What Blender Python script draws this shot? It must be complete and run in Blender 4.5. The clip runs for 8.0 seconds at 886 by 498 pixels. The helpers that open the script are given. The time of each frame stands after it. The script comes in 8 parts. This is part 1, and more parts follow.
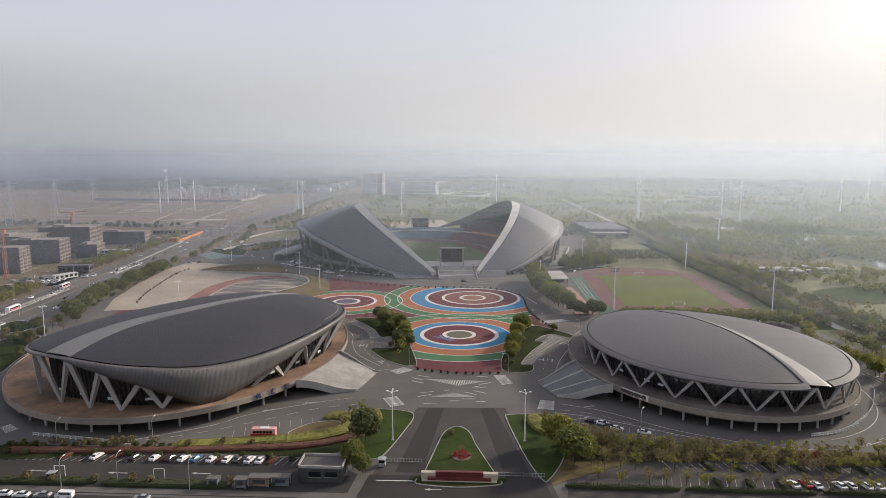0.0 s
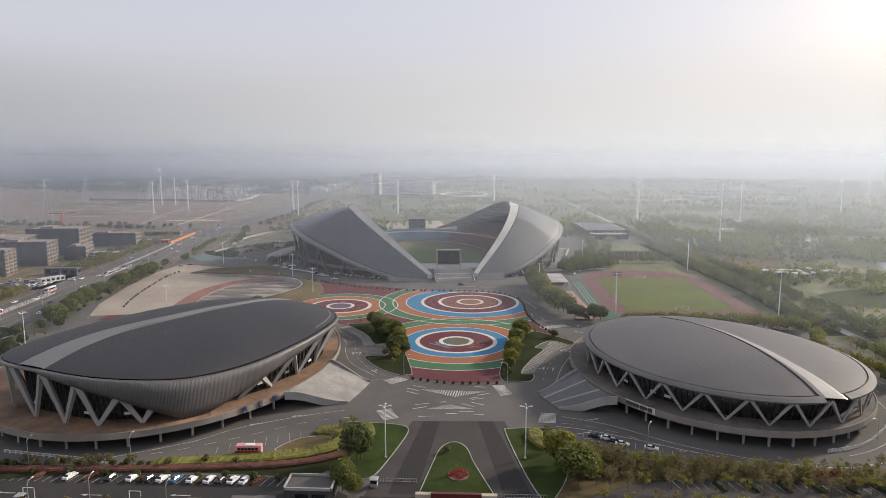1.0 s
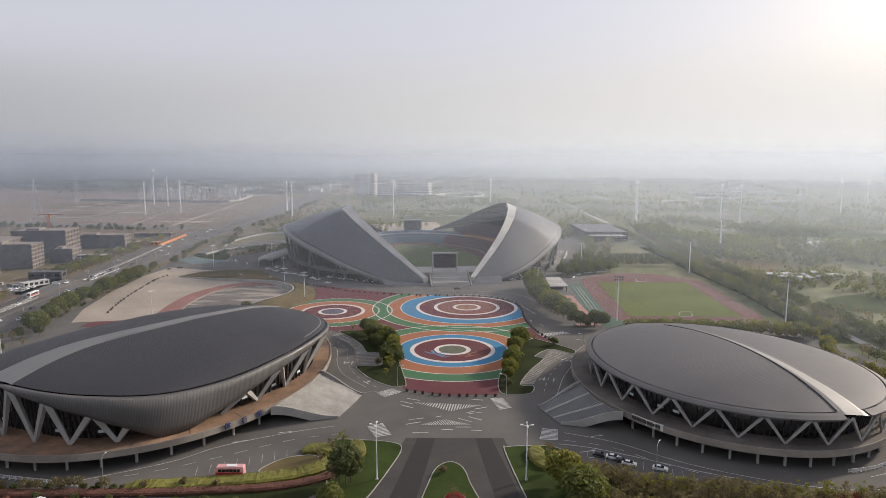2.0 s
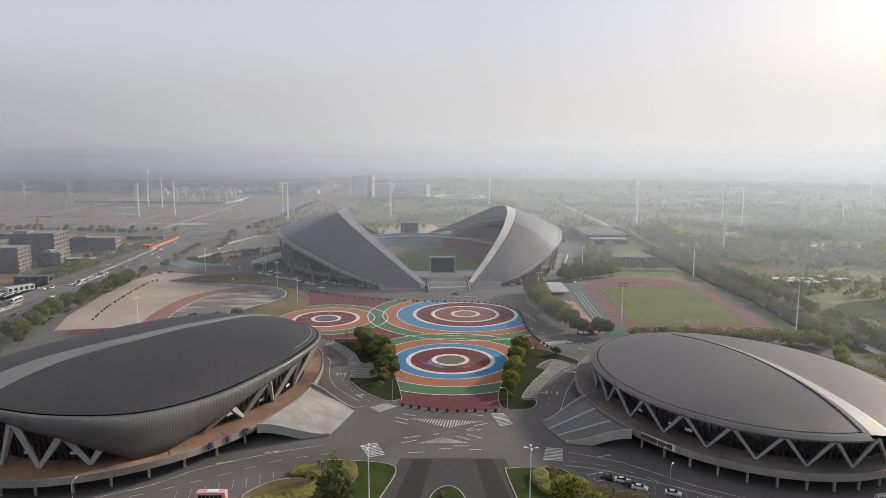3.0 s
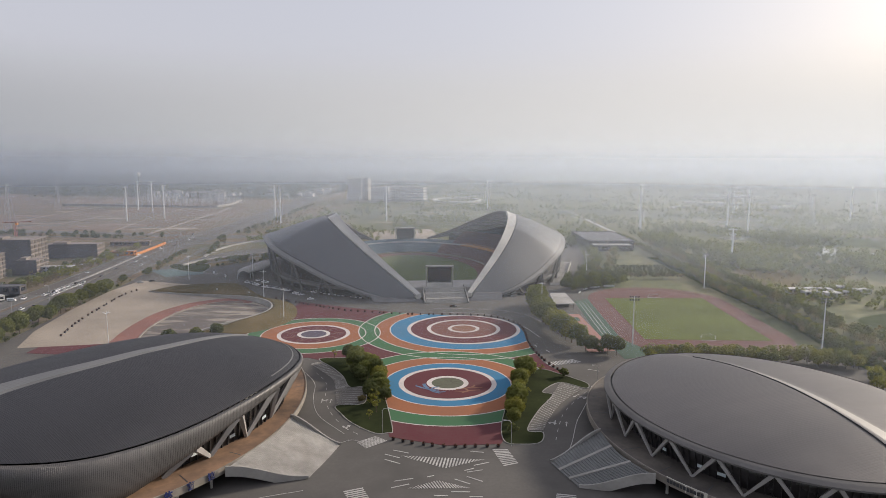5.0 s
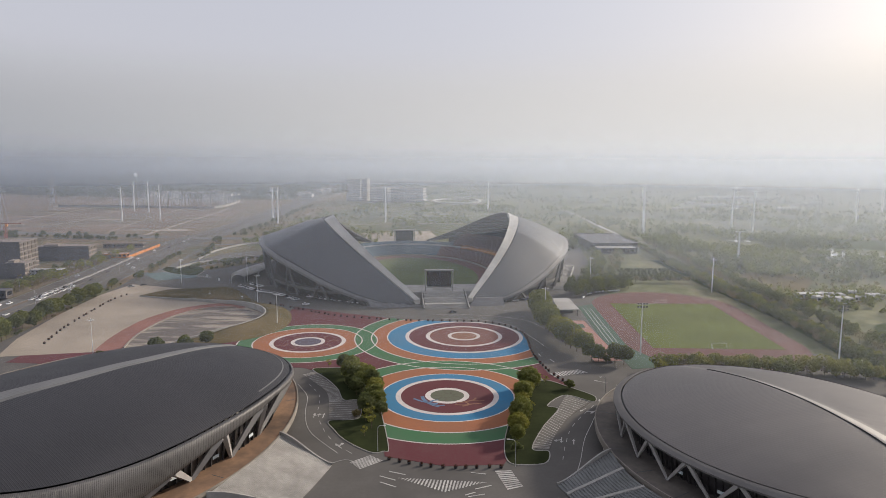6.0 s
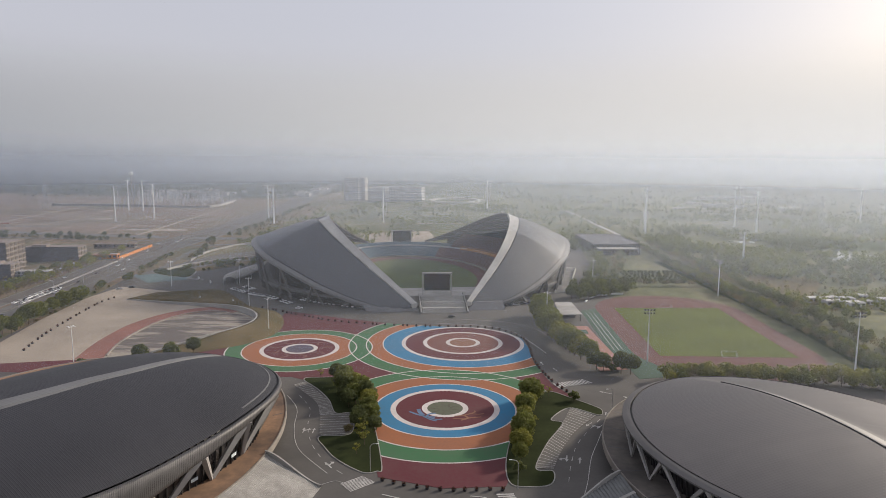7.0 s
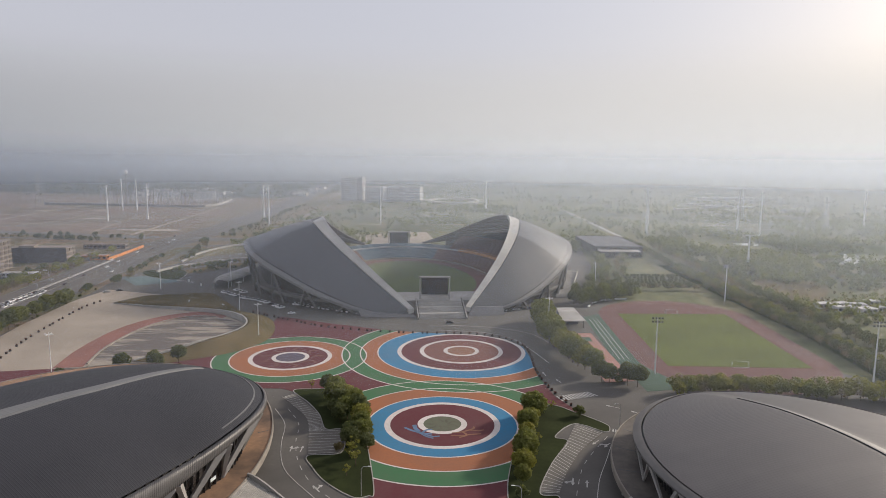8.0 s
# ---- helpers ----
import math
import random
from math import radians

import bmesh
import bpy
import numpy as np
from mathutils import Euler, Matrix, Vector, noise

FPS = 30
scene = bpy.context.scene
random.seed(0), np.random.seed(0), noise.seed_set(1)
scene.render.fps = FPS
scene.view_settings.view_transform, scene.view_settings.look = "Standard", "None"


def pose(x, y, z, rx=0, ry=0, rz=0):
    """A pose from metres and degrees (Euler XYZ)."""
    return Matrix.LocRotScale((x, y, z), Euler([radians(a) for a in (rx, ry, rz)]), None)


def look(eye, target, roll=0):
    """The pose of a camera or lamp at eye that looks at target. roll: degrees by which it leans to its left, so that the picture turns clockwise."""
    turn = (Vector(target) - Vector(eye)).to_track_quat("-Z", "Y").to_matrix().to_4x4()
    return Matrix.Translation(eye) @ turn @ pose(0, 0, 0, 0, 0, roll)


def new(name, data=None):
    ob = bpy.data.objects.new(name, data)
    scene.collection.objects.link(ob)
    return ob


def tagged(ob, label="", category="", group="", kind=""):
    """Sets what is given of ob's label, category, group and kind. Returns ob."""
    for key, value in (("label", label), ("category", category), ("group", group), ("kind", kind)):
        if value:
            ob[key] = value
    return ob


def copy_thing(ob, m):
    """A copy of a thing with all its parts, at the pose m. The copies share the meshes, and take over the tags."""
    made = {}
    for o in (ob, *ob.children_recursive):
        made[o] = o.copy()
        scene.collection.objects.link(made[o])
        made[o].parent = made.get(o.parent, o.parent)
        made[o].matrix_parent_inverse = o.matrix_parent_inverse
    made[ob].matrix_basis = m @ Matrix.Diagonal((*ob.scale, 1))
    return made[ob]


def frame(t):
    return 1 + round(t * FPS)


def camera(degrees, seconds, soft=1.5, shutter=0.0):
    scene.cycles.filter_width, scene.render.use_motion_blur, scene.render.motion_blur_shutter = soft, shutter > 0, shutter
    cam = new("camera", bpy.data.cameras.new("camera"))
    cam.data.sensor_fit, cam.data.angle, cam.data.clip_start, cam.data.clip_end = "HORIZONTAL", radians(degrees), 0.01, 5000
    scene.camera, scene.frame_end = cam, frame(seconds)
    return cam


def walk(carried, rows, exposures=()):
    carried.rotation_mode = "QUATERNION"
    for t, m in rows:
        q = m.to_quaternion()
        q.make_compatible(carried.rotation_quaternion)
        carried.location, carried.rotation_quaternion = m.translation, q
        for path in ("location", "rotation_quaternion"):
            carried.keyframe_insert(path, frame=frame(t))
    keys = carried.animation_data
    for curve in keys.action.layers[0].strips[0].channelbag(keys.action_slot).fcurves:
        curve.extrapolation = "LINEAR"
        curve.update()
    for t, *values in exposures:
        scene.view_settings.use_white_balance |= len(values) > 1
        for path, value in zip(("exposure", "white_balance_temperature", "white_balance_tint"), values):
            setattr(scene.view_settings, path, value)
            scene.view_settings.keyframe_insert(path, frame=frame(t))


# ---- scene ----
cam = camera(67.19, 8.0, soft=0.8)
PATH = [
    (0, (2.362, 4.199, 94.986), (2.257, 6.176, 94.7), -0.0),
    (0.5, (2.294, 10.298, 95.082), (2.193, 12.275, 94.797), -0.0),
    (1, (2.191, 16.726, 95.182), (2.094, 18.703, 94.895), -0.0),
    (1.5, (2.036, 23.529, 95.264), (1.945, 25.506, 94.977), 0.0),
    (3, (1.377, 44.548, 95.466), (1.297, 46.526, 95.183), 0.1),
    (3.5, (1.256, 51.541, 95.511), (1.177, 53.52, 95.23), -0.0),
    (4, (1.144, 58.608, 95.528), (1.067, 60.587, 95.249), 0.0),
    (4.5, (0.966, 65.73, 95.51), (0.892, 67.709, 95.233), 0.1),
    (6, (0.412, 87.462, 95.513), (0.339, 89.442, 95.239), 0.2),
    (6.5, (0.256, 94.802, 95.535), (0.184, 96.782, 95.26), 0.3),
    (7, (0.199, 102.223, 95.538), (0.13, 104.202, 95.261), 0.3),
    (7.5, (0.064, 109.778, 95.567), (-0.003, 111.757, 95.289), 0.5),
    (8, (-0.121, 117.374, 95.598), (-0.185, 119.353, 95.32), 0.5),
]
walk(cam, [(t, look(eye, target, roll)) for t, eye, target, roll in PATH], exposures=((0.0, 0.18), (4.0, 0.10), (8.0, 0.01)))

# ---------- world, sun ----------
SUN_AZ, SUN_EL = 56.0, 22.0        # degrees right of straight ahead, and above the horizon
world = bpy.data.worlds.new("hazy_sky")
scene.world = world
world.use_nodes = True
wt = world.node_tree
sky = wt.nodes.new("ShaderNodeTexSky")
sky.sky_type, sky.sun_disc = "NISHITA", False
sky.sun_elevation, sky.sun_rotation = radians(SUN_EL), radians(SUN_AZ)
sky.air_density, sky.dust_density, sky.ozone_density = 1.0, 4.5, 2.0
wash = wt.nodes.new("ShaderNodeMixRGB")
wash.inputs[0].default_value = 0.70
wash.inputs[2].default_value = (5.45, 5.33, 5.85, 1)
wt.links.new(sky.outputs[0], wash.inputs[1])
wt.links.new(wash.outputs[0], wt.nodes["Background"].inputs[0])
wt.nodes["Background"].inputs[1].default_value = 0.126

sun_data = bpy.data.lights.new("sun", "SUN")
sun_data.energy, sun_data.angle, sun_data.color = 4.5, radians(6.0), (1.0, 0.88, 0.74)
sun = new("sun", sun_data)
sa, se = radians(SUN_AZ), radians(SUN_EL)
sun.matrix_world = look((math.sin(sa) * math.cos(se) * 900, math.cos(sa) * math.cos(se) * 900 + 300, math.sin(se) * 900), (0, 300, 0))


# ---------- materials ----------
class Net:
    """A small wrapper for building node materials."""

    def __init__(self, name):
        self.mat = bpy.data.materials.new(name)
        self.mat.use_nodes = True
        self.t = self.mat.node_tree
        self.bsdf = self.t.nodes["Principled BSDF"]
        self.out = self.t.nodes["Material Output"]
        self.co = self.t.nodes.new("ShaderNodeTexCoord").outputs["Object"]

    def link(self, a, b):
        self.t.links.new(a, b)

    def put(self, socket, value):
        if isinstance(value, (int, float)):
            socket.default_value = value
        elif isinstance(value, (tuple, list)):
            socket.default_value = (*value, 1) if len(value) == 3 and socket.type == "RGBA" else value
        else:
            self.link(value, socket)

    def math(self, op, a, b=0.0, c=None, clamp=False):
        n = self.t.nodes.new("ShaderNodeMath")
        n.operation, n.use_clamp = op, clamp
        self.put(n.inputs[0], a), self.put(n.inputs[1], b)
        if c is not None:
            self.put(n.inputs[2], c)
        return n.outputs[0]

    def noise(self, scale, detail=4.0, rough=0.6, co=None, stretch=None):
        n = self.t.nodes.new("ShaderNodeTexNoise")
        n.inputs["Scale"].default_value, n.inputs["Detail"].default_value, n.inputs["Roughness"].default_value = scale, detail, rough
        src = co or self.co
        if stretch:
            m = self.t.nodes.new("ShaderNodeMapping")
            m.inputs["Scale"].default_value = stretch
            self.link(src, m.inputs[0])
            src = m.outputs[0]
        self.link(src, n.inputs["Vector"])
        return n.outputs["Fac"]

    def ramp(self, fac, lo, hi, a=0.0, b=1.0, smooth=False):
        n = self.t.nodes.new("ShaderNodeMapRange")
        n.interpolation_type = "SMOOTHSTEP" if smooth else "LINEAR"
        self.put(n.inputs[0], fac)
        for k, v in zip((1, 2, 3, 4), (lo, hi, a, b)):
            self.put(n.inputs[k], v)
        return n.outputs[0]

    def mix(self, fac, a, b):
        n = self.t.nodes.new("ShaderNodeMixRGB")
        self.put(n.inputs[0], fac), self.put(n.inputs[1], a), self.put(n.inputs[2], b)
        return n.outputs[0]

    def axis(self, k, co=None):
        n = self.t.nodes.new("ShaderNodeSeparateXYZ")
        self.link(co or self.co, n.inputs[0])
        return n.outputs[k]

    def bump(self, height, strength=0.3, distance=0.1):
        n = self.t.nodes.new("ShaderNodeBump")
        n.inputs["Strength"].default_value, n.inputs["Distance"].default_value = strength, distance
        self.link(height, n.inputs["Height"])
        self.link(n.outputs[0], self.bsdf.inputs["Normal"])

    def done(self, color, rough=0.8, metal=0.0, spec=0.5):
        self.put(self.bsdf.inputs["Base Color"], color)
        self.put(self.bsdf.inputs["Roughness"], rough)
        self.put(self.bsdf.inputs["Metallic"], metal)
        self.put(self.bsdf.inputs["Specular IOR Level"], spec)
        return self.mat


def shade(c, k):
    return tuple(min(1.0, x * k) for x in c)


def worn(name, color, rough=0.8, metal=0.0, fine=1.5, coarse=0.06, amount=0.35, bump=0.15, spec=0.4, second=None):
    """A weathered surface: fine grain, coarse stains, light relief."""
    n = Net(name)
    g = n.noise(fine, 5)
    s = n.noise(coarse, 5, 0.65)
    c = n.mix(n.ramp(s, 0.35, 0.65), shade(color, 1 - amount), second or shade(color, 1 + amount * 0.7))
    c = n.mix(n.ramp(g, 0.3, 0.7, 0.0, 0.45), c, shade(color, 1 - amount * 0.8))
    if bump:
        n.bump(g, bump, 0.05)
    return n.done(c, n.ramp(s, 0.3, 0.7, rough - 0.08, min(1, rough + 0.08)), metal, spec)


def seamed(name, color, pitch, along, rough=0.45, metal=0.35, depth=0.5, amount=0.2):
    """Standing-seam sheet metal: ribs at an even pitch across the direction 'along' (degrees), with sheet-to-sheet tone."""
    n = Net(name)
    a = radians(along)
    x = n.math("ADD", n.math("MULTIPLY", n.axis(0), math.cos(a)), n.math("MULTIPLY", n.axis(1), math.sin(a)))
    u = n.math("DIVIDE", x, pitch)
    fr = n.math("FRACT", u)
    rib = n.ramp(n.math("ABSOLUTE", n.math("SUBTRACT", fr, 0.5)), 0.30, 0.5, 0.0, 1.0, True)
    w = n.t.nodes.new("ShaderNodeTexWhiteNoise")
    w.noise_dimensions = "1D"
    n.link(n.math("FLOOR", n.math("DIVIDE", x, pitch * 4)), w.inputs["W"])
    st = n.noise(0.035, 5, 0.65)
    c = n.mix(n.ramp(st, 0.35, 0.68), shade(color, 1 - amount), shade(color, 1 + amount))
    c = n.mix(n.math("MULTIPLY", w.outputs["Value"], 0.12), c, shade(color, 0.6))
    c = n.mix(n.math("MULTIPLY", rib, depth), c, shade(color, 0.45))
    n.bump(rib, min(0.5, 1.6 * depth), 0.12)
    return n.done(c, n.ramp(st, 0.3, 0.7, rough - 0.06, rough + 0.08), metal)


M = {}
M["asphalt"] = worn("asphalt", (0.100, 0.094, 0.088), 0.9, fine=0.9, coarse=0.03, amount=0.3, bump=0.1)
M["asphalt_dark"] = worn("dark_asphalt", (0.029, 0.028, 0.027), 0.9, fine=0.8, coarse=0.05, amount=0.35, bump=0.1)
M["strip"] = worn("pale_bays", (0.15, 0.14, 0.125), 0.9, fine=0.7, coarse=0.08, amount=0.3, bump=0.1)
M["asphalt_mid"] = worn("patched_asphalt", (0.046, 0.042, 0.040), 0.9, fine=0.7, coarse=0.06, amount=0.35, bump=0.1)
M["asphalt_new"] = worn("fresh_asphalt", (0.019, 0.017, 0.016), 0.85, fine=0.8, coarse=0.05, amount=0.3, bump=0.1)
M["asphalt_old"] = worn("old_asphalt", (0.115, 0.11, 0.105), 0.9, fine=0.5, coarse=0.03, amount=0.22, bump=0.1)
M["concrete"] = worn("concrete", (0.34, 0.33, 0.31), 0.85, fine=0.7, coarse=0.09, amount=0.28)
M["pale_concrete"] = worn("pale_concrete", (0.315, 0.305, 0.285), 0.85, fine=0.9, coarse=0.12, amount=0.32)
M["deck"] = worn("deck_paving", (0.15, 0.102, 0.075), 0.85, fine=0.5, coarse=0.035, amount=0.4, second=(0.40, 0.24, 0.145))
M["deck_grey"] = worn("deck_paving_grey", (0.085, 0.078, 0.074), 0.85, fine=0.5, coarse=0.045, amount=0.35, second=(0.17, 0.15, 0.13))
M["steps_grey"] = worn("grey_steps", (0.165, 0.17, 0.17), 0.85, fine=0.6, coarse=0.1, amount=0.2)
M["white_paint"] = worn("road_paint", (0.46, 0.45, 0.43), 0.7, fine=0.7, coarse=0.25, amount=0.42, bump=0)
M["white_metal"] = worn("white_metal", (0.68, 0.69, 0.69), 0.45, fine=3, coarse=0.3, amount=0.08, bump=0)
M["steel"] = worn("galvanised_steel", (0.45, 0.46, 0.47), 0.45, 0.6, fine=3, coarse=0.3, amount=0.15, bump=0)
M["dark_metal"] = worn("dark_metal", (0.06, 0.062, 0.068), 0.5, 0.3, fine=2, coarse=0.2, amount=0.2, bump=0)
M["strut"] = worn("strut_paint", (0.31, 0.30, 0.29), 0.6, fine=0.8, coarse=0.1, amount=0.15, bump=0.05)
M["roof_dark"] = seamed("roof_sheet_dark", (0.024, 0.025, 0.031), 0.62, 61, 0.6, 0.1, 0.22)
M["roof_grey"] = seamed("roof_sheet_grey", (0.088, 0.083, 0.085), 0.9, 108.6, 0.48, 0.25, 0.12)
M["roof_stadium"] = seamed("roof_sheet_stadium", (0.112, 0.117, 0.126), 1.6, 0, 0.68, 0.1, 0.07, 0.1)
M["fascia"] = seamed("fascia_ribbed", (0.11, 0.106, 0.106), 0.42, 20, 0.5, 0.2, 1.0)
M["band"] = seamed("roof_band", (0.16, 0.16, 0.158), 1.4, 61, 0.45, 0.3, 0.08)
M["arch"] = seamed("arch_sheet", (0.47, 0.46, 0.43), 3.0, 90, 0.5, 0.15, 0.15, 0.15)
M["track_dull"] = worn("track_dull", (0.125, 0.062, 0.052), 0.85, fine=0.5, coarse=0.03, amount=0.25)
M["glass_frame"] = worn("glass_frame", (0.062, 0.059, 0.058), 0.6, 0.0, fine=2, coarse=0.2, amount=0.2, bump=0, spec=0.2)
M["hall_glass"] = worn("hall_glazing", (0.052, 0.049, 0.050), 0.3, 0.0, fine=0.4, coarse=0.05, amount=0.3, bump=0, spec=0.4)
M["band_pale"] = seamed("roof_band_pale", (0.225, 0.22, 0.21), 1.4, 108.6, 0.45, 0.25, 0.05)
M["eave"] = worn("eave_sheet", (0.125, 0.12, 0.117), 0.7, 0.0, fine=0.9, coarse=0.08, amount=0.2, bump=0.05)
M["parapet"] = worn("parapet_concrete", (0.25, 0.225, 0.195), 0.85, fine=0.7, coarse=0.09, amount=0.3)
M["glass_dark"] = Net("tinted_glass").done((0.012, 0.014, 0.018), 0.12, 0.0, 0.6)
M["soil"] = worn("bare_soil", (0.22, 0.15, 0.115), 0.95, fine=0.09, coarse=0.012, amount=0.5, second=(0.17, 0.14, 0.095))
M["sand"] = worn("pale_paving", (0.31, 0.265, 0.215), 0.9, fine=0.6, coarse=0.03, amount=0.22)
M["red_path"] = worn("red_path", (0.23, 0.105, 0.085), 0.9, fine=0.6, coarse=0.05, amount=0.2)
M["track_red"] = worn("track_red", (0.105, 0.038, 0.034), 0.85, fine=0.5, coarse=0.03, amount=0.2)
M["court_green"] = worn("court_green", (0.045, 0.088, 0.062), 0.85, fine=0.5, coarse=0.05, amount=0.2)
M["court_red"] = worn("court_red", (0.31, 0.165, 0.135), 0.85, fine=0.5, coarse=0.05, amount=0.2)
M["lawn"] = worn("lawn", (0.028, 0.036, 0.013), 0.98, fine=0.6, coarse=0.06, amount=0.4, bump=0.3, spec=0.08)
M["pitch"] = worn("pitch_grass", (0.105, 0.125, 0.032), 0.98, fine=0.12, coarse=0.02, amount=0.22, bump=0, spec=0.1)
M["field_yellow"] = worn("rape_field", (0.155, 0.15, 0.035), 0.98, fine=0.12, coarse=0.03, amount=0.35, bump=0.2, spec=0.1)
M["lawn_bright"] = worn("lawn_bright", (0.036, 0.054, 0.014), 0.98, fine=0.6, coarse=0.06, amount=0.4, bump=0.3, spec=0.08)
M["rough_grass"] = worn("rough_grass", (0.10, 0.088, 0.040), 0.98, fine=0.3, coarse=0.03, amount=0.4, second=(0.165, 0.125, 0.07), bump=0.3, spec=0.1)
M["hedge_yellow"] = worn("yellow_hedge", (0.15, 0.145, 0.03), 0.95, fine=1.2, coarse=0.1, amount=0.4, bump=0.6)
M["hedge_red"] = worn("red_hedge", (0.115, 0.05, 0.035), 0.95, fine=1.2, coarse=0.1, amount=0.4, bump=0.6)
M["hedge_green"] = worn("green_hedge", (0.038, 0.046, 0.018), 0.95, fine=1.2, coarse=0.1, amount=0.4, bump=0.6)
M["cream_stone"] = worn("cream_stone", (0.40, 0.345, 0.27), 0.75, fine=1.2, coarse=0.2, amount=0.2)
M["bark"] = worn("bark", (0.12, 0.09, 0.065), 0.95, fine=4, coarse=0.5, amount=0.3)
M["water"] = Net("pond_water").done((0.30, 0.33, 0.34), 0.05, 0.0, 0.9)

M["sign_blue"] = worn("sign_blue", (0.026, 0.038, 0.14), 0.6, fine=2, coarse=0.3, amount=0.1, bump=0)
M["sign_panel"] = worn("sign_panel", (0.60, 0.58, 0.52), 0.6, fine=2, coarse=0.3, amount=0.1, bump=0)
M["panel_pale"] = worn("panel_pale", (0.60, 0.68, 0.70), 0.5, fine=2, coarse=0.3, amount=0.1, bump=0)


def leaf(name, color, k=0.45):
    n = Net(name)
    info = n.t.nodes.new("ShaderNodeObjectInfo")
    geo = n.t.nodes.new("ShaderNodeNewGeometry")
    c = n.mix(geo.outputs["Random Per Island"], shade(color, 1 - k), shade(color, 1 + k))
    c = n.mix(n.math("MULTIPLY", info.outputs["Random"], 0.5), c, (color[0] * 1.15, color[1] * 1.05, color[2] * 0.9))
    tl, mx = n.t.nodes.new("ShaderNodeBsdfTranslucent"), n.t.nodes.new("ShaderNodeMixShader")
    n.link(n.mix(0.5, c, (color[0] * 1.5, color[1] * 1.5, color[2] * 0.8)), tl.inputs[0])
    mx.inputs[0].default_value = 0.4
    n.done(c, 0.7, 0, 0.25)
    n.link(n.bsdf.outputs[0], mx.inputs[1]), n.link(tl.outputs[0], mx.inputs[2])
    n.link(mx.outputs[0], n.out.inputs[0])
    return n.mat


M["leaf_dark"] = leaf("leaf_dark", (0.100, 0.116, 0.052))
M["leaf_mid"] = leaf("leaf_mid", (0.140, 0.155, 0.050))
M["leaf_light"] = leaf("leaf_light", (0.195, 0.195, 0.05))
M["leaf_olive"] = leaf("leaf_olive", (0.165, 0.142, 0.082))
M["hedge_yellow_leaf"] = leaf("hedge_yellow_leaf", (0.19, 0.18, 0.035))
M["hedge_red_leaf"] = leaf("hedge_red_leaf", (0.13, 0.06, 0.042))
M["hedge_green_leaf"] = leaf("hedge_green_leaf", (0.042, 0.052, 0.020))
M["leaf_red"] = leaf("leaf_red", (0.26, 0.018, 0.02))


def ground_material():
    """Open country: green and brown patches of fields, scrub and bare earth."""
    n = Net("open_country")
    big, mid, fine = n.noise(0.0035, 4, 0.6), n.noise(0.016, 5, 0.6), n.noise(0.09, 5, 0.7)
    v = n.t.nodes.new("ShaderNodeTexVoronoi")
    v.inputs["Scale"].default_value = 0.011
    n.link(n.co, v.inputs["Vector"])
    cell = n.axis(0, v.outputs["Color"])
    east = n.ramp(n.axis(0), -330, -120)
    brown = n.mix(cell, (0.23, 0.16, 0.115), (0.12, 0.10, 0.06))
    green = n.mix(cell, (0.11, 0.122, 0.06), (0.19, 0.185, 0.10))
    green = n.mix(n.ramp(big, 0.45, 0.6), green, (0.05, 0.062, 0.03))
    c = n.mix(n.ramp(n.math("ADD", east, n.math("MULTIPLY", n.math("SUBTRACT", mid, 0.5), 1.2)), 0.35, 0.65), brown, green)
    strips = n.noise(0.05, 3, 0.6, None, (1.0, 0.12, 1.0))
    c = n.mix(n.ramp(strips, 0.5, 0.62, 0, 0.5), c, (0.24, 0.20, 0.13))
    c = n.mix(n.ramp(mid, 0.52, 0.60, 0, 0.7), c, (0.07, 0.085, 0.04))
    c = n.mix(n.ramp(fine, 0.42, 0.62, 0, 0.6), c, (0.05, 0.058, 0.026))
    return n.done(c, 0.95, 0, 0.2)


M["country"] = ground_material()

# circles of the painted square: centre, and (outer radius, colour) from the middle outwards
MAROON, ORANGE, GREEN, BLUE, WHITE = (0.098, 0.019, 0.027), (0.30, 0.112, 0.050), (0.040, 0.135, 0.058), (0.032, 0.18, 0.33), (0.57, 0.53, 0.51)
DULL = (0.10, 0.11, 0.075)
CIRCLES = [
    ((-82.0, 421.5), [(6.8, (0.085, 0.075, 0.11)), (8.8, WHITE), (17.4, MAROON), (19.5, WHITE), (27.7, ORANGE), (28.3, WHITE), (35.6, GREEN), (36.2, WHITE)]),
    ((-1.0, 437.0), [(6.8, (0.22, 0.105, 0.066)), (8.8, WHITE), (18.4, (0.165, 0.060, 0.048)), (20.5, WHITE), (29.5, MAROON), (31.5, WHITE), (40.7, BLUE), (41.3, WHITE), (49.2, ORANGE), (49.8, WHITE), (58.0, GREEN), (58.6, WHITE)]),
    ((-7.2, 346.1), [(6.8, DULL), (8.9, WHITE), (18.7, MAROON), (20.8, WHITE), (26.7, BLUE), (27.3, WHITE), (36.3, ORANGE), (36.9, WHITE), (45.7, GREEN), (46.3, WHITE)]),
]


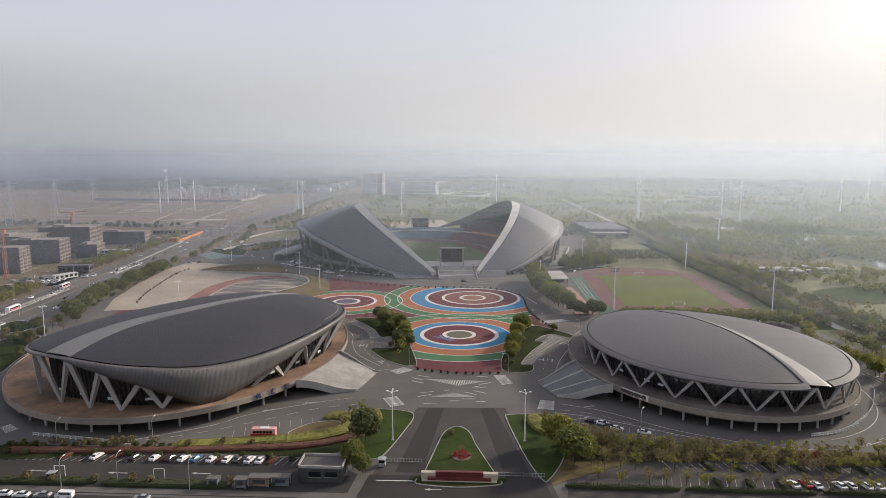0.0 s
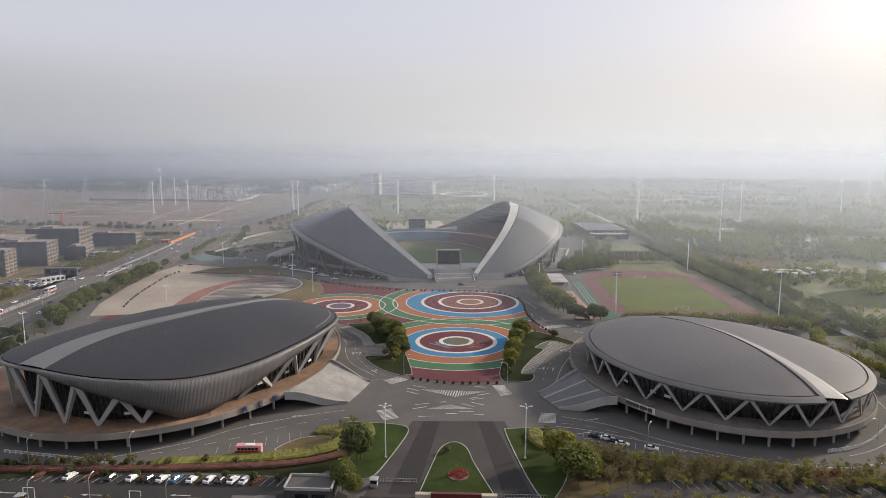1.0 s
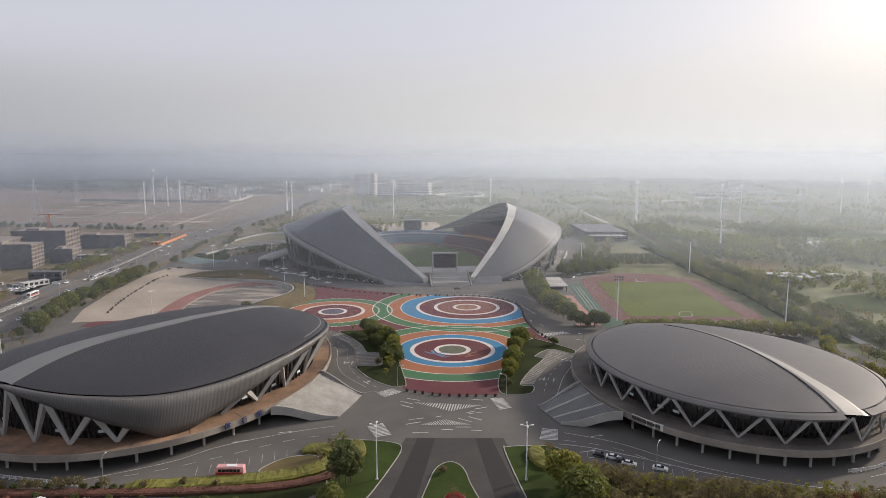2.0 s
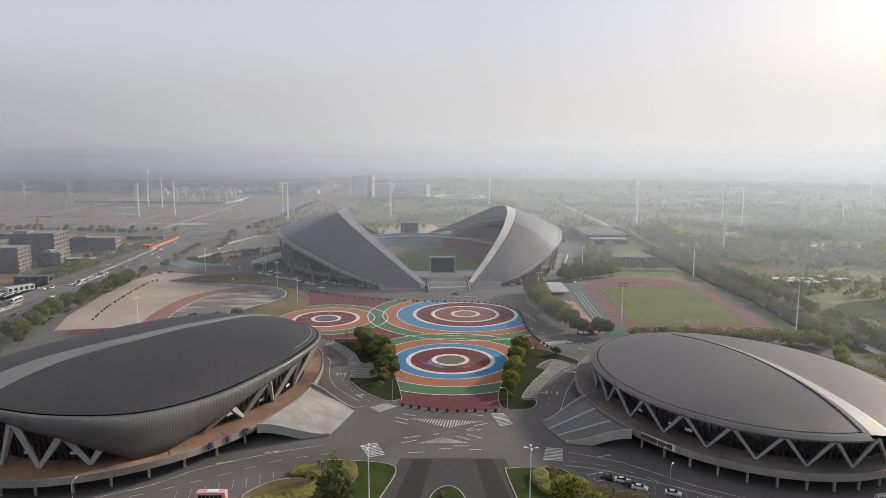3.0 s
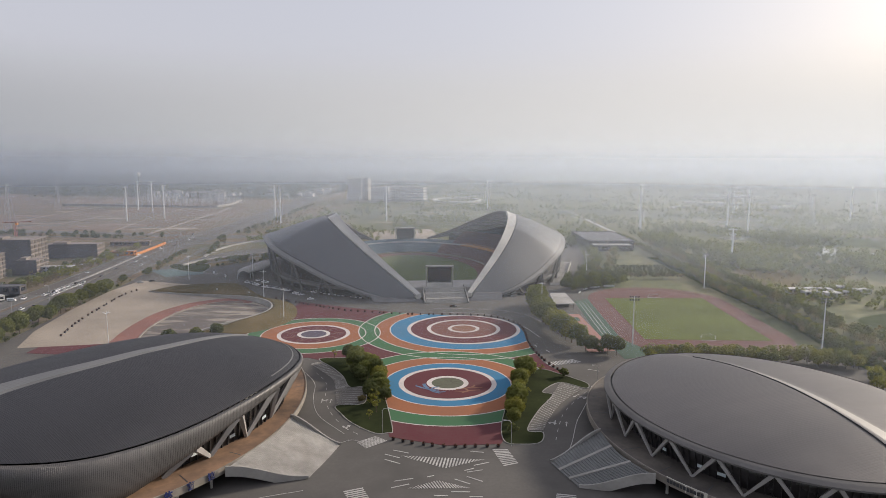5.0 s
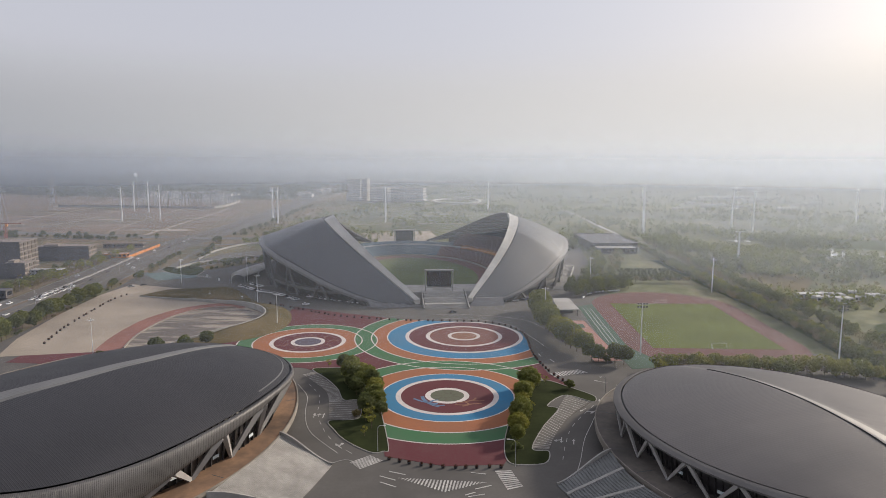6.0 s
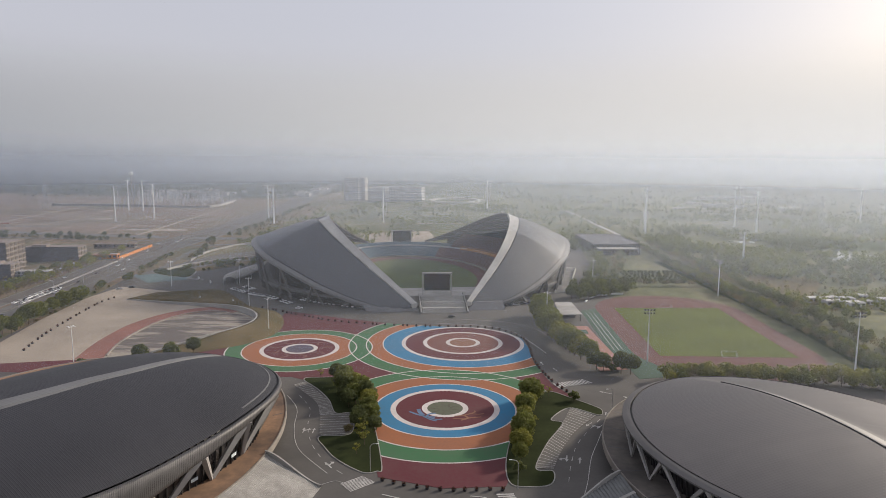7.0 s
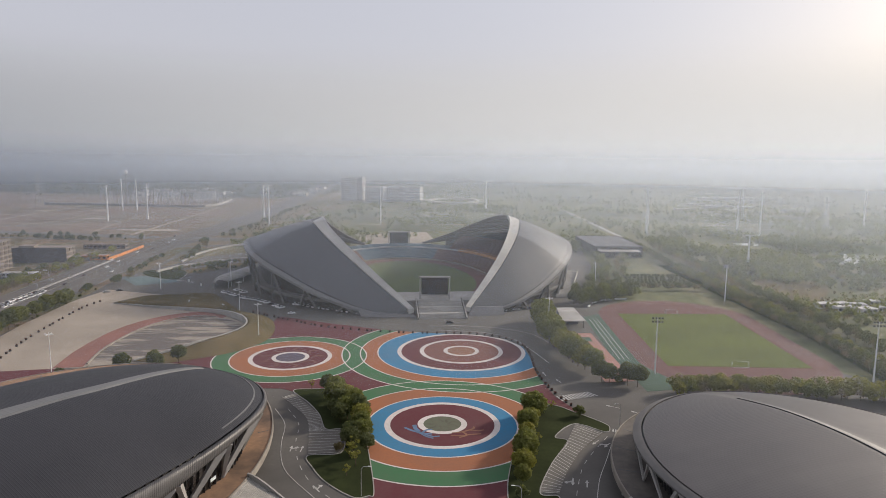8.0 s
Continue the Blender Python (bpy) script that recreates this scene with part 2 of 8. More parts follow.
def square_material():
    """Painted asphalt: three sets of coloured rings on a maroon field; where rings cross, the lines of both stay."""
    n = Net("painted_square")
    x, y = n.axis(0), n.axis(1)
    color = MAROON
    dist = []
    for (cx, cy), rings in CIRCLES:
        dx, dy = n.math("SUBTRACT", x, cx), n.math("SUBTRACT", y, cy)
        d = n.math("SQRT", n.math("ADD", n.math("MULTIPLY", dx, dx), n.math("MULTIPLY", dy, dy)))
        dist.append(d)
    def under(d, r):
        return n.math("LESS_THAN", d, r)
    # green aprons first, then the orange rings, then the inner discs, then the white lines
    for d, (_, rings) in zip(dist, CIRCLES):
        color = n.mix(under(d, rings[-1][0]), color, GREEN)
    for d, (_, rings) in zip(dist, CIRCLES):
        color = n.mix(under(d, rings[-3][0]), color, ORANGE)
    for k in ((0, 1), (1, 2), (0, 2)):
        both = n.math("MULTIPLY", under(dist[k[0]], CIRCLES[k[0]][1][-1][0]), under(dist[k[1]], CIRCLES[k[1]][1][-1][0]))
        color = n.mix(both, color, GREEN)
    for d, (_, rings) in zip(dist, CIRCLES):
        for r, c in reversed(rings[:-4]):
            color = n.mix(under(d, r), color, c)
    for d, (_, rings) in zip(dist, CIRCLES):
        for r, c in (rings[-1], rings[-3]):
            line = n.math("MULTIPLY", under(d, r), n.math("GREATER_THAN", d, r - 0.6))
            color = n.mix(line, color, WHITE)
    s, g = n.noise(0.05, 5, 0.65), n.noise(0.9, 4)
    color = n.mix(n.ramp(s, 0.4, 0.7, 0.0, 0.22), color, (0.13, 0.10, 0.09))
    color = n.mix(n.ramp(g, 0.35, 0.7, 0.0, 0.18), color, (0.08, 0.07, 0.06))
    return n.done(color, 0.85, 0, 0.3)


M["square"] = square_material()


# ---------- mesh helpers ----------
def mesh_of(bm, name, mat, smooth=False):
    me = bpy.data.meshes.new(name)
    bm.to_mesh(me)
    bm.free()
    for m in (mat if isinstance(mat, (list, tuple)) else [mat]):
        me.materials.append(m)
    if smooth:
        me.shade_smooth()
    return me


def part(name, bm, mat, parent=None, label="", smooth=False):
    ob = new(name, mesh_of(bm, name, mat, smooth))
    if parent:
        ob.parent = parent
    return tagged(ob, label)


def thing(name, x=0, y=0, z=0, rz=0):
    ob = new(name)
    ob.matrix_basis = pose(x, y, z, 0, 0, rz)
    return ob


def box(bm, cx, cy, cz, sx, sy, sz, rz=0.0, bevel=0.0):
    """A box with its centre and full sizes; bevel rounds its edges."""
    r = bmesh.ops.create_cube(bm, size=1, matrix=pose(cx, cy, cz, 0, 0, rz) @ Matrix.Diagonal((sx, sy, sz, 1)))
    if bevel:
        vs = set(r["verts"])
        bmesh.ops.bevel(bm, geom=[e for e in bm.edges if e.verts[0] in vs and e.verts[1] in vs], offset=bevel, segments=1, affect="EDGES")


def beam(bm, a, b, w0, w1=None, d0=None, d1=None, sides=4, turn=45.0):
    """A straight tapered bar from a to b."""
    a, b = Vector(a), Vector(b)
    w1, d0 = w1 if w1 is not None else w0, d0 if d0 is not None else w0
    d1 = d1 if d1 is not None else d0 * w1 / w0
    q = (b - a).to_track_quat("Z", "Y").to_matrix()
    rings = []
    for p, w, d in ((a, w0, d0), (b, w1, d1)):
        k = 0.7071 if sides == 4 else 0.5
        rings.append([bm.verts.new(p + q @ Vector((k * w * math.cos(radians(turn) + math.tau * i / sides), k * d * math.sin(radians(turn) + math.tau * i / sides), 0))) for i in range(sides)])
    for i in range(sides):
        j = (i + 1) % sides
        bm.faces.new((rings[0][i], rings[0][j], rings[1][j], rings[1][i]))
    bm.faces.new(rings[1]), bm.faces.new(rings[0][::-1])


def slab(bm, pts, z0, z1):
    """An upright prism over the outline pts."""
    area = sum(p[0] * q[1] - q[0] * p[1] for p, q in zip(pts, pts[1:] + pts[:1]))
    if area < 0:
        pts = pts[::-1]
    top = [bm.verts.new((p[0], p[1], z1)) for p in pts]
    bot = [bm.verts.new((p[0], p[1], z0)) for p in pts]
    bm.faces.new(top)
    bm.faces.new(bot[::-1])
    for i in range(len(pts)):
        j = (i + 1) % len(pts)
        bm.faces.new((bot[i], bot[j], top[j], top[i]))


def smooth_line(pts, n=8, closed=False):
    """A Catmull-Rom curve through the points."""
    P = [Vector((*p, 0)) if len(p) == 2 else Vector(p) for p in pts]
    out = []
    m = len(P)
    for i in range(m if closed else m - 1):
        g = lambda k: P[k % m] if closed else P[max(0, min(m - 1, k))]
        a, b, c, d = g(i - 1), g(i), g(i + 1), g(i + 2)
        for k in range(n):
            t = k / n
            out.append(0.5 * ((2 * b) + (c - a) * t + (2 * a - 5 * b + 4 * c - d) * t * t + (3 * b - a - 3 * c + d) * t ** 3))
    if not closed:
        out.append(P[-1])
    return out


def offsets(path, closed=False):
    """Unit normals, to the left of the way, at each point of a path."""
    m, out = len(path), []
    for i in range(m):
        a = path[(i - 1) % m] if closed else path[max(0, i - 1)]
        b = path[(i + 1) % m] if closed else path[min(m - 1, i + 1)]
        d = (b - a).to_2d().normalized()
        out.append(Vector((-d.y, d.x, 0)))
    return out


def strip(bm, path, w, z, lo=None, hi=None, closed=False, down=0.05):
    """A raised strip of the width w along a path (or from lo to hi, measured to the left)."""
    lo, hi = (-w / 2, w / 2) if lo is None else (lo, hi)
    path = [Vector((p[0], p[1], 0)) for p in path]
    nrm = offsets(path, closed)
    prof = [(lo, -down), (lo, 0), (hi, 0), (hi, -down)]
    rows = [[bm.verts.new(p + n * o + Vector((0, 0, z + dz))) for o, dz in prof] for p, n in zip(path, nrm)]
    m = len(rows)
    for i in range(m if closed else m - 1):
        a, b = rows[i], rows[(i + 1) % m]
        for k in range(3):
            bm.faces.new((a[k + 1], a[k], b[k], b[k + 1]))
    if not closed:
        bm.faces.new(rows[0]), bm.faces.new(rows[-1][::-1])


def wall_along(bm, path, w, z0, z1, closed=False):
    strip(bm, path, w, z1, closed=closed, down=z1 - z0)


def sheet(name, pts, z, mat, label="", category="", down=0.05, kind="structure"):
    bm = bmesh.new()
    slab(bm, [tuple(p)[:2] for p in pts], z - down, z)
    return tagged(part(name, bm, mat), label, category, "", kind)


def path_sheet(name, pts, w, z, mat, label="", category="", lo=None, hi=None, closed=False, kind="structure", n=8):
    bm = bmesh.new()
    strip(bm, smooth_line(pts, n, closed), w, z, lo, hi, closed)
    return tagged(part(name, bm, mat), label, category, "", kind)


def ell_pts(cx, cy, a, b, phi=0.0, n=64, t0=0.0, t1=360.0):
    c, s = math.cos(radians(phi)), math.sin(radians(phi))
    out = []
    m = n if t1 - t0 >= 359.9 else n + 1
    for i in range(m):
        t = radians(t0 + (t1 - t0) * i / n)
        u, v = a * math.cos(t), b * math.sin(t)
        out.append((cx + u * c - v * s, cy + u * s + v * c))
    return out


# ---------- leaves ----------
def leaf_cloud(centres, radii, per, size, seed, squash=0.8):
    """Many small leaf quads scattered on and in a set of lumps."""
    rng = np.random.default_rng(seed)
    n = len(centres) * per
    c = np.repeat(np.asarray(centres, float), per, 0)
    r = np.repeat(np.asarray(radii, float), per)
    d = rng.normal(size=(n, 3))
    d /= np.linalg.norm(d, axis=1)[:, None]
    k = rng.uniform(0.55, 1.08, n) ** 0.6
    p = c + d * (r * k)[:, None] * np.array([1, 1, squash])
    nrm = d + rng.normal(size=(n, 3)) * 0.55
    nrm /= np.linalg.norm(nrm, axis=1)[:, None]
    u = np.cross(nrm, rng.normal(size=(n, 3)))
    u /= np.linalg.norm(u, axis=1)[:, None]
    v = np.cross(nrm, u)
    s = (size * rng.uniform(0.6, 1.3, n))[:, None]
    quads = np.stack([p - u * s - v * s * 0.6, p + u * s * 0.2 - v * s * 0.9, p + u * s + v * s * 0.5, p - u * s * 0.3 + v * s * 0.9], 1)
    return quads.reshape(-1, 3)


def cloud_mesh(name, verts, mat):
    me = bpy.data.meshes.new(name)
    n = len(verts) // 4
    me.vertices.add(len(verts))
    me.vertices.foreach_set("co", verts.astype(np.float32).ravel())
    me.loops.add(4 * n)
    me.loops.foreach_set("vertex_index", np.arange(4 * n, dtype=np.int32))
    me.polygons.add(n)
    me.polygons.foreach_set("loop_start", np.arange(0, 4 * n, 4, dtype=np.int32))
    me.update(calc_edges=True)
    me.materials.append(mat)
    return me


# ---------- haze stand-in: added rings of pale translucent sheet, clear at the ground and thinning again above ---
def haze_layer(radius, alpha, soft, top0, top1, tone):
    n = Net("haze_sheet")
    z = n.axis(2)
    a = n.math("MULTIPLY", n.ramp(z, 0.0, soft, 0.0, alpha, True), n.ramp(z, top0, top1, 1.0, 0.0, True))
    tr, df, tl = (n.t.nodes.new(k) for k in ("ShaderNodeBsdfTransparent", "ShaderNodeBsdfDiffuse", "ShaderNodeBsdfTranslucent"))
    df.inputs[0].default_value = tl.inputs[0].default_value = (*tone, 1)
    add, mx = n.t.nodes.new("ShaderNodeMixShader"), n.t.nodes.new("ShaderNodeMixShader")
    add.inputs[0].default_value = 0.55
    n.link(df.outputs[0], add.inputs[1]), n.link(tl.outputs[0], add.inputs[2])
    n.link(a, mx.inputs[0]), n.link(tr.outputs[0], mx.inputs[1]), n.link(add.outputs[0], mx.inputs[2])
    n.link(mx.outputs[0], n.out.inputs[0])
    bm = bmesh.new()
    m = 96
    rows = [[bm.verts.new((radius * math.cos(math.tau * i / m), radius * math.sin(math.tau * i / m), h)) for i in range(m)] for h in (0, top1)]
    for i in range(m):
        j = (i + 1) % m
        bm.faces.new((rows[0][j], rows[0][i], rows[1][i], rows[1][j]))
    ob = part("haze", bm, n.mat, smooth=True)
    ob.location = (0, 60, 0)
    tagged(ob, "translucent ring sheet standing in for pale haze", "haze", "haze", "stuff")


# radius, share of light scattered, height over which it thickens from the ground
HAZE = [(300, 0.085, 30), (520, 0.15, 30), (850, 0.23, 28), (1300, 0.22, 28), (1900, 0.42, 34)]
# farther sheets are coloured slightly darker, to tone down the distant haze
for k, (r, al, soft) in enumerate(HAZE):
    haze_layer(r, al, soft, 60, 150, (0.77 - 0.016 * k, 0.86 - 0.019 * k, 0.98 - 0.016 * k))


def horizon_backdrop(radius, foot, dense, top):
    """Glowing ring painted with the haze where plain and sky meet: brighter towards the sun, thinning upwards into the
    sky.
    """
    n = Net("horizon_haze_glow")
    z = n.axis(2)
    # haze light is painted into the emission: dimmer left, brighter on the sun's side
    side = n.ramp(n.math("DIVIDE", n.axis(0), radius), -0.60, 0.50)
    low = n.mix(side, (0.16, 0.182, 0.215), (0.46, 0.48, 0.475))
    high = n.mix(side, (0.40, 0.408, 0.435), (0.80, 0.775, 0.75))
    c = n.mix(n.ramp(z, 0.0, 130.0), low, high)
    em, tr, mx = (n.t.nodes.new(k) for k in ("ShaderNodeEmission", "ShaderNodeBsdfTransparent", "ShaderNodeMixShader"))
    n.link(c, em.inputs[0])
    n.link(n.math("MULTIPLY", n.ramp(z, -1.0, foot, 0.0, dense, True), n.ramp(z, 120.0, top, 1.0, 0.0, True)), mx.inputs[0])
    n.link(tr.outputs[0], mx.inputs[1]), n.link(em.outputs[0], mx.inputs[2])
    n.link(mx.outputs[0], n.out.inputs[0])
    bm = bmesh.new()
    m = 128
    rows = [[bm.verts.new((radius * math.cos(math.tau * i / m), radius * math.sin(math.tau * i / m), h)) for i in range(m)] for h in (-5, top)]
    for i in range(m):
        j = (i + 1) % m
        bm.faces.new((rows[0][j], rows[0][i], rows[1][i], rows[1][j]))
    ob = part("backdrop", bm, n.mat, smooth=True)
    ob.location = (0, 60, 0)
    tagged(ob, "glowing ring painted as pale grey horizon haze", "backdrop", "", "structure")


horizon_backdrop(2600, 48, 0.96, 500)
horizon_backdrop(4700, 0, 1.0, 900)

# ---------- ground ----------
sheet("ground", [(-24000, -24000), (24000, -24000), (24000, 24000), (-24000, 24000)], -0.20, M["country"], "flat open country of fields, scrub and bare earth", "ground", 1.0)
sheet("site_asphalt", [(-236, 166), (190, 166), (190, 330), (178, 400), (84, 590), (112, 700), (120, 800), (-165, 800), (-240, 730), (-266, 620), (-256, 560), (-238, 395), (-246, 300)], -0.06, M["asphalt"], "worn grey asphalt apron of the sports park", "road")

SQUARE = [(-25.5, 290), (-6, 284), (12.5, 286), (17, 300), (24, 320), (30, 338), (44, 360), (37, 376), (33, 400), (32, 415), (32, 430), (30, 446), (22, 459), (9, 467), (-15, 469), (-40, 473), (-75, 486), (-110, 501), (-108, 470),
          (-112, 447), (-124, 425), (-140, 408), (-172, 398), (-214, 396), (-214, 380), (-150, 376), (-75, 379), (-62, 372), (-48, 352), (-34, 325)]
sheet("painted_square", SQUARE, 0.02, M["square"], "asphalt square painted with large coloured concentric circles", "pavement")


# ---------- round sports halls ----------
class Dome:
    def __init__(self, cx, cy, a, b, phi, z_rim, rise, power=0.8, tilt=0.0, x0=0.0, square=2.0):
        self.square = square
        self.cx, self.cy, self.a, self.b, self.phi = cx, cy, a, b, radians(phi)
        self.z_rim, self.rise, self.power, self.tilt, self.x0 = z_rim, rise, power, tilt, x0

    def xy(self, t, r):
        r = r * self.bulge(t)
        k = (abs(math.cos(t)) ** self.square + abs(math.sin(t)) ** self.square) ** (-1 / self.square)
        u, v = self.a * r * k * math.cos(t), self.b * r * k * math.sin(t)
        c, s = math.cos(self.phi), math.sin(self.phi)
        return self.cx + u * c - v * s, self.cy + u * s + v * c

    rim_keys = None
    fold = None                     # a raised line over the roof: plan points, half width, height on its left, height on its right, reach
    horn = None                     # a pointed end: its angle, amount and width, in degrees

    def bulge(self, t):
        if self.horn is None:
            return 1.0
        a = (math.degrees(t) - self.horn[0] + 180) % 360 - 180
        return 1 + self.horn[1] * math.exp(-(a / self.horn[2]) ** 2)

    def rim(self, x, y):
        if self.rim_keys is None:
            return self.z_rim
        a = (math.degrees(self.angle(x, y)) - self.tilt + 180) % 360 - 180
        keys = self.rim_keys
        m = len(keys) - 1
        for i in range(m):
            (a0, z0), (a1, z1) = keys[i], keys[i + 1]
            if a <= a1:
                (ap, zp), (an, zn) = keys[i - 1] if i else (keys[m - 1][0] - 360, keys[m - 1][1]), keys[i + 2] if i + 2 <= m else (keys[1][0] + 360, keys[1][1])
                s0, s1 = (z1 - zp) / (a1 - ap), (zn - z0) / (an - a0)
                f, w = (a - a0) / (a1 - a0), a1 - a0
                z = z0 * (1 + 2 * f) * (1 - f) ** 2 + z1 * f * f * (3 - 2 * f) + w * (s0 * f * (1 - f) ** 2 - s1 * f * f * (1 - f))
                break
        k = min(1.0, self.radius(x, y)) ** 3
        return self.z_rim + (z - self.z_rim) * k

    def radius(self, x, y):
        c, s = math.cos(self.phi), math.sin(self.phi)
        dx, dy = x - self.cx, y - self.cy
        return 1 / self.bulge(self.angle(x, y)) * (abs((dx * c + dy * s) / self.a) ** self.square + abs((-dx * s + dy * c) / self.b) ** self.square) ** (1 / self.square)

    def angle(self, x, y):
        c, s = math.cos(self.phi), math.sin(self.phi)
        dx, dy = x - self.cx, y - self.cy
        return math.atan2((-dx * s + dy * c) / self.b, (dx * c + dy * s) / self.a)

    def lift(self, x, y):
        """How far the roof stands above the plain dome beside its fold."""
        if self.fold is None:
            return 0.0
        line, half, left, right, reach = self.fold
        i = min(range(len(line) - 1), key=lambda k: (line[k].x - x) ** 2 + (line[k].y - y) ** 2)
        a, b = line[i], line[i + 1]
        d = math.hypot(b.x - a.x, b.y - a.y)
        s = ((b.x - a.x) * (y - a.y) - (b.y - a.y) * (x - a.x)) / d
        if abs(s) <= half:
            return right + (left - right) * (s + half) / (2 * half)
        return (left if s > 0 else right) * max(0.0, 1 - (abs(s) - half) / reach)

    def z(self, x, y):
        r = min(1.0, self.radius(x, y))
        return self.rim(x, y) + self.rise * (1 - r * r) ** self.power + self.lift(x, y) * (1 - r ** 6)

    def at(self, t, r, up=0.0):
        x, y = self.xy(t, r)
        return Vector((x, y, self.z(x, y) + up))


def loft(bm, rows, closed=True):
    """Faces between successive rows of points."""
    vs = [[bm.verts.new(p) for p in row] for row in rows]
    for a, b in zip(vs, vs[1:]):
        m = len(a)
        for i in range(m if closed else m - 1):
            j = (i + 1) % m
            bm.faces.new((a[i], a[j], b[j], b[i]))
    return vs


def roof_shell(dome, r_out, n=160, rows=22):
    bm = bmesh.new()
    rr = [r_out * (1 - (1 - k / rows) ** 1.0) for k in range(rows + 1)]
    ring = [[dome.at(math.tau * i / n, r) for i in range(n)] for r in rr[1:]]
    vs = loft(bm, ring)
    c = bm.verts.new(dome.at(0, 0))
    for i in range(n):
        bm.faces.new((c, vs[0][i], vs[0][(i + 1) % n]))
    bmesh.ops.recalc_face_normals(bm, faces=bm.faces)
    return bm


def ridge_band(dome, pts, widths, lift=0.35, r_stop=1.0):
    """A raised strip over the dome along plan points."""
    path = smooth_line(pts, 14)
    w = smooth_line([(x, 0) for x in widths], 14)
    nrm = offsets(path)
    bm = bmesh.new()
    rows = []
    for p, nn, ww in zip(path, nrm, w):
        row = []
        for k in range(7):
            q = p + nn * ww.x * (k / 6 - 0.5)
            over = dome.radius(q.x, q.y) / r_stop
            if over > 1:
                mid = Vector((dome.cx, dome.cy, 0))
                q = mid + (q - mid) / over
            up = lift if 0 < k < 6 else -0.1
            row.append(Vector((q.x, q.y, dome.z(q.x, q.y) + up)))
        rows.append(row)
    loft(bm, rows, False)
    bmesh.ops.recalc_face_normals(bm, faces=bm.faces)
    return bm


def ring_wall(fun_lo, fun_hi, thick, n=128):
    """A closed upright ring: outer face from fun_lo(t) to fun_hi(t), thickness towards the middle by fun(..., inset)."""
    bm = bmesh.new()
    T = [math.tau * i / n for i in range(n)]
    rows = [[fun_lo(t, 0) for t in T], [fun_hi(t, 0) for t in T], [fun_hi(t, thick) for t in T], [fun_lo(t, thick) for t in T]]
    loft(bm, rows + [rows[0]])
    bmesh.ops.remove_doubles(bm, verts=bm.verts, dist=0.001)
    bmesh.ops.recalc_face_normals(bm, faces=bm.faces)
    return bm


DECK_Z = 6.0
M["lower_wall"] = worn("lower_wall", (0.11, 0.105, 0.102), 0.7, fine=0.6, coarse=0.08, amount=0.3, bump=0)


def podium(hall, deck, paving):
    """Raised walkway round a hall: slab, parapet, columns under its edge and the dark lower storey."""
    n = 128
    pts = [deck.xy(math.tau * i / n, 1.0) for i in range(n)]
    bm = bmesh.new()
    slab(bm, pts, DECK_Z - 1.4, DECK_Z)
    part("deck", bm, M[paving], hall, "paved walkway with stains")
    bm = bmesh.new()
    strip(bm, [Vector((*p, 0)) for p in pts], 0.5, DECK_Z + 0.25, 0.05, -0.35, True, 2.15)
    bmesh.ops.recalc_face_normals(bm, faces=bm.faces)
    part("parapet", bm, M["parapet"], hall, "grey concrete parapet and slab edge")
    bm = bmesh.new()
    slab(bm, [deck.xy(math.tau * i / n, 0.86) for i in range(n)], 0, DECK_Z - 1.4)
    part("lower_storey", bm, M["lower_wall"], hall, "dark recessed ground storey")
    for i in range(44):
        x, y = deck.xy(math.tau * (i + 0.5) / 44, 0.965)
        bm = bmesh.new()
        beam(bm, (x, y, 0), (x, y, DECK_Z - 1.4), 0.9, sides=8, turn=0)
        part("column", bm, M["concrete"], hall)


def struts(hall, dome, feet, tops, width):
    """Slanting V legs, each tapered from its top to its foot."""
    for a, b in zip(feet, tops):
        bm = bmesh.new()
        beam(bm, a, b, width * 0.75, width * 1.55, width * 1.1, width * 1.9)
        part("strut", bm, M["strut"], hall)


def glass_wall(hall, fun_lo, fun_hi, n_fins):
    bm = ring_wall(fun_lo, fun_hi, 0.4)
    part("glass_wall", bm, M["hall_glass"], hall, "dark tinted glazing", smooth=True)
    bm = bmesh.new()
    for i in range(n_fins):
        t = math.tau * i / n_fins
        beam(bm, fun_lo(t, -0.25), fun_hi(t, -0.25), 0.22, d0=0.5)
    tagged(part("mullions", bm, M["glass_frame"], hall), kind="stuff")


def deck_joints(hall, deck, dome):
    """Dark radial movement joints across the walkway."""
    for i in range(26):
        t = math.tau * (i + 0.4) / 26
        a, b = Vector((*deck.xy(t, 0.985), 0)), Vector((*dome.xy(dome.angle(*deck.xy(t, 0.985)), 0.96), 0))
        if (a - b).length > 3:
            bm = bmesh.new()
            strip(bm, [b, a], 0.35, DECK_Z + 0.012, down=0.02)
            part("joint", bm, M["dark_metal"], hall)


def wall_panels(hall, dome, spots, r):
    """Small pale notice panels on the glazing, between the legs."""
    for x, y in spots:
        t = dome.angle(x, y)
        a, b = Vector((*dome.xy(t - 0.02, r), 8.4)), Vector((*dome.xy(t + 0.02, r), 8.4))
        bm = bmesh.new()
        d = (b - a).normalized()
        box(bm, *((a + b) / 2), 2.4, 0.15, 0.9, math.degrees(math.atan2(d.y, d.x)))
        part("notice_panel", bm, M["panel_pale"], hall, "pale notice panel")


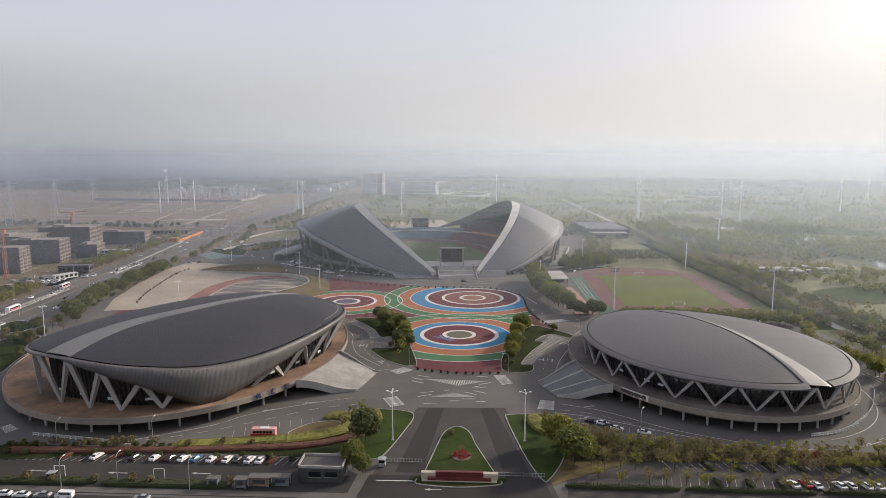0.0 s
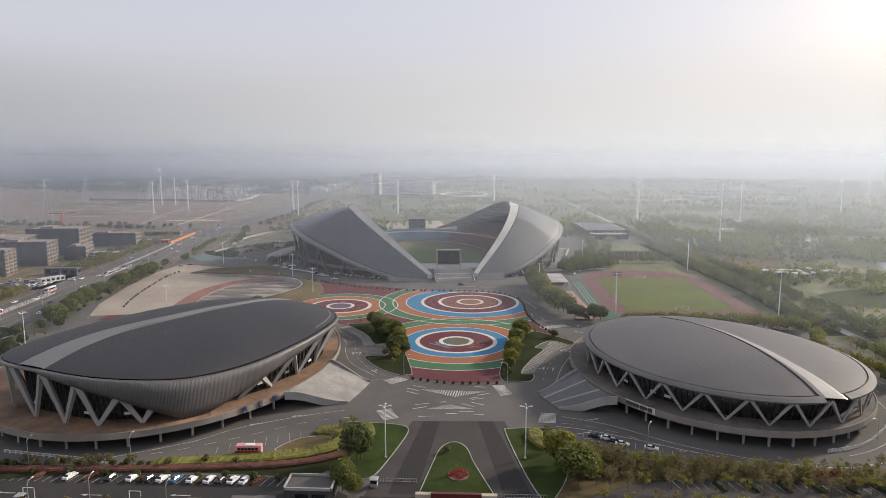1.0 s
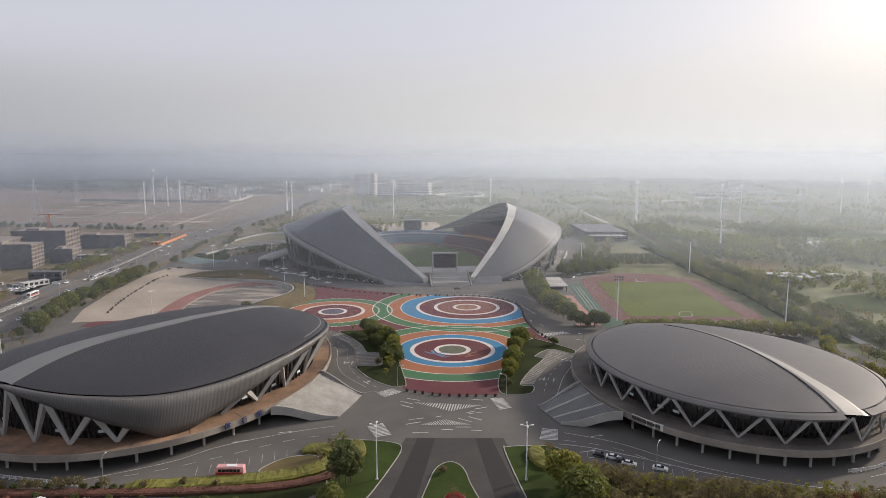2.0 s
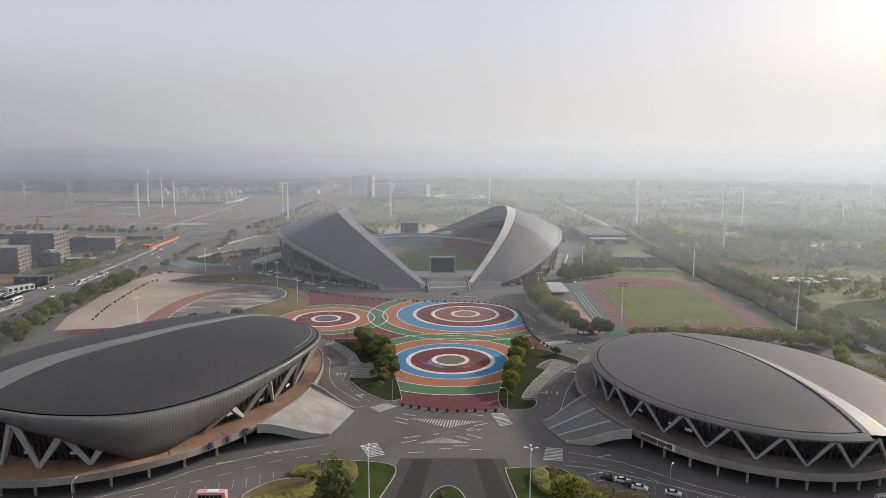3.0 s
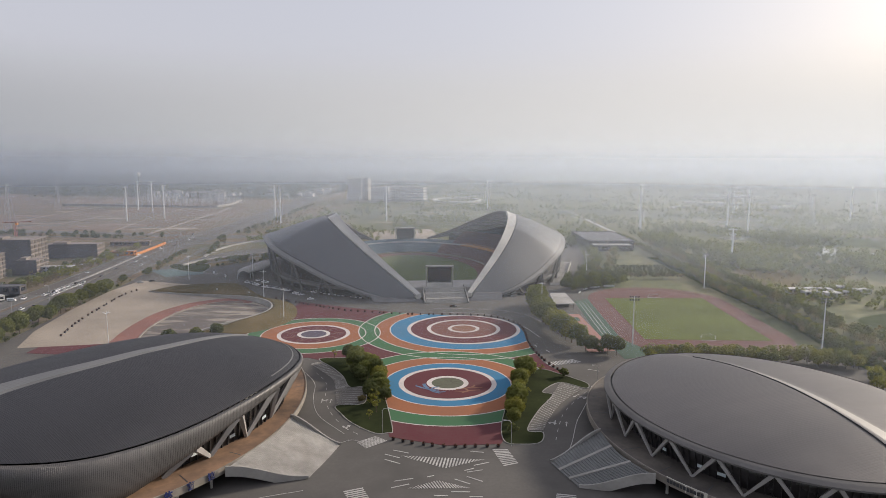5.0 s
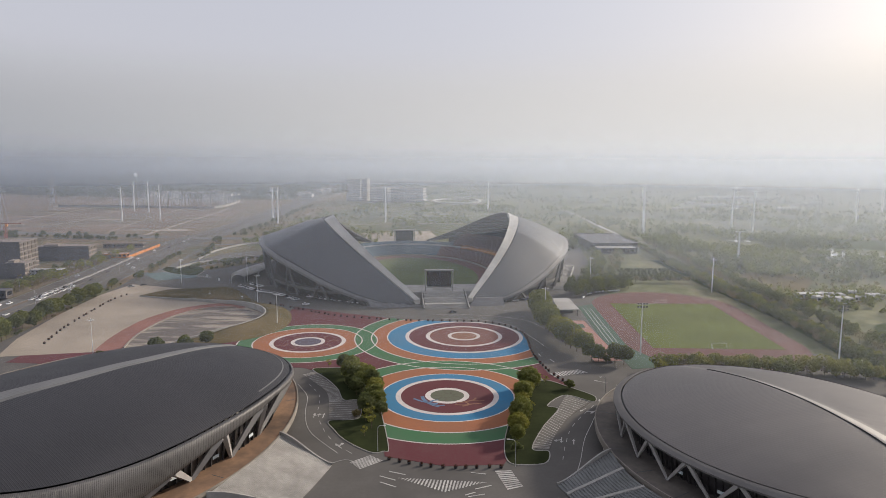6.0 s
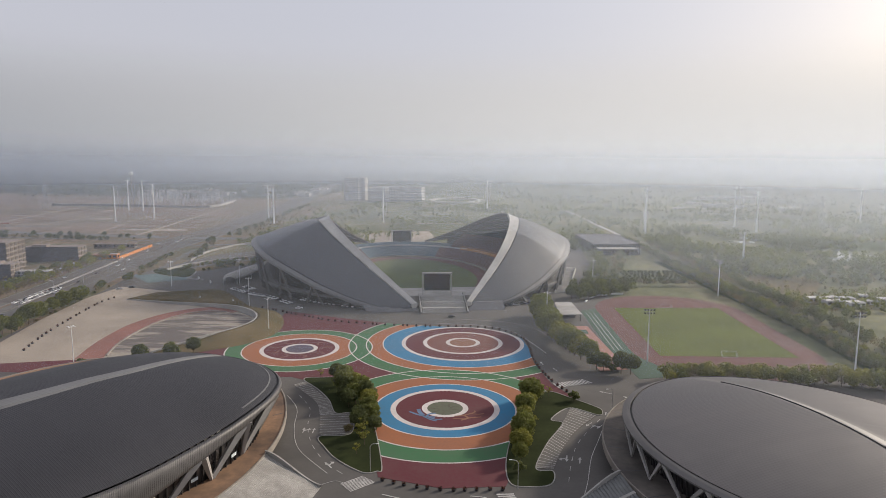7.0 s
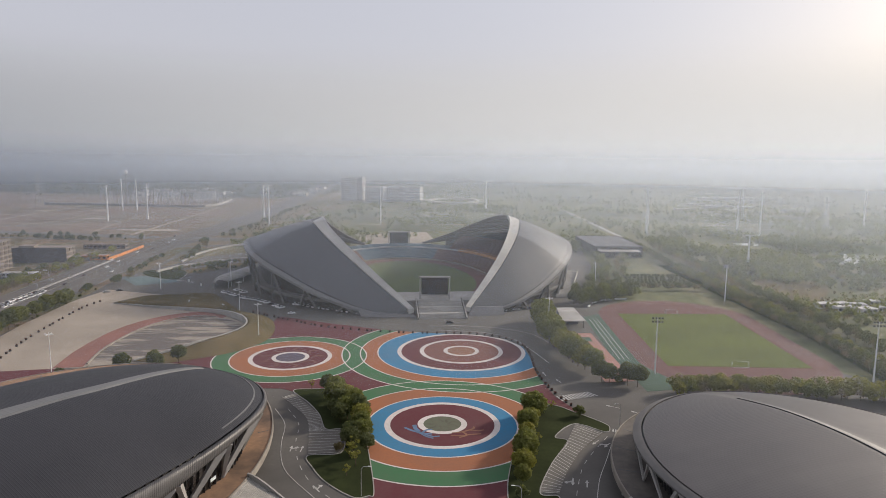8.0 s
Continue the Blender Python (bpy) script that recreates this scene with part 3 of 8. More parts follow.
def letter_mesh(body, size, depth):
    """One character of the built-in font as a solid mesh, standing upright in the xz plane, centred."""
    curve = bpy.data.curves.new("letter", "FONT")
    curve.body, curve.size, curve.extrude, curve.align_x, curve.align_y = body, size, depth, "CENTER", "CENTER"
    curve.offset = 0.025 * size
    ob = bpy.data.objects.new("letter", curve)
    scene.collection.objects.link(ob)
    me = bpy.data.meshes.new_from_object(ob.evaluated_get(bpy.context.evaluated_depsgraph_get()))
    bpy.data.objects.remove(ob)
    me.transform(Matrix.Rotation(math.pi / 2, 4, "X"))
    return me


def letter_sign(hall, p, d, body):
    """A blue character standing on the walkway's edge."""
    bm = bmesh.new()
    bm.from_mesh(letter_mesh(body, 2.4, 0.14))
    bm.transform(pose(p.x, p.y, DECK_Z - 0.5, 0, 0, math.degrees(math.atan2(d.y, d.x))))
    part("letter_sign", bm, M["sign_blue"], hall, "blue raised character on the walkway edge")


def hall_east():
    hall = tagged(thing("sports_hall", 98, 282), "round grey metal-roofed sports hall on a raised walkway", "sports hall")
    base = Matrix.Translation((-98, -282, 0))
    d = Dome(100.3, 286.6, 59.5, 49.6, 113.0, 15.0, 4.2, 0.8)
    spine = [(120.2, 231.5), (118.6, 245), (116.2, 260), (112.8, 277), (107.6, 296), (99.5, 315), (90, 329)]
    d.fold = (smooth_line(spine, 8), 3.6, 1.5, 0.1, 48.0)
    deck = Dome(99.8, 292.6, 67.0, 55.3, 99.0, 0, 0)
    podium(hall, deck, "deck_grey")
    part("roof", roof_shell(d, 0.945, 200, 34), M["roof_grey"], hall, "grey standing-seam domed roof", True)
    ring = lambda r, up=0.0, zc=None: [d.at(math.tau * i / 160, r, up) for i in range(160)]
    bm = bmesh.new()
    loft(bm, [ring(0.94, -0.7), ring(0.955, -0.7)])
    part("gutter", bm, M["dark_metal"], hall, "black gutter line")
    ta, tb = d.angle(117.2, 228.6), d.angle(126, 233)
    T = [tb + (math.tau - (tb - ta) % math.tau) * k / 150 for k in range(151)]
    er = lambda r, up: [d.at(t, r, up) for t in T]
    ez = lambda r, z: [Vector((*d.xy(t, r), d.rim(0, 0) + z)) for t in T]
    bm = bmesh.new()
    rows = [er(0.955, -0.8), er(0.955, 0.15), er(0.975, 0.05), ez(1.0, -0.1), ez(1.0, -0.6), ez(0.93, -0.8), ez(0.86, -0.8)]
    loft(bm, rows, False)
    for e in (0, -1):
        bm.faces.new([bm.verts.new(r[e]) for r in rows[:6]])
    bmesh.ops.remove_doubles(bm, verts=bm.verts, dist=0.001)
    bmesh.ops.recalc_face_normals(bm, faces=bm.faces)
    part("eave", bm, M["eave"], hall, "broad grey eaves")
    part("roof_band", ridge_band(d, spine, [9.4, 8.6, 6.8, 5.2, 4.0, 2.8, 1.6], 0.2), M["band_pale"], hall, "pale metal ridge band")
    line = smooth_line(spine, 14)
    wide = smooth_line([(w, 0) for w in (9.4, 8.6, 6.8, 5.2, 4.0, 2.8, 1.6)], 14)
    bm = bmesh.new()
    rows = []
    for p, q, w in zip(line, offsets(line), wide):
        row = []
        for o, up in ((0.0, 0.0), (0.0, 0.32), (0.55, 0.32), (0.55, 0.0)):
            v = p + q * (w.x / 2 + o)
            if d.radius(v.x, v.y) < 0.94:
                row.append(d.at(d.angle(v.x, v.y), d.radius(v.x, v.y), up))
        if len(row) == 4:
            rows.append(row)
    loft(bm, rows, False)
    bmesh.ops.recalc_face_normals(bm, faces=bm.faces)
    part("roof_joint", bm, M["dark_metal"], hall, "black joint beside the ridge band")
    glass_wall(hall, lambda t, k: Vector((*d.xy(t, 0.875 - k / 55), DECK_Z)), lambda t, k: Vector((*d.xy(t, 0.90 - k / 55), 14.3)), 150)
    m = 24
    feet, tops = [], []
    for i in range(m):
        t = d.angle(87, 236.5) + math.tau * i / m
        f = Vector((*d.xy(t, 0.965), DECK_Z))
        for s in (-0.47, 0.47):
            feet.append(f + Vector((0, 0, 0)))
            tops.append(Vector((*d.xy(t + s * math.tau / m, 0.985), 14.4)))
    struts(hall, d, feet, tops, 0.58)
    deck_joints(hall, deck, d)
    wall_panels(hall, d, [(58, 265), (66, 253), (70, 248)], 0.905)
    # pale sign panel with dark bars on the walkway's edge
    t0, t1 = deck.angle(55.5, 250.5), deck.angle(66, 243.5)
    bm = bmesh.new()
    P = [Vector((*deck.xy(t0 + (t1 - t0) * k / 12, 1.004), 0)) for k in range(13)]
    strip(bm, P, 0.2, DECK_Z + 0.5, -0.1, 0.1, False, 2.2)
    bmesh.ops.recalc_face_normals(bm, faces=bm.faces)
    sign = part("sign_panel", bm, M["sign_panel"], hall, "pale sign panel")
    for k in range(11):
        a, b = P[k + 0], P[k + 1]
        dd = (b - a)
        bm = bmesh.new()
        c = a.lerp(b, 0.6) + Vector((dd.y, -dd.x, 0)).normalized() * 0.16
        box(bm, c.x, c.y, DECK_Z - 0.55, 0.85, 0.08, 1.0, math.degrees(math.atan2(dd.y, dd.x)))
        part("sign_bar", bm, M["dark_metal"], sign)
    for o in hall.children:
        o.matrix_parent_inverse = base
    return hall


def hall_west():
    hall = tagged(thing("sports_hall", -115, 278), "round dark metal-roofed sports hall with a ribbed skirt", "sports hall")
    base = Matrix.Translation((115, -278, 0))
    d = Dome(-113.5, 281.5, 66.0, 47.5, 63.5, 20.5, 8.5, 0.8, -126.4, square=2.35)
    d.horn = (151.6, 0.075, 22)
    # height of the eaves round the hall, by degrees from the skirt's tip
    d.rim_keys = [(-180, 19.8), (-120, 21.8), (-84, 23.4), (-62, 24.0), (-38, 23.4), (-18, 21.6), (0, 19.1), (14, 18.4), (28, 18.7), (44, 19.9), (64, 21.0), (100, 19.9), (180.1, 19.8)]
    deck = Dome(-129.4, 301, 88.9, 69.7, 93, 0, 0)
    crest = [(-148, 218), (-144.2, 227), (-140, 240.5), (-134.8, 251.7), (-127.5, 261.5), (-116.8, 274.5), (-109.4, 285.9), (-101.9, 298.1), (-93.7, 318.5), (-89, 333)]
    d.fold = (smooth_line(crest, 6), 5.0, 0.9, 1.1, 45.0)
    podium(hall, deck, "deck")
    part("roof", roof_shell(d, 0.975, 200, 34), M["roof_dark"], hall, "dark standing-seam domed roof", True)
    N = 240
    T = [math.tau * i / N for i in range(N)]
    tip = radians(-126.4)

    def low(t):
        """Height of the skirt's lower edge: high at the band, down to the walkway at the tip, rising again to the far end."""
        x, y = d.xy(t, 1.0)
        a = math.degrees((t - tip + math.pi) % math.tau - math.pi)
        zr = d.rim(x, y)
        if a >= 0:
            keys = [(0, 6.1), (5, 6.2), (9.7, 6.9), (17, 9.4), (26, 12.2), (39, 15.6), (51, 17.9), (64, zr - 1.2), (181, zr - 1.2)]
        else:
            keys = [(0, 6.1), (9, 11.2), (19, 16.1), (33, 20.2), (51, 23.2), (53, zr - 0.35), (181, zr - 0.35)]
        a = abs(a)
        for (a0, z0), (a1, z1) in zip(keys, keys[1:]):
            if a <= a1:
                return z0 + (z1 - z0) * (a - a0) / (a1 - a0)
        return zr - 1.6

    ring = lambda r, up=0.0: [d.at(t, r, up) for t in T]
    bm = bmesh.new()
    loft(bm, [ring(0.972, -0.6), ring(0.985, -0.6)])
    part("gutter", bm, M["dark_metal"], hall, "black gutter line")
    bm = bmesh.new()
    rows = [ring(0.985, -0.7), ring(0.985, 0.1)]
    for k in (0.0, 0.25, 0.5, 0.75, 1.0):
        row = []
        for t in T:
            x, y = d.xy(t, 1.0)
            zr, zl = d.rim(x, y), low(t)
            depth = (zr - zl) / 16
            r = 1.0 + depth * (0.02 * math.sin(math.pi * min(1.0, 0.1 + 0.9 * k)) + 0.012 * k)
            row.append(Vector((*d.xy(t, r), zr - 0.1 + (zl - zr + 0.1) * k)))
        rows.append(row)
    rows.append([Vector((*d.xy(t, 0.90), low(t) + 0.3)) for t in T])
    loft(bm, rows)
    bmesh.ops.recalc_face_normals(bm, faces=bm.faces)
    part("skirt", bm, M["fascia"], hall, "grey ribbed metal skirt dipping to a point", True)
    part("roof_band", ridge_band(d, crest, [13.5, 13, 12.2, 11, 9.2, 7.4, 6.2, 5.2, 4.0, 3], 0.35, 0.978), M["band"], hall, "pale metal ridge band")
    bm = bmesh.new()
    arc = [radians(-126.4 + 60 + 2 * i) for i in range(56)]
    loft(bm, [[d.at(t, 0.935, 0.02) for t in arc], [d.at(t, 0.935, 0.16) for t in arc], [d.at(t, 0.942, 0.16) for t in arc], [d.at(t, 0.942, 0.02) for t in arc]], False)
    bmesh.ops.recalc_face_normals(bm, faces=bm.faces)
    part("roof_trim", bm, M["band"], hall, "thin pale trim line")

    def wall_r(t, top):
        return 0.87 + 0.02 * top
    glass_wall(hall, lambda t, k: Vector((*d.xy(t, wall_r(t, 0) - k / 55), DECK_Z)), lambda t, k: Vector((*d.xy(t, wall_r(t, 1) - k / 55), d.rim(*d.xy(t, 1)) - 1.2)), 150)
    feet, tops = [], []
    # the front legs meet in pairs, at the walkway and under the skirt's edge; degrees from the skirt's tip
    front = [(-95.5, -104, -87), (-78.3, -87, -69.5), (-60.5, -69.5, -51.2), (-43.2, -51.2, -34.2), (-28.1, -34.2, -18.8), (-12.9, -18.8, -8.6)]
    for a, left, right in front:
        x, y = d.xy(tip + radians(a), 0.945)
        for b, s in ((left, 0.35), (right, -0.35)):
            tt = tip + radians(b + s)
            feet.append(Vector((x, y, DECK_Z))), tops.append(Vector((*d.xy(tt, 0.975), low(tt) + 0.2)))
    spots = [(-84, 246), (-76, 260), (-70, 275), (-67, 291), (-67.5, 308), (-70, 324)]
    spots += [d.xy(radians(-22 + 16.5 * i), 0.96) for i in range(1, 9)]
    for x, y in spots:
        t = d.angle(x, y)
        for s in (-0.5, 0.5):
            tt = t + s * radians(14)
            zl = low(tt)
            if zl > DECK_Z + 2.2:
                feet.append(Vector((x, y, DECK_Z))), tops.append(Vector((*d.xy(tt, 0.985), zl + 0.3)))
    struts(hall, d, feet, tops, 1.05)
    deck_joints(hall, deck, d)
    wall_panels(hall, d, [(-152, 232), (-141, 227), (-128, 224.5), (-114, 224), (-80, 257), (-73.5, 270), (-70, 285)], 0.885)
    # three blue signs hung on the walkway's edge
    for px, py, body in ((-79, 238, "体"), (-75, 243, "育"), (-71.8, 249, "馆")):
        t = deck.angle(px, py)
        a, b = Vector((*deck.xy(t - 0.012, 1.010), 0)), Vector((*deck.xy(t + 0.012, 1.010), 0))
        letter_sign(hall, (a + b) / 2, b - a, body)
    for o in hall.children:
        o.matrix_parent_inverse = base
    return hall


hall_east()
hall_west()


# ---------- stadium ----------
# toned dark so that the stadium's walls hold the shade under its roof
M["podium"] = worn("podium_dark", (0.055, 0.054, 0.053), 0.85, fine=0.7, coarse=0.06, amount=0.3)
S_C, S_ROT = (-41.0, 631.5), 12.5
stadium = tagged(thing("stadium", S_C[0], S_C[1], 0, S_ROT), "open stadium with two grey curved shell roofs", "stadium")


INNER = smooth_line([(16, -124, 4), (43, -95, 28), (60, -65, 43.5), (67, -38, 51), (66, 0, 48), (58, 45, 37), (44, 85, 24), (27, 122, 12)], 12)
OUTER = smooth_line([(33, -122, 1.0), (52, -115, 5.0), (72, -102, 11.5), (91, -84, 19.5), (107, -60, 25.5), (118, -28, 30), (121, 12, 31), (113, 58, 28), (88, 98, 22), (30, 126, 12)], 12)


def along(line, s):
    f = max(0.0, min(1.0, s)) * (len(line) - 1)
    i = min(int(f), len(line) - 2)
    return line[i].lerp(line[i + 1], f - i)


def petal_point(side, s, t, up=0.0):
    p = along(INNER, s).lerp(along(OUTER, s), t)
    p.z += 4.0 * math.sin(math.pi * s) * math.sin(math.pi * min(1, max(0, t))) + up
    return Vector((p.x if side > 0 else -p.x * 1.035, p.y, p.z))


M["column"] = worn("column_concrete", (0.13, 0.127, 0.125), 0.8, fine=0.8, coarse=0.1, amount=0.2, bump=0.05)
# darker than the roof sheet: the shade under the shells is in this colour
M["soffit"] = worn("soffit_shade", (0.08, 0.075, 0.073), 0.7, fine=0.8, coarse=0.05, amount=0.3, bump=0)
M["rim_sheet"] = worn("rim_sheet", (0.165, 0.165, 0.168), 0.65, fine=0.8, coarse=0.1, amount=0.2, bump=0.05)


def petal(side):
    NS, NT = 72, 14
    S = [i / NS for i in range(NS + 1)]
    shell = lambda t0, t1, nt, up: [[petal_point(side, s, t0 + (t1 - t0) * k / nt, up) for s in S] for k in range(nt + 1)]
    bm = bmesh.new()
    top, bot = shell(0.13, 0.957, NT, 0.0), shell(0.13, 0.957, NT, -1.6)
    loft(bm, top + bot[::-1] + [top[0]], False)
    bmesh.ops.remove_doubles(bm, verts=bm.verts, dist=0.001)
    bmesh.ops.recalc_face_normals(bm, faces=bm.faces)
    part("shell_roof", bm, M["roof_stadium"], stadium, "grey sheet-metal shell roof", True)
    bm = bmesh.new()
    FRONT = [0.43 * i / 40 for i in range(41)]
    BACK = [0.43 + 0.57 * i / 40 for i in range(41)]
    piece = lambda span, t0, t1, nt, up: [[petal_point(side, s, t0 + (t1 - t0) * k / nt, up) for s in span] for k in range(nt + 1)]
    top, bot = piece(FRONT, -0.03, 0.15, 4, 0.8), piece(FRONT, -0.03, 0.15, 4, -2.2)
    loft(bm, top + bot[::-1] + [top[0]], False)
    for e in (0, -1):
        bm.faces.new([bm.verts.new(r[e]) for r in top + bot[::-1]])
    bmesh.ops.remove_doubles(bm, verts=bm.verts, dist=0.001)
    bmesh.ops.recalc_face_normals(bm, faces=bm.faces)
    part("arch_band", bm, M["arch"], stadium, "pale metal arch band")
    # rear run of the arch band, given the soffit's shade colour past the apex
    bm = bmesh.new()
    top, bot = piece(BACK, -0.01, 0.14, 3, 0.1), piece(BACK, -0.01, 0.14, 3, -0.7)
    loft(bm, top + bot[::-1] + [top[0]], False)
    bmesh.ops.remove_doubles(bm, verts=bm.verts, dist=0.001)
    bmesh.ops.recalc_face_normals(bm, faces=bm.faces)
    part("back_edge", bm, M["soffit"], stadium, "rear edge of the shell, coloured dark for shade")
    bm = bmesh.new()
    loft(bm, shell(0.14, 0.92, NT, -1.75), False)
    part("soffit", bm, M["soffit"], stadium, "underside of the shell, coloured dark for shade", True)
    # ribs under the shell
    for i in range(14):
        s0 = 0.30 + 0.62 * i / 13
        bm = bmesh.new()
        loft(bm, [[petal_point(side, s0 + ds, 0.03 + 0.85 * k / 10, up) for k in range(11)] for ds, up in ((-0.003, -1.8), (-0.003, -2.9), (0.003, -2.9), (0.003, -1.8))], False)
        part("rib", bm, M["dark_metal"], stadium)
    bm = bmesh.new()
    top, bot = shell(0.962, 1.01, 2, 0.1), shell(0.962, 1.01, 2, -1.4)
    loft(bm, top + bot[::-1] + [top[0]], False)
    bmesh.ops.remove_doubles(bm, verts=bm.verts, dist=0.001)
    bmesh.ops.recalc_face_normals(bm, faces=bm.faces)
    part("rim_beam", bm, M["rim_sheet"], stadium, "grey rim beam")
    bm = bmesh.new()
    loft(bm, shell(0.948, 0.963, 1, 0.25), False)
    part("roof_seam", bm, M["dark_metal"], stadium, "dark seam along the roof edge")
    for i in range(7):
        s = 0.13 + 0.75 * i / 6
        t0 = petal_point(side, s, 0.98, -1.5)
        for ds in (-0.030, 0.030):
            g = petal_point(side, s + ds, 0.90)
            bm = bmesh.new()
            beam(bm, (g.x, g.y, 0), t0, 1.7, 1.1)
            part("raking_column", bm, M["column"], stadium)
    # added dark wall: its colour stands in for the shade behind the columns
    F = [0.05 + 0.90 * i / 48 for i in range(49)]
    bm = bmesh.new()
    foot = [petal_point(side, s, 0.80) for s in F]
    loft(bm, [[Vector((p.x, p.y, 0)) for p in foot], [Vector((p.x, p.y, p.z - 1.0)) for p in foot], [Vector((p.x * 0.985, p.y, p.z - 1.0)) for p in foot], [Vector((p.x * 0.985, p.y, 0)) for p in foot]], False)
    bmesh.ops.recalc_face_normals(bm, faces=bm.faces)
    part("shade_wall", bm, M["podium"], stadium, "dark wall added for the shade under the roof")
    bm = bmesh.new()
    edge = [petal_point(side, s, 0.92) for s in F if petal_point(side, s, 0.92).z > 11]
    loft(bm, [[Vector((p.x, p.y, 5.6)) for p in edge], [Vector((p.x, p.y, 7.4)) for p in edge], [Vector((p.x * 0.88, p.y, 7.4)) for p in edge], [Vector((p.x * 0.88, p.y, 5.6)) for p in edge]], False)
    bmesh.ops.recalc_face_normals(bm, faces=bm.faces)
    part("ring_beam", bm, M["column"], stadium, "grey ring beam of the upper walkway")


petal(1), petal(-1)
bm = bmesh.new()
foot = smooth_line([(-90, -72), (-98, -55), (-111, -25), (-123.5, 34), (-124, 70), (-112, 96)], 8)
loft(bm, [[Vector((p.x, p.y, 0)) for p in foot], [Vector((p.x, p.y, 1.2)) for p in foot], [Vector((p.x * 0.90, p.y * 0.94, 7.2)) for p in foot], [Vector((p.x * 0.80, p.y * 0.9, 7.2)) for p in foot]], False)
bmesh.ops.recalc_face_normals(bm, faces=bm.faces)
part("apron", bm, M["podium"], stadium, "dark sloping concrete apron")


def petal_foot(front, top):
    """The broad sloping sheet-metal foot on which a shell comes down to the ground."""
    inv = stadium.matrix_basis.inverted()
    f = [inv @ Vector((x, y, 0)) for x, y in front]
    t = [inv @ Vector((x, y, 4.2)) for x, y in top]
    back = [Vector((p.x, p.y + 2, 0)) for p in t]
    bm = bmesh.new()
    rows = [f, t, [p + Vector((0, 2, 0)) for p in t], back]
    loft(bm, rows, False)
    for e in (0, -1):
        bm.faces.new([bm.verts.new(r[e]) for r in rows])
    bmesh.ops.remove_doubles(bm, verts=bm.verts, dist=0.001)
    bmesh.ops.recalc_face_normals(bm, faces=bm.faces)
    part("petal_foot", bm, M["rim_sheet"], stadium, "grey sloping foot of the shell")


petal_foot([(-61, 503.5), (-45, 502.5), (-28, 506)], [(-64, 507), (-52, 508), (-39, 511)])
petal_foot([(2, 509), (14, 510.5), (25, 513.5)], [(6.5, 515.5), (15, 516.5), (24, 518.5)])


def stand_ring(a0, b0, z0, a1, b1, z1, steps, t0, t1, mat, name, label, n=60):
    """A sloping block of seat rows as real steps between two ellipses."""
    bm = bmesh.new()
    rows = []
    for k in range(steps):
        f0, f1 = k / steps, (k + 1) / steps
        for f, z in ((f0, z0 + (z1 - z0) * f1), (f1, z0 + (z1 - z0) * f1)):
            a, b = a0 + (a1 - a0) * f, b0 + (b1 - b0) * f
            rows.append([Vector((x, y, z)) for x, y in ell_pts(0, 0, a, b, 0, n, t0, t1)])
    x = [Vector((p.x, p.y, 0)) for p in rows[0]]
    y = [Vector((p.x, p.y, 0)) for p in rows[-1]]
    loft(bm, [x] + rows + [y], False)
    bmesh.ops.recalc_face_normals(bm, faces=bm.faces)
    return part(name, bm, mat, stadium, label)


M["seat_blue"] = worn("seat_blue", (0.085, 0.14, 0.185), 0.7, fine=1.2, coarse=0.08, amount=0.25)
M["seat_orange"] = worn("seat_orange", (0.46, 0.21, 0.09), 0.7, fine=1.2, coarse=0.08, amount=0.25)
M["seat_maroon"] = worn("seat_maroon", (0.14, 0.08, 0.07), 0.7, fine=1.2, coarse=0.08, amount=0.25)
M["field"] = worn("stadium_grass", (0.095, 0.125, 0.045), 0.95, fine=0.15, coarse=0.03, amount=0.3)
stand_ring(62, 98, 2, 76, 110, 9, 12, -60, 60, M["seat_maroon"], "lower_stand", "maroon lower seats")
stand_ring(62, 98, 2, 76, 110, 9, 12, 120, 240, M["seat_maroon"], "lower_stand", "maroon lower seats")
stand_ring(62, 98, 2, 76, 110, 9, 12, 60, 120, M["seat_blue"], "end_stand", "blue end seats")
stand_ring(77, 111, 11, 97, 116, 22, 16, -50, 52, M["seat_maroon"], "upper_stand", "maroon upper seats")
stand_ring(77, 111, 11, 97, 116, 22, 16, 128, 230, M["seat_maroon"], "upper_stand", "maroon upper seats")
stand_ring(76.5, 110.5, 9.5, 84, 119, 12, 4, 52, 128, M["seat_blue"], "end_stand", "blue end seats")
stand_ring(75.2, 109.2, 9.2, 79, 113, 12, 3, -20, 45, M["seat_orange"], "seat_row", "orange middle rows")
bm = bmesh.new()
slab(bm, ell_pts(0, 0, 64, 100, 0, 72), -0.02, 0.12)
part("running_track", bm, M["track_dull"], stadium, "red running track")
bm = bmesh.new()
slab(bm, ell_pts(0, 0, 48, 84, 0, 72), 0.1, 0.2)
part("infield", bm, M["field"], stadium, "green grass infield")
bm = bmesh.new()
strip(bm, [Vector((*p, 0)) for p in ell_pts(0, 0, 76.2, 110.2, 0, 60, 40, 140)], 0.6, 10.4, -0.3, 0.3, False, 1.2)
bmesh.ops.recalc_face_normals(bm, faces=bm.faces)
part("stand_parapet", bm, M["steel"], stadium, "white parapet of the end stand")
bm = bmesh.new()
strip(bm, [Vector((*p, 0)) for p in ell_pts(0, 0, 61.5, 97.5, 0, 90)], 0.5, 1.6, -0.25, 0.25, True, 1.6)
bmesh.ops.recalc_face_normals(bm, faces=bm.faces)
part("track_wall", bm, M["parapet"], stadium, "low grey wall round the track")
# outer podium wall, open at the front for the steps
bm = bmesh.new()
strip(bm, [Vector((*p, 0)) for p in ell_pts(0, 0, 100, 114, 0, 100, -66, 246)], 1.0, 8, -9, 1, False, 8)
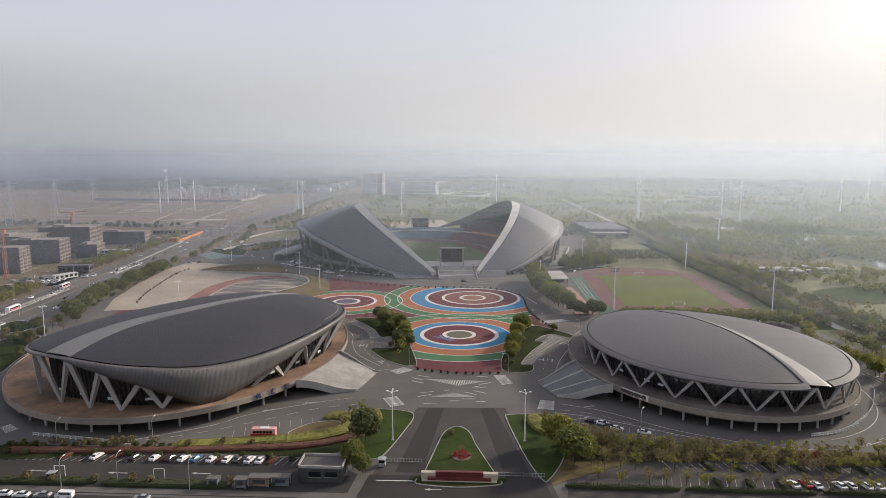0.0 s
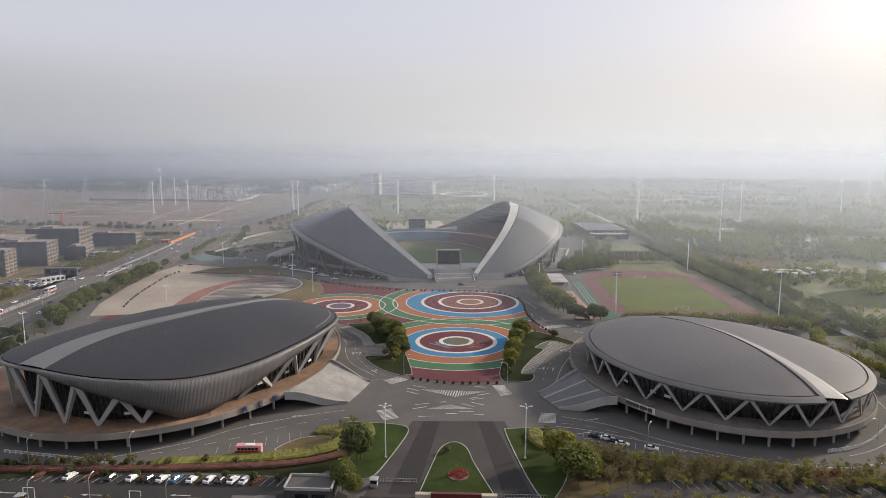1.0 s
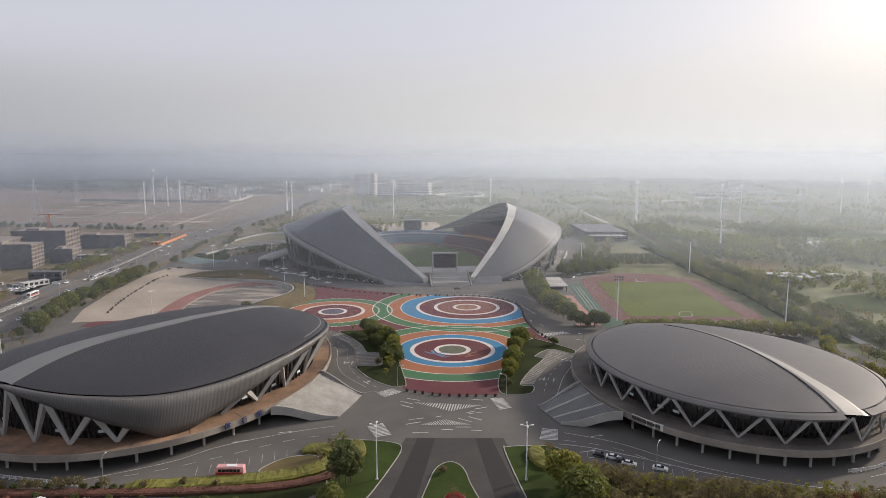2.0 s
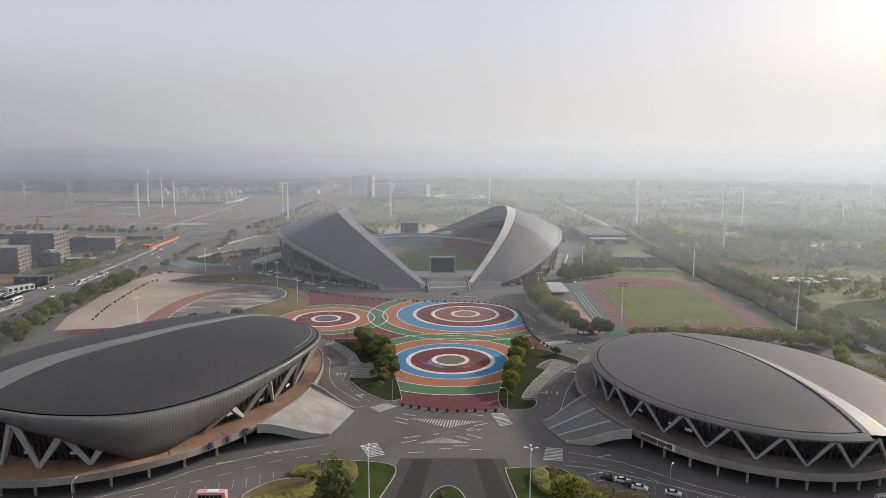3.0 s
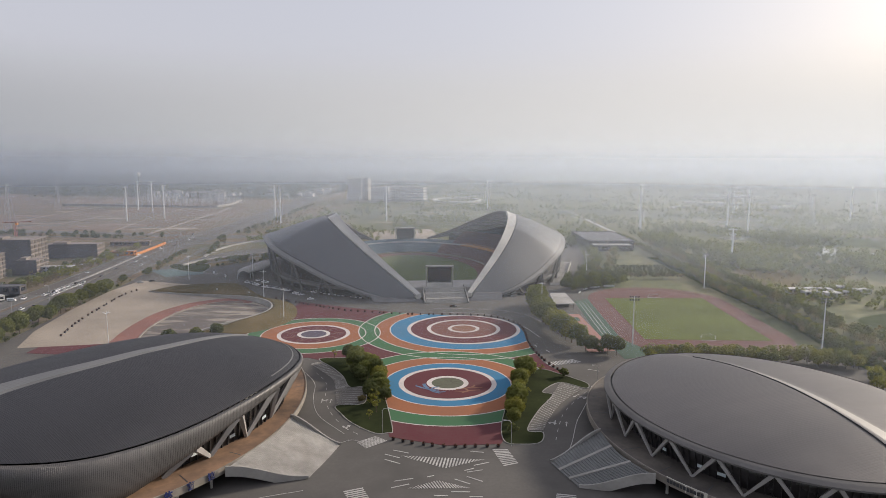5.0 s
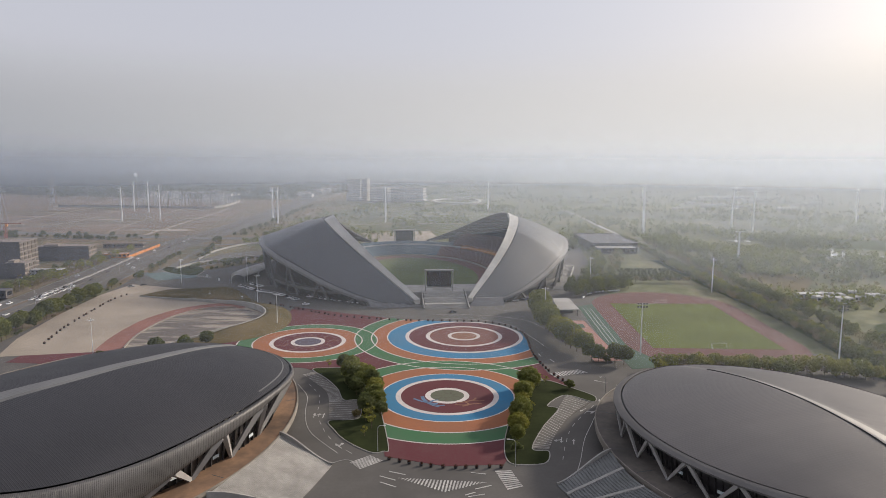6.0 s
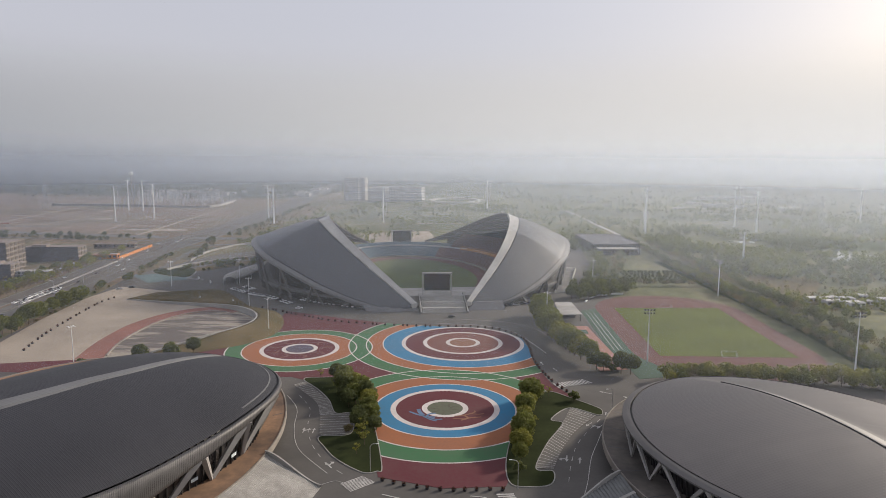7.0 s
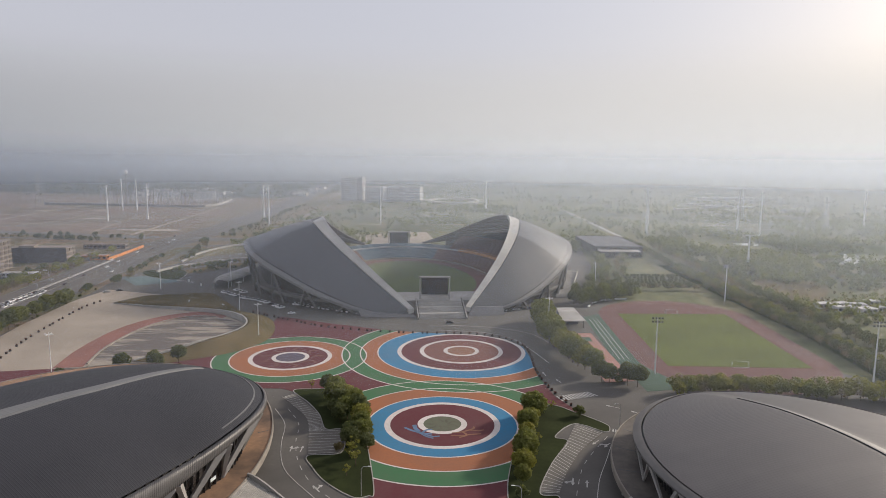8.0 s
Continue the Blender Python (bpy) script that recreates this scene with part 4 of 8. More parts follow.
bmesh.ops.recalc_face_normals(bm, faces=bm.faces)
part("podium", bm, M["podium"], stadium, "grey concrete podium ring")

# ---------- running track beside the halls ----------
def oval(cx, cy, w, l, n=28):
    r, h = w / 2, (l - w) / 2
    return [(cx + r * math.cos(math.pi * i / n), cy + h + r * math.sin(math.pi * i / n)) for i in range(n + 1)] + [(cx - r * math.cos(math.pi * i / n), cy - h - r * math.sin(math.pi * i / n)) for i in range(n + 1)]


sheet("practice_track", oval(128, 472, 91, 178), 0.03, M["track_red"], "faded red oval running track", "running track")
sheet("practice_pitch", [(94.8, 419), (161, 419), (161, 524.5), (94.8, 522)], 0.08, M["pitch"], "yellow-green grass football pitch", "pitch")

# ---------- running-track lines, courts, shed ----------
M["track_line"] = worn("track_line", (0.26, 0.19, 0.175), 0.8, fine=0.7, coarse=0.2, amount=0.3, bump=0)
for k in range(9):
    bm = bmesh.new()
    w = 91 - 2.44 * k - 0.6
    strip(bm, [Vector((*p, 0)) for p in oval(128, 472, w, 178 - 2.44 * k - 0.6)], 0.12, 0.055, closed=True, down=0.02)
    tagged(part("lane_line", bm, M["track_line"]), "worn pale lane line on the red track", "lane line", "track lanes", "structure")
sheet("practice_apron", [(72, 437), (76, 384), (92, 388), (83, 430), (83, 520), (72, 512)], 0.015, M["court_green"], "green painted apron beside the track", "pavement")
M["faded_paint"] = worn("faded_paint", (0.27, 0.29, 0.28), 0.8, fine=0.7, coarse=0.2, amount=0.35, bump=0)
for x in (74.6, 76.8, 79.0):
    path_sheet("apron_line", [(x, 428), (x + 0.2, 508)], 0.45, 0.04, M["faded_paint"], "white line on the green apron", "line", n=2)
sheet("ball_court", [(57.5, 474), (69.5, 474.5), (71.8, 437), (74.5, 397), (61, 394), (58.5, 436)], 0.02, M["court_red"], "pale red painted ball court", "court")
for yy in (462, 442, 420, 404):
    sheet("court_key", [(61, yy - 4), (67.5, yy - 4), (67.5, yy + 4), (61, yy + 4)], 0.05, M["court_green"], "green painted zone on the court", "court")

# ---------- kerbs, lawns and beds ----------
def kerb(pts, closed=False, w=0.32, h=0.16, n=8):
    bm = bmesh.new()
    wall_along(bm, smooth_line(pts, n, closed), w, -0.1, h, closed)
    return tagged(part("kerb", bm, M["pale_concrete"]), "pale concrete kerb round the planting", "kerb", "kerbs", "structure")


def lawn(name, pts, mat="lawn", label="dark green mown lawn", z=0.10, edge=True, smooth=6):
    line = smooth_line(pts, smooth, True)
    sheet(name, line, z, M[mat], label, "lawn", 0.2)
    if edge:
        kerb(pts, True)


lawn("lawn", [(-49.3, 318), (-46, 310), (-40, 301), (-30.8, 292.8), (-26.5, 293.5), (-25.2, 297), (-31.8, 328), (-36, 340), (-48, 372), (-54, 379), (-62, 379), (-69, 376.5), (-60, 364), (-53, 352), (-48, 339.3), (-42, 338.6), (-39, 321)])
lawn("lawn", [(14, 288), (13.6, 303), (18, 329), (24, 350), (31, 364), (36, 366), (43, 359), (51, 350), (52.4, 345.5), (50, 342), (40.5, 348.5), (32, 337), (35.8, 333), (28.5, 317), (22.5, 298), (27.6, 296), (26, 288), (20, 286)])
lawn("lawn", [(-44, 240), (-35, 241), (-24, 239.5), (-20.5, 235), (-22.5, 222), (-26.8, 204), (-30, 200), (-36, 200), (-40, 212), (-43, 228)], "lawn_bright")
lawn("lawn", [(13, 235), (14.5, 238), (22, 239), (30, 238), (34, 228), (30, 205), (24, 190), (21.5, 190), (17.5, 206)], "lawn_bright")
sheet("planting_bed", smooth_line([(26, 239), (31, 237), (36.5, 230), (44.5, 224.5), (52, 219), (66, 217), (75, 219), (85, 216.5), (110, 213), (140, 216), (165, 232), (172, 226), (160, 207), (120, 203), (60, 204), (30, 190), (24, 190)], 5, True), 0.07, M["rough_grass"], "scrubby yellow-green planting bed", "planting bed")
sheet("lawn", smooth_line([(66, 215.5), (77, 214.5), (93, 212), (109, 212.7), (125, 206.5), (123, 203.5), (107, 208.5), (79, 211.5)], 5, True), 0.11, M["field_yellow"], "yellow-green grass strip in the planting bed", "lawn")
sheet("planting_bed", smooth_line([(-150, 193.5), (-150, 206), (-120, 201.5), (-90, 203), (-72, 208), (-58, 216), (-50, 232), (-42, 236), (-38, 215), (-46, 200.5), (-60, 201), (-100, 201)], 5, True), 0.06, M["lawn"], "dull green planting bed along the car park", "planting bed")
sheet("traffic_island", smooth_line([(-13.2, 191), (-10.2, 212), (-9.0, 219.5), (-7.2, 224), (-4.2, 226), (-1.4, 224), (0.4, 219.5), (2.0, 212), (8, 191.5), (-3, 191)], 6, True), 0.12, M["lawn_bright"], "green lawn island with a red flower bed", "lawn", 0.25)
kerb([(-13.4, 190.8), (-10.4, 212), (-9.2, 219.6), (-7.3, 224.3), (-4.2, 226.5), (-1.3, 224.3), (0.6, 219.6), (2.2, 212), (8.3, 191.3)], n=6)
kerb([(-15, 188), (-14.5, 185), (-3, 183.6), (8.6, 185.6), (9.6, 188)], n=6)
sheet("traffic_island", smooth_line([(-15, 190), (-14.3, 185.2), (-3, 183.8), (8.4, 185.8), (9.6, 190)], 5, True), 0.10, M["lawn"], "grass strip before the entrance sign wall", "lawn", 0.2)


def hedge(pts, w, h, mat, label, n=6):
    """A clipped hedge: rounded ridge with an uneven top."""
    bm = bmesh.new()
    path = smooth_line(pts, n)
    # subdivide for an uneven outline
    fine = []
    for a, b in zip(path, path[1:]):
        m = max(1, int((b - a).length / 0.8))
        fine += [a.lerp(b, k / m) for k in range(m)]
    fine.append(path[-1])
    nrm = offsets(fine)
    rows = []
    for i, (p, nn) in enumerate(zip(fine, nrm)):
        row = []
        end = min(1.0, 0.25 + 0.25 * min(i, len(fine) - 1 - i))
        for o, z in ((-0.5, 0.0), (-0.52, 0.55), (-0.40, 0.92), (-0.15, 1.0), (0.15, 1.0), (0.40, 0.92), (0.52, 0.55), (0.5, 0.0)):
            k = end * (1 + random.uniform(-0.06, 0.06))
            row.append(Vector((p.x + nn.x * o * w * k, p.y + nn.y * o * w * k, h * z * (0.4 + 0.6 * end) * (1 + random.uniform(-0.12, 0.12)))))
        rows.append(row)
    loft(bm, rows, False)
    bmesh.ops.recalc_face_normals(bm, faces=bm.faces)
    ob = tagged(thing("hedge", *pts[0]), label, "hedge")
    top = [p for row in rows for p in row[1:7]]
    for o in (part("body", bm, M[mat], ob), new("leaves", cloud_mesh("leaves", leaf_cloud(top, [0.22] * len(top), 5, 0.15, len(top)), M[mat + "_leaf"]))):
        o.parent = ob
        o.matrix_parent_inverse = Matrix.Translation((-pts[0][0], -pts[0][1], 0))
    return ob


lawn("lawn", [(-57, 226), (-49, 229), (-45, 226.5), (-46, 222), (-54, 218.5), (-62, 217.5)], "rough_grass", "olive green grass oval inside the hedge")
lawn("lawn", [(-240, 320), (-236, 330), (-225, 330), (-214.5, 310), (-210.5, 292), (-205, 273), (-216, 280), (-230, 300)], "lawn", "dark green lawn beside the west hall")
lawn("lawn", [(-262, 352), (-258, 362), (-243, 352.5), (-242, 339), (-251, 338)], "lawn", "dark green lawn beside the avenue")
hedge([(-98, 205.5), (-88, 207), (-80, 208), (-69, 210.5), (-58, 213), (-47.5, 217.5), (-41.5, 224), (-41, 230), (-46, 233.5), (-52, 231)], 6.0, 1.3, "hedge_yellow", "yellow-green clipped hedge curving beside the road")
hedge([(-150, 199.5), (-120, 201), (-95, 202.5), (-80, 204), (-61, 206.5), (-48.5, 210), (-38.5, 216.5), (-35.5, 223)], 3.4, 1.1, "hedge_red", "dark red clipped hedge beside the yellow hedge")
hedge([(-36.5, 240), (-34.5, 234), (-33, 227)], 4.5, 1.3, "hedge_yellow", "yellow-green clipped hedge beside the lawn")
hedge([(23.5, 238), (22.8, 230), (25.5, 222)], 5.0, 1.6, "hedge_yellow", "bright yellow clipped hedge at the lawn's end")
for x0, x1 in ((-148, -108), (-106, -68)):
    hedge([(x0, 180.2), ((x0 + x1) / 2, 180.4), (x1, 180.8)], 3.2, 1.2, "hedge_green", "dark green hedge along the front pavement")
for x0, x1 in ((28, 60), (62, 98), (100, 150)):
    hedge([(x0, 185.6), ((x0 + x1) / 2, 185.2), (x1, 185)], 1.6, 1.1, "hedge_green", "dark clipped hedge along the front pavement")
for x in (-128, -112, -96, -78, -62):
    hedge([(x, 194.5), (x + 2.2, 199.5)], 1.6, 0.9, "hedge_red", "dark red hedge between the parking bays")

for k in range(9):
    x = 73 + 9.1 * k
    hedge([(x, 204.3), (x + 0.6, 197.6)], 2.4, 1.0, "hedge_green", "dark clipped hedge between the parking bays")
    hedge([(x - 1, 192.2), (x - 0.4, 187)], 2.0, 0.9, "hedge_green", "dark clipped hedge between the parking bays")

# ---------- road markings ----------


def marking(bm, name="road_marking", label="worn white road marking", z=None, group="road markings"):
    return tagged(part(name, bm, M["white_paint"]), label, "road marking", group, "structure")


def quad(bm, pts, z=0.035):
    slab(bm, pts, z - 0.02, z)


def line(pts, w=0.22, n=8, z=0.035, name="lane_line"):
    bm = bmesh.new()
    strip(bm, smooth_line(pts, n), w, z, down=0.02)
    return marking(bm, name)


def dashes(pts, on, off, w=0.2, z=0.035):
    path = smooth_line(pts, 10)
    pos = 0.0
    seg = []
    for a, b in zip(path, path[1:]):
        L = (b - a).length
        d = 0.0
        while d < L:
            inside = (pos % (on + off)) < on
            step = min(L - d, (on - pos % (on + off)) if inside else (on + off - pos % (on + off)))
            step = max(step, 0.05)
            if inside:
                seg.append((a.lerp(b, d / L), a.lerp(b, min(1, (d + step) / L))))
            d += step
            pos += step
    for a, b in seg:
        if (b - a).length > 0.4:
            bm = bmesh.new()
            strip(bm, [a, b], w, z, down=0.02)
            marking(bm, "lane_dash")


def zebra(p, bars, fill=0.55):
    """Bars across a four-sided crossing p, running from its first side to the opposite one."""
    a, b, c, d = [Vector(q) for q in p]
    for k in range(bars):
        f0, f1 = (k + 0.5 - fill / 2) / bars, (k + 0.5 + fill / 2) / bars
        bm = bmesh.new()
        quad(bm, [tuple(a.lerp(d, f0)), tuple(b.lerp(c, f0)), tuple(b.lerp(c, f1)), tuple(a.lerp(d, f1))])
        marking(bm, "crossing_bar", "worn white pedestrian crossing bar", group="crossing bars")


zebra([(-34.5, 252.3), (-29.2, 254.8), (-25, 245.6), (-30.1, 243.3)], 9)
zebra([(26.9, 253.6), (32.3, 252.8), (31.1, 243.7), (24.9, 244.1)], 9)
zebra([(-32.1, 280.7), (-25.7, 286.8), (-30.4, 290.6), (-36.1, 285.4)][::-1], 9)
zebra([(9.4, 281.8), (14.4, 282.2), (17.4, 271.9), (12.7, 269.6)], 10)
zebra([(37.3, 376.1), (38.9, 370.9), (55.1, 378.1), (51.3, 382.2)], 12)
zebra([(-164, 217.5), (-162.4, 220.4), (-156.5, 216.5), (-158.5, 212.5)], 8)
zebra([(53.2, 345.1), (52.5, 342.6), (56.2, 339.8), (57.1, 342.1)], 5)


def hatch(a, b, c, n):
    """A painted triangle of slanting bars: the long side a-b, the point c."""
    a, b, c = Vector(a), Vector(b), Vector(c)
    for k in range(n):
        f = (k + 0.5) / n
        p = a.lerp(b, f)
        q = (a.lerp(c, f / 0.55) if f < 0.55 else c.lerp(b, (f - 0.55) / 0.45))
        q = q + (b - a).normalized() * -0.9
        w = (b - a) / n * 0.5
        if (q - p).length > 0.3:
            bm = bmesh.new()
            quad(bm, [tuple(p), tuple(p + w), tuple(q + w), tuple(q)])
            marking(bm, "hatch_bar", "white hatched traffic island bar", group="hatch bars")


hatch((-19.7, 275.7), (6.8, 274.1), (-4.9, 267.6), 26)
hatch((-15.8, 254.5), (2.4, 255.6), (-6.7, 259.8), 22)


def arrow(x, y, rz, length=6.0, w=0.35, double=False):
    bm = bmesh.new()
    h = length / 2
    pts = [(-w / 2, -h), (w / 2, -h), (w / 2, h - 1.7), (0.6, h - 1.7), (0, h), (-0.6, h - 1.7), (-w / 2, h - 1.7)]
    m = pose(x, y, 0, 0, 0, rz)
    slab(bm, [tuple((m @ Vector((*p, 0))).to_2d()) for p in pts], 0.015, 0.035)
    if double:
        slab(bm, [tuple((m @ Vector((*p, 0))).to_2d()) for p in [(w / 2, -h + 1.5), (1.6, -h + 2.6), (1.6, -h + 2.0), (2.6, -h + 3.0), (1.6, -h + 4.0), (1.6, -h + 3.2), (w / 2, -h + 2.2)]], 0.016, 0.036)
    marking(bm, "lane_arrow", "white painted lane arrow", group="lane arrows")


for a in [(-56, 323, 4, 4.5, 0.35, True), (-52.5, 323, 2, 4.5), (-42, 297, 40, 4.5, 0.35, True), (-38, 299, 38, 4.5), (33, 305, 170, 4.5, 0.35, True), (37, 304, -10, 4.5), (45, 333, 140, 4.5), (48.5, 331, 142, 4.5, 0.35, True),
          (40, 236, -70), (42, 232, -72), (45, 248, -72, 5), (-62, 246, 110, 5), (-75, 238, 118, 5), (-10, 182, 90, 5), (-130, 187, 90, 6), (-105, 187, 90, 6), (-80, 188, 90, 6), (-60, 188, 90, 6),
          (36, 404, 10, 5), (41, 395, 20, 5), (58, 366, 60, 6), (66, 360, 45, 6)]:
    arrow(*a)
for x0, y0, x1, y1 in [(-23.0, 279.8, -17.8, 277.8), (-25.4, 276.7, -20.4, 274.2), (-25.0, 273.0, -19.8, 270.1), (2.1, 280.0, 6.7, 279.3), (0.4, 266.3, 3.3, 268.0), (3.3, 269.9, 8.1, 272.3), (1.3, 265.4, 6.0, 267.1), (1.1, 262.6, 5.9, 259.6),
                       (-2.5, 260.8, 2.1, 258.0), (-20.5, 258.7, -14.9, 260.7), (-20.9, 254.7, -15.8, 257.2), (-10.7, 261.8, -8.8, 262.8), (-18.1, 247.5, -12.7, 248.2), (-8.2, 250.7, -4.2, 250.9), (-3.4, 253.1, 2.1, 253.3), (1.9, 250.7, 5.7, 250.6)]:
    line([(x0, y0), (x1, y1)], 0.42, 2, name="lane_dash")
line([(-71, 357), (-63.5, 343), (-60.4, 327.4), (-57, 315), (-52.2, 305.2), (-41.2, 291.7)])
dashes([(-66, 357), (-58.5, 343), (-55.5, 327), (-51, 313), (-44, 300), (-36, 291)], 3, 4)
line([(52, 337), (46, 320), (41, 306), (37, 290), (34, 280)])
dashes([(50, 338), (39, 318), (34, 302), (31, 288)], 3, 4)
line([(-43, 283), (-38, 287), (-34, 285)], n=4)
line([(-46, 252), (-60, 246), (-80, 234), (-92, 222), (-118, 199.5 + 7)], 0.25)
dashes([(-42, 246), (-58, 240), (-78, 226), (-96, 215), (-122, 205)], 4, 4)
line([(34, 250), (50, 243), (70, 228), (95, 217), (118, 214.5), (140, 224), (154, 240), (162, 262)], 0.25)
dashes([(33, 244), (48, 239), (68, 224), (95, 213.5), (118, 211), (143, 219), (160, 238)], 4, 4)
line([(40, 420), (34, 440), (25, 462), (8, 473), (-15, 475.5)], 0.3)
line([(44, 455), (36, 472), (20, 482), (0, 486), (-20, 486)], 0.3)


# ---------- parking bays ----------
def bays(p0, p1, depth, n, flip=False, kerb_back=True):
    a, b = Vector((*p0, 0)), Vector((*p1, 0))
    d = (b - a).normalized()
    nn = Vector((-d.y, d.x, 0)) * (-1 if flip else 1)
    for k in range(n + 1):
        p = a.lerp(b, k / n)
        bm = bmesh.new()
        strip(bm, [p, p + nn * depth + d * depth * 0.25], 0.11, 0.035, down=0.02)
        marking(bm, "bay_line", "white parking bay line", group="bay lines")


bays((-146, 193.6), (-52, 194.4), 5.2, 38)
bays((56, 187.5), (150, 187), 5.0, 36)
bays((60, 203.5), (150, 203.5), 5.0, 34, True)
bays((-80, 214), (-56, 227), 5.5, 7)
bays((40, 237), (66, 223.5), 5.0, 10, True)
line([(31, 241), (38, 239.5), (46, 236.5), (61, 229), (71, 223.6), (82, 219)], 0.3, n=6)
slots = [(-71.4, 368.9), (-57.9, 350.3), (-53.4, 337)], [(-67.5, 373), (-53.5, 352.4), (-48.2, 338.9)]
pl, pr = smooth_line(slots[0], 12), smooth_line(slots[1], 12)
sheet("parking_strip", pl + pr[::-1], 0.02, M["strip"], "pale strip of parking bays", "parking")
for a, b in zip(pl, pr):
    bm = bmesh.new()
    strip(bm, [a, b], 0.18, 0.045, down=0.02)
    marking(bm, "bay_line", "white parking bay line", group="bay lines")
sheet("parking_strip", [(-53.4, 337), (-42.1, 338.4), (-39, 321.3), (-49.6, 319.4)], 0.02, M["strip"], "pale block of parking bays", "parking")
for k in range(9):
    f = k / 8
    bm = bmesh.new()
    strip(bm, [Vector((-53.4 + 3.8 * f, 337 - 17.6 * f, 0)), Vector((-42.1 + 3.1 * f, 338.4 - 17.1 * f, 0))], 0.18, 0.045, down=0.02)
    marking(bm, "bay_line", "white parking bay line", group="bay lines")
pl, pr = smooth_line([(49, 340.8), (39.4, 326.8), (32.1, 310.6), (28, 297.8)], 9), smooth_line([(40.8, 348.7), (35, 332), (28.3, 316.7), (22.4, 298.1)], 9)
sheet("parking_strip", pl + pr[::-1], 0.13, M["strip"], "pale strip of parking bays", "parking", 0.2)
for a, b in zip(pl, pr):
    bm = bmesh.new()
    strip(bm, [a, b], 0.18, 0.155, down=0.02)
    marking(bm, "bay_line", "white parking bay line", group="bay lines")

# ---------- entrance road surface ----------
sheet("entrance_road", [(-20, 243.5), (13, 244.8), (24, 188), (26, 176), (-31, 176), (-27, 200)], -0.03, M["asphalt_mid"], "patched entrance road", "road", 0.03)
for pts in ([(-16, 243.3), (-10, 243.5), (-14, 192), (-22, 192)], [(3.5, 244.2), (9, 244.5), (19, 190), (11, 190)]):
    sheet("road_patch", pts, -0.012, M["asphalt_new"], "dark strip of fresh asphalt", "road", 0.02)
sheet("road_patch", [(-29.5, 190), (22, 190), (24, 177), (-31, 177)], -0.008, M["asphalt_new"], "dark fresh asphalt by the gate", "road", 0.02)
line([(-27, 186.5), (-15, 186.7)], 0.5, 2)
sheet("car_park", [(28, 179.5), (172, 177), (172, 204.5), (30, 204)], -0.035, M["asphalt_mid"], "grey asphalt car park among the trees", "parking", 0.03)
sheet("car_park", [(-152, 177.5), (-34, 178.5), (-33, 190), (-46, 200), (-152, 199.5)], -0.035, M["asphalt_dark"], "dark asphalt car park along the front", "parking", 0.03)
sheet("front_road", [(-240, 120), (240, 120), (240, 172.5), (-240, 174.5)], -0.05, M["asphalt_dark"], "wide front road with worn asphalt", "road", 0.05)
sheet("front_pavement", [(-240, 174.5), (-34, 175.5), (-34, 178.5), (-240, 177.5)], 0.10, M["asphalt"], "grey front pavement", "pavement", 0.2)
sheet("front_pavement", [(28, 175.5), (240, 172.5), (240, 177), (28, 179.5)], 0.10, M["asphalt"], "grey front pavement", "pavement", 0.2)

# ---------- ramps from the square up to the hall walkways ----------
def ramp(name, bottom, top, steps, mat, label, n=16, dividers=()):
    """A broad flight between two curves, with real steps, slab thickness and a curved side wall."""
    ob = tagged(thing(name, *bottom[0]), label, "ramp")
    inv = Matrix.Translation((-bottom[0][0], -bottom[0][1], 0))
    B, T = smooth_line(bottom, n), smooth_line(top, n)
    rows = []
    for k in range(steps):
        for f, z in ((k / steps, (k + 1) / steps), ((k + 1) / steps, (k + 1) / steps)):
            rows.append([Vector((*a.lerp(b, f).to_2d(), DECK_Z * z)) for a, b in zip(B, T)])
    under = [[Vector((p.x, p.y, max(0.0, p.z - 1.6))) for p in row] for row in (rows[-1], rows[len(rows) // 2])]
    bm = bmesh.new()
    loft(bm, [[Vector((p.x, p.y, 0)) for p in B]] + rows + under, False)
    bmesh.ops.recalc_face_normals(bm, faces=bm.faces)
    part("flight", bm, mat, ob)
    for f in dividers:
        i = int(f * (len(B) - 1))
        bm = bmesh.new()
        a, b = Vector((B[i].x, B[i].y, 0.25)), Vector((T[i].x, T[i].y, DECK_Z + 0.15))
        beam(bm, a, b, 1.1, 1.1, 0.3, 0.3)
        part("divider", bm, M["concrete"], ob)
    for side in (0, -1):
        a, b = B[side], T[side]
        bm = bmesh.new()
        prof = []
        for k in range(13):
            f = k / 12
            e = f * f * (3 - 2 * f)
            p = a.lerp(b, f)
            prof.append((p, DECK_Z * e))
        w = (b - a).normalized().cross(Vector((0, 0, 1))) * 0.25
        vs = []
        for p, z in prof:
            lo = max(0.0, z - 2.2)
            vs.append([Vector((p.x + w.x, p.y + w.y, lo)), Vector((p.x + w.x, p.y + w.y, z + 0.9)), Vector((p.x - w.x, p.y - w.y, z + 0.9)), Vector((p.x - w.x, p.y - w.y, lo))])
        loft(bm, vs)
        bmesh.ops.recalc_face_normals(bm, faces=bm.faces)
        part("side_wall", bm, M["concrete"], ob)
    for o in ob.children:
        o.matrix_parent_inverse = inv
    return ob


ramp("access_ramp", [(-46.2, 259.5), (-43.5, 271), (-41.2, 282.8)], [(-68.5, 252), (-63, 272), (-60, 292)], 40, M["pale_concrete"], "broad pale concrete ramp up to the walkway")
ramp("access_stairs", [(27.4, 273), (30.5, 265), (33.8, 257.2)], [(45, 284), (47.5, 267), (54.5, 253)], 20, M["steps_grey"], "broad grey steps up to the walkway", dividers=(0.36, 0.68))

